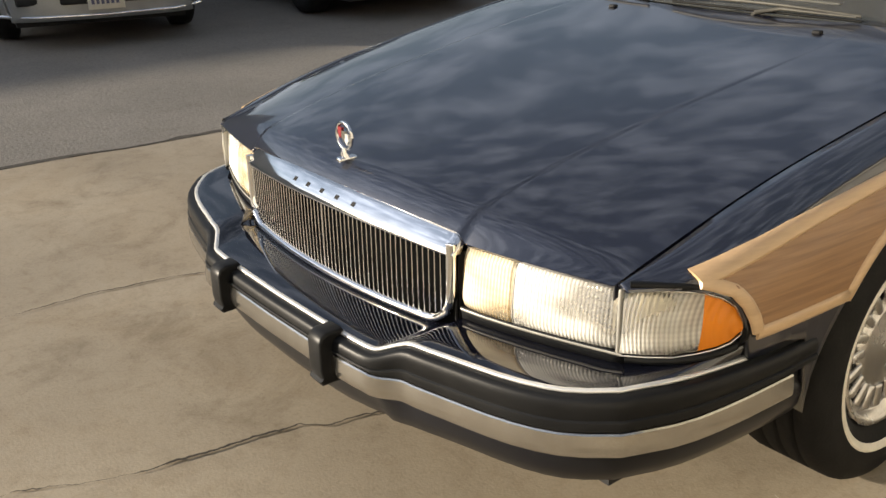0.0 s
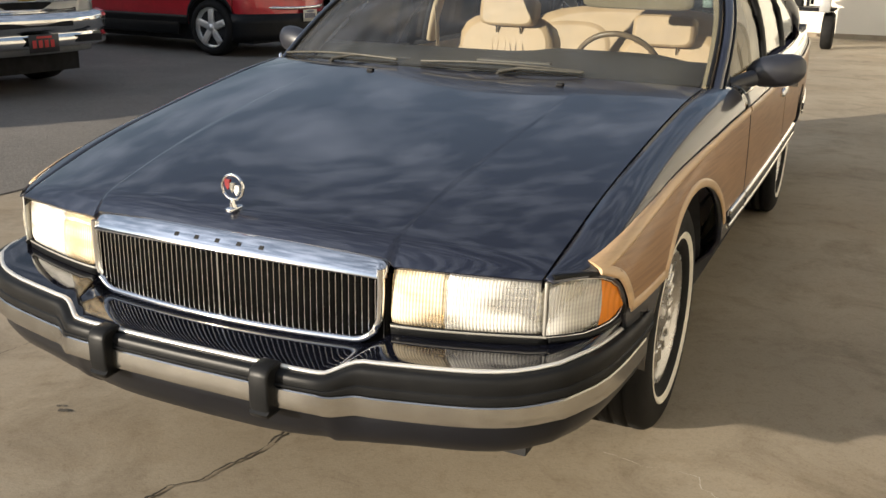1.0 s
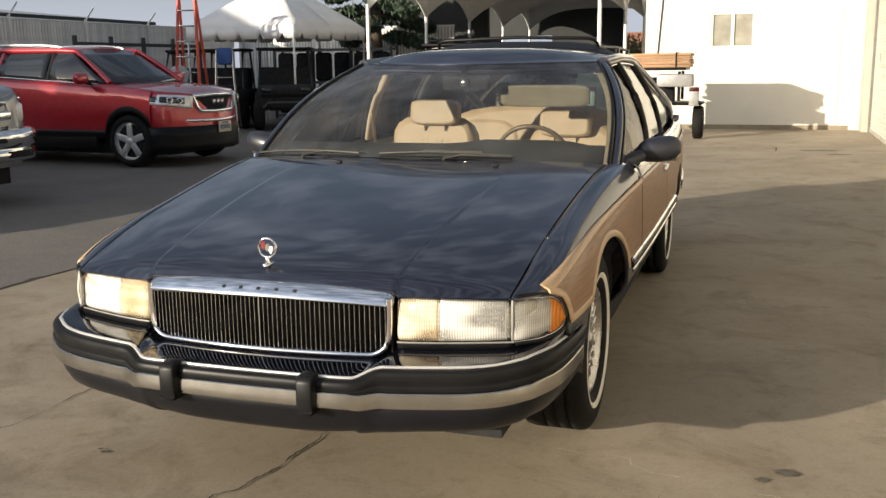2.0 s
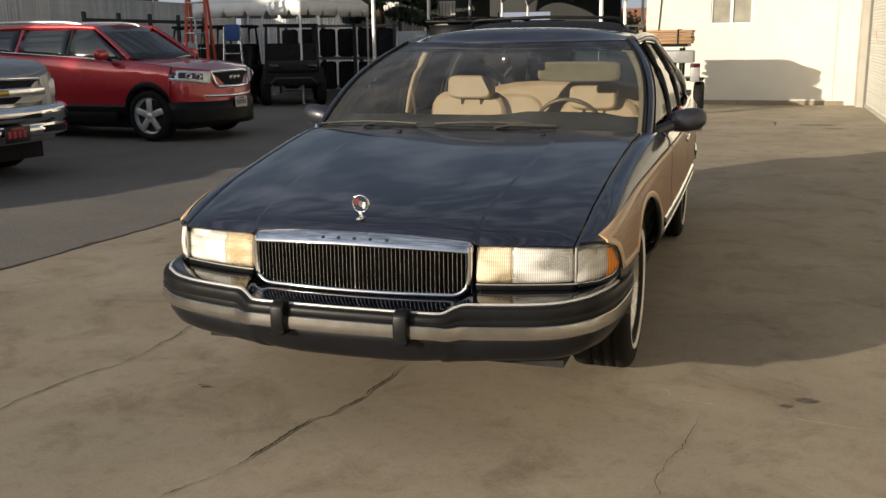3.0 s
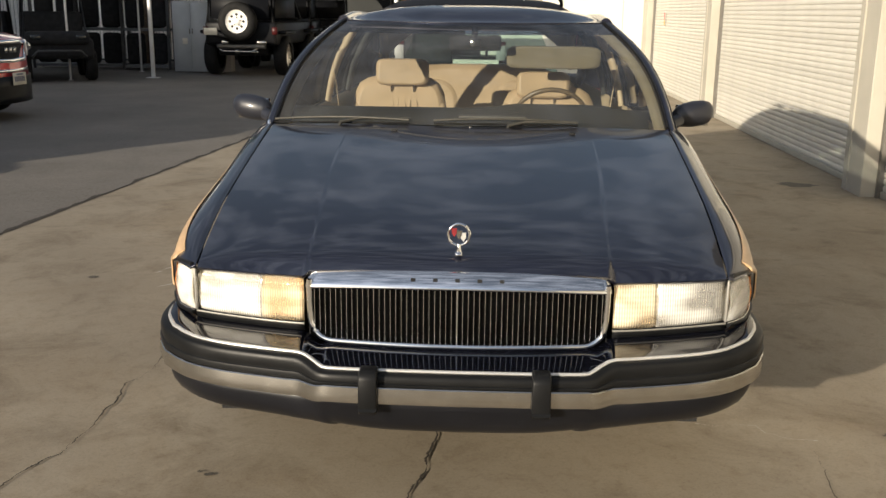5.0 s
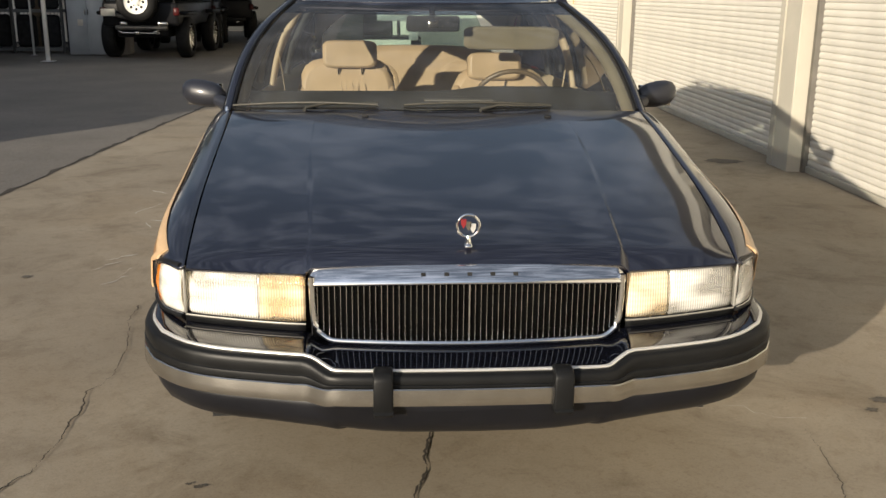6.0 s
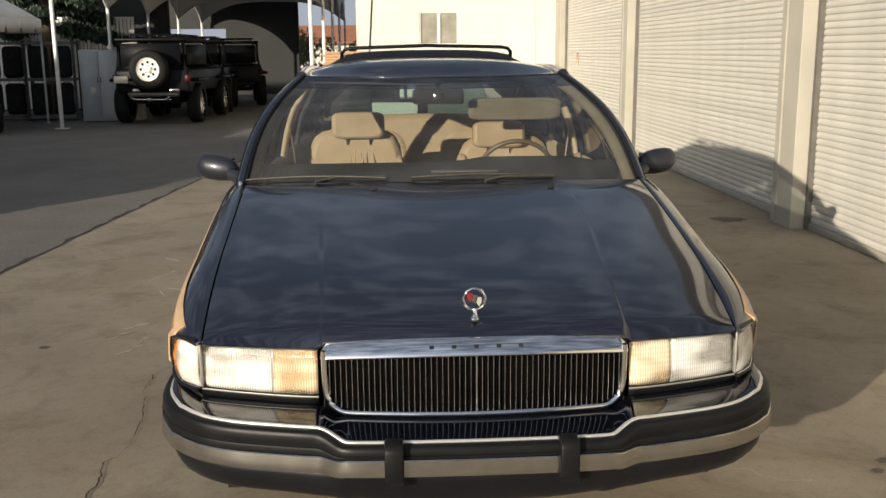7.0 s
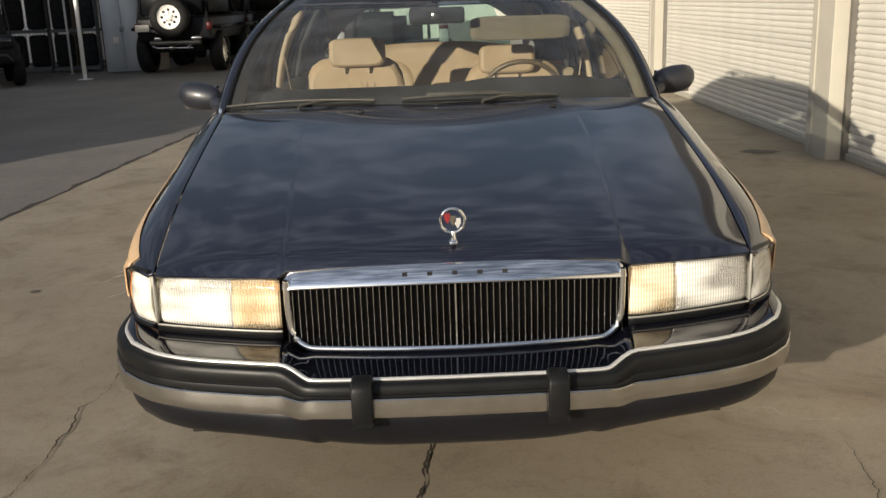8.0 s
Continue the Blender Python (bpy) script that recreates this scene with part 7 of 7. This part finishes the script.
def leaf_cloud(count, seed, spots, size):
    """Many small bent leaf blades scattered in overlapping clumps."""
    r = random.Random(seed)
    b = Build()
    for _ in range(count):
        cx, cy, cz, rad, flat = r.choice(spots)
        p = Vector((r.gauss(0, 1), r.gauss(0, 1), r.gauss(0, 1))).normalized() * rad * r.random() ** 0.45
        p = Vector((cx + p.x, cy + p.y, cz + p.z * flat))
        q = Euler((r.uniform(0, 6.3), r.uniform(0, 6.3), r.uniform(0, 6.3))).to_matrix()
        s = size * r.uniform(0.5, 1.3)
        k = len(b.v)
        b.v.extend(tuple(p + q @ Vector(c)) for c in ((-s, 0, 0), (0, -s * 0.35, s * 0.12), (s, 0, 0), (0, s * 0.35, s * 0.12)))
        b.f.append((k, k + 1, k + 2, k + 3))
    return b


# dark conifer behind the canopy
tree = thing("conifer_tree", "dark shaded conifer with drooping ragged boughs", "tree", (-9.0, 23.2, 0))
part("trunk", Build().tube([(0, 0, 0), (0.05, 0.02, 1.5), (-0.03, 0, 3.2), (0.02, 0, 5.5), (0, 0, 7.2)], [0.2, 0.17, 0.13, 0.08, 0.02], 10), BARK, tree)
r = random.Random(3)
spots = []
for k in range(26):
    z = 2.0 + 5.0 * k / 26
    reach = 1.9 * (1 - k / 30)
    a = k * 2.4
    tip = (reach * math.cos(a), reach * math.sin(a), z - 0.25)
    part("limb", Build().tube([(0, 0, z + 0.2), (tip[0] * 0.55, tip[1] * 0.55, z + 0.15), tip], [0.05, 0.03, 0.01], 6), BARK, tree)
    for s in (0.35, 0.6, 0.8, 1.0):
        spots.append((tip[0] * s, tip[1] * s, z + 0.15 - 0.3 * s * s, 0.42 * (1.15 - 0.4 * s), 0.45))
part("crown", leaf_cloud(34000, 4, spots, 0.12), LEAF, tree, "ragged dark green boughs")
for x, y, s, seed in ((-3.6, 41, 1.2, 8), (-1.6, 40.5, 0.9, 9), (-5.6, 42, 1.4, 10)):
    sh = thing("shrub", "sunlit olive-green shrub by the house", "shrub", (x, y, 0))
    part("stem", Build().tube([(0, 0, 0), (0.05, 0, 0.5 * s), (0.1, 0.1, 1.2 * s)], [0.06, 0.04, 0.01], 6), BARK, sh)
    part("crown", leaf_cloud(1500, seed, [(r.uniform(-0.8, 0.8) * s, r.uniform(-0.5, 0.5) * s, r.uniform(0.5, 1.9) * s, 0.5 * s, 0.9) for _ in range(9)], 0.12), LEAF_LIGHT, sh)

# grey cabinet
cab = thing("storage_cabinet", "tall light grey metal cabinet standing in shade", "cabinet", (-6.87, 20.2, 0), 4)
part("body", Build().rounded((0.86, 0.55, 1.62), (0, 0.28, 0.82), 0.012, 2), GREY_METAL, cab)
for s in (-1, 1):
    dr = part("door", Build().rounded((0.415, 0.02, 1.52), (s * 0.212, -0.006, 0.83), 0.006, 1), GREY_METAL, cab)
    part("handle", Build().rounded((0.02, 0.03, 0.12), (s * 0.03, -0.028, 0.95), 0.005, 1), SATIN, dr)
part("sticker", Build().rounded((0.12, 0.004, 0.14), (-0.15, -0.018, 0.72), 0.001, 1), PLATE, cab)
side_box = thing("utility_box", "grey side box next to the tall cabinet", "box", (-6.22, 20.7, 0), 4)
part("body", Build().rounded((0.36, 0.5, 1.8), (0, 0, 0.9), 0.02, 2), GREY_WALL, side_box)

RACK_STEEL = material("dull_rack_steel", (0.14, 0.145, 0.15), 0.6, 0.2, 0.15, 6)


# grey racks with dark rounded covers
def rack_bay(x, y, w, seed):
    rk = thing("equipment_rack", "grey steel rack with rounded black panels, in shade", "rack", (x, y, 0), 6, group="equipment racks")
    for sx in (-1, 1):
        for dy in (0, 0.6):
            part("upright", Build().box(sx * w / 2 - 0.03, sx * w / 2 + 0.03, dy - 0.03, dy + 0.03, 0, 1.86), FENCE_POST, rk, smooth=False)
    for z in (0.08, 0.95, 1.80):
        part("shelf", Build().box(-w / 2 + 0.03, w / 2 - 0.03, -0.02, 0.62, z - 0.03, z + 0.03), RACK_STEEL, rk, smooth=False)
    for i in range(2):
        for z, h in ((0.50, 0.74), (1.36, 0.74)):
            part("panel", Build().rounded((w / 2 - 0.1, 0.18, h), ((i - 0.5) * (w / 2 - 0.03), 0.12, z), 0.12, 4), MATT_BLACK, rk, "rounded black panel")
    return rk


for i in range(3):
    rack_bay(-8.2 - i * 1.16, 20.85 + 0.1 * i, 1.1, i)

# red stepladder and blue bin by the fence
lad = thing("stepladder", "orange-red fibreglass stepladder standing open", "ladder", (-10.2, 15.6, 0), 20)
for sx in (-1, 1):
    part("rail", Build().tube([(sx * 0.28, -0.5, 0), (sx * 0.17, 0, 2.9)], 0.035, 6), RED_STEEL, lad)
    part("rear_leg", Build().tube([(sx * 0.28, 0.7, 0), (sx * 0.17, 0.06, 2.9)], 0.028, 6), RED_STEEL, lad)
for k in range(8):
    t = (k + 1) / 9
    part("step", Build().rounded((0.54 - 0.2 * t, 0.08, 0.03), (0, -0.5 + 0.5 * t, 2.9 * t), 0.006, 1), SATIN, lad)
part("top_cap", Build().rounded((0.42, 0.2, 0.06), (0, 0.03, 2.92), 0.015, 1), RED_STEEL, lad)
lad2 = thing("step_stool", "aluminium step stool with a blue top tray", "ladder", (-9.75, 16.25, 0), 25)
for sx in (-1, 1):
    part("rail", Build().tube([(sx * 0.24, -0.35, 0), (sx * 0.17, 0, 1.75)], 0.025, 6), SATIN, lad2)
    part("rear_leg", Build().tube([(sx * 0.24, 0.5, 0), (sx * 0.17, 0.05, 1.75)], 0.02, 6), SATIN, lad2)
for k in range(5):
    t = (k + 1) / 6
    part("step", Build().rounded((0.46 - 0.12 * t, 0.07, 0.025), (0, -0.35 + 0.35 * t, 1.75 * t), 0.006, 1), SATIN, lad2)
part("tray", Build().rounded((0.30, 0.25, 0.36), (0, 0.02, 1.62), 0.03, 2), BLUE_PLASTIC, lad2, "blue plastic tray")


# buggies under the canopy
def buggy(at, turn):
    g = thing("utility_buggy", "dark open utility buggy parked in deep shade", "vehicle", at, turn, group="utility buggies")
    part("body", Build().rounded((1.35, 2.4, 0.42), (0, 0, 0.66), 0.10, 3), MATT_BLACK, g)
    part("hood", Build().rounded((1.2, 0.7, 0.26), (0, -0.95, 0.86), 0.10, 3), MATT_BLACK, g)
    part("seat", Build().rounded((1.2, 0.5, 0.62), (0, 0.35, 1.06), 0.08, 3), MATT_BLACK, g)
    for sx in (-1, 1):
        part("roll_bar", Build().tube([(sx * 0.6, -0.6, 0.85), (sx * 0.55, -0.25, 1.72), (sx * 0.55, 0.6, 1.76), (sx * 0.6, 0.75, 0.8)], 0.028, 8), FENCE_POST, g)
        part("headlamp", Build().rounded((0.2, 0.05, 0.1), (sx * 0.42, -1.29, 0.88), 0.02, 2), CAR_GLASS, g)
        for y in (-0.8, 0.8):
            m = pose(sx * 0.62, y, 0.31, 0, 0, 90)
            part("wheel", Build().turned([(0.02, 0.05), (0.15, 0.05), (0.17, 0.11), (0.27, 0.11), (0.31, 0.07), (0.31, -0.07), (0.27, -0.11), (0.17, -0.11), (0.02, -0.05)], "y", 20, m), RUBBER, g)
    part("roof", Build().rounded((1.25, 1.0, 0.06), (0, 0.2, 1.78), 0.03, 2), MATT_BLACK, g)
    part("bumper", Build().tube([(-0.5, -1.3, 0.5), (-0.4, -1.42, 0.62), (0.4, -1.42, 0.62), (0.5, -1.3, 0.5)], 0.025, 6), FENCE_POST, g)


buggy((-9.0, 17.6, 0), 28)
buggy((-10.7, 17.7, 0), 18)
buggy((-11.9, 18.4, 0), 12)
# stacked rolls by the ladder
for k, (x, y) in enumerate(((-10.95, 15.5), (-10.6, 15.75))):
    roll = thing("wrapped_roll", "grey plastic-wrapped roll on a stand", "roll", (x, y, 0), 30, group="wrapped rolls")
    part("drum", Build().turned([(0.02, -0.24), (0.20, -0.23), (0.22, -0.18), (0.22, 0.18), (0.20, 0.23), (0.02, 0.24)], "y", 20, pose(0, 0, 1.22)), GREY_METAL, roll)
    part("stand", Build().box(-0.18, 0.18, -0.2, 0.2, 0, 1.01), FENCE_POST, roll, smooth=False)
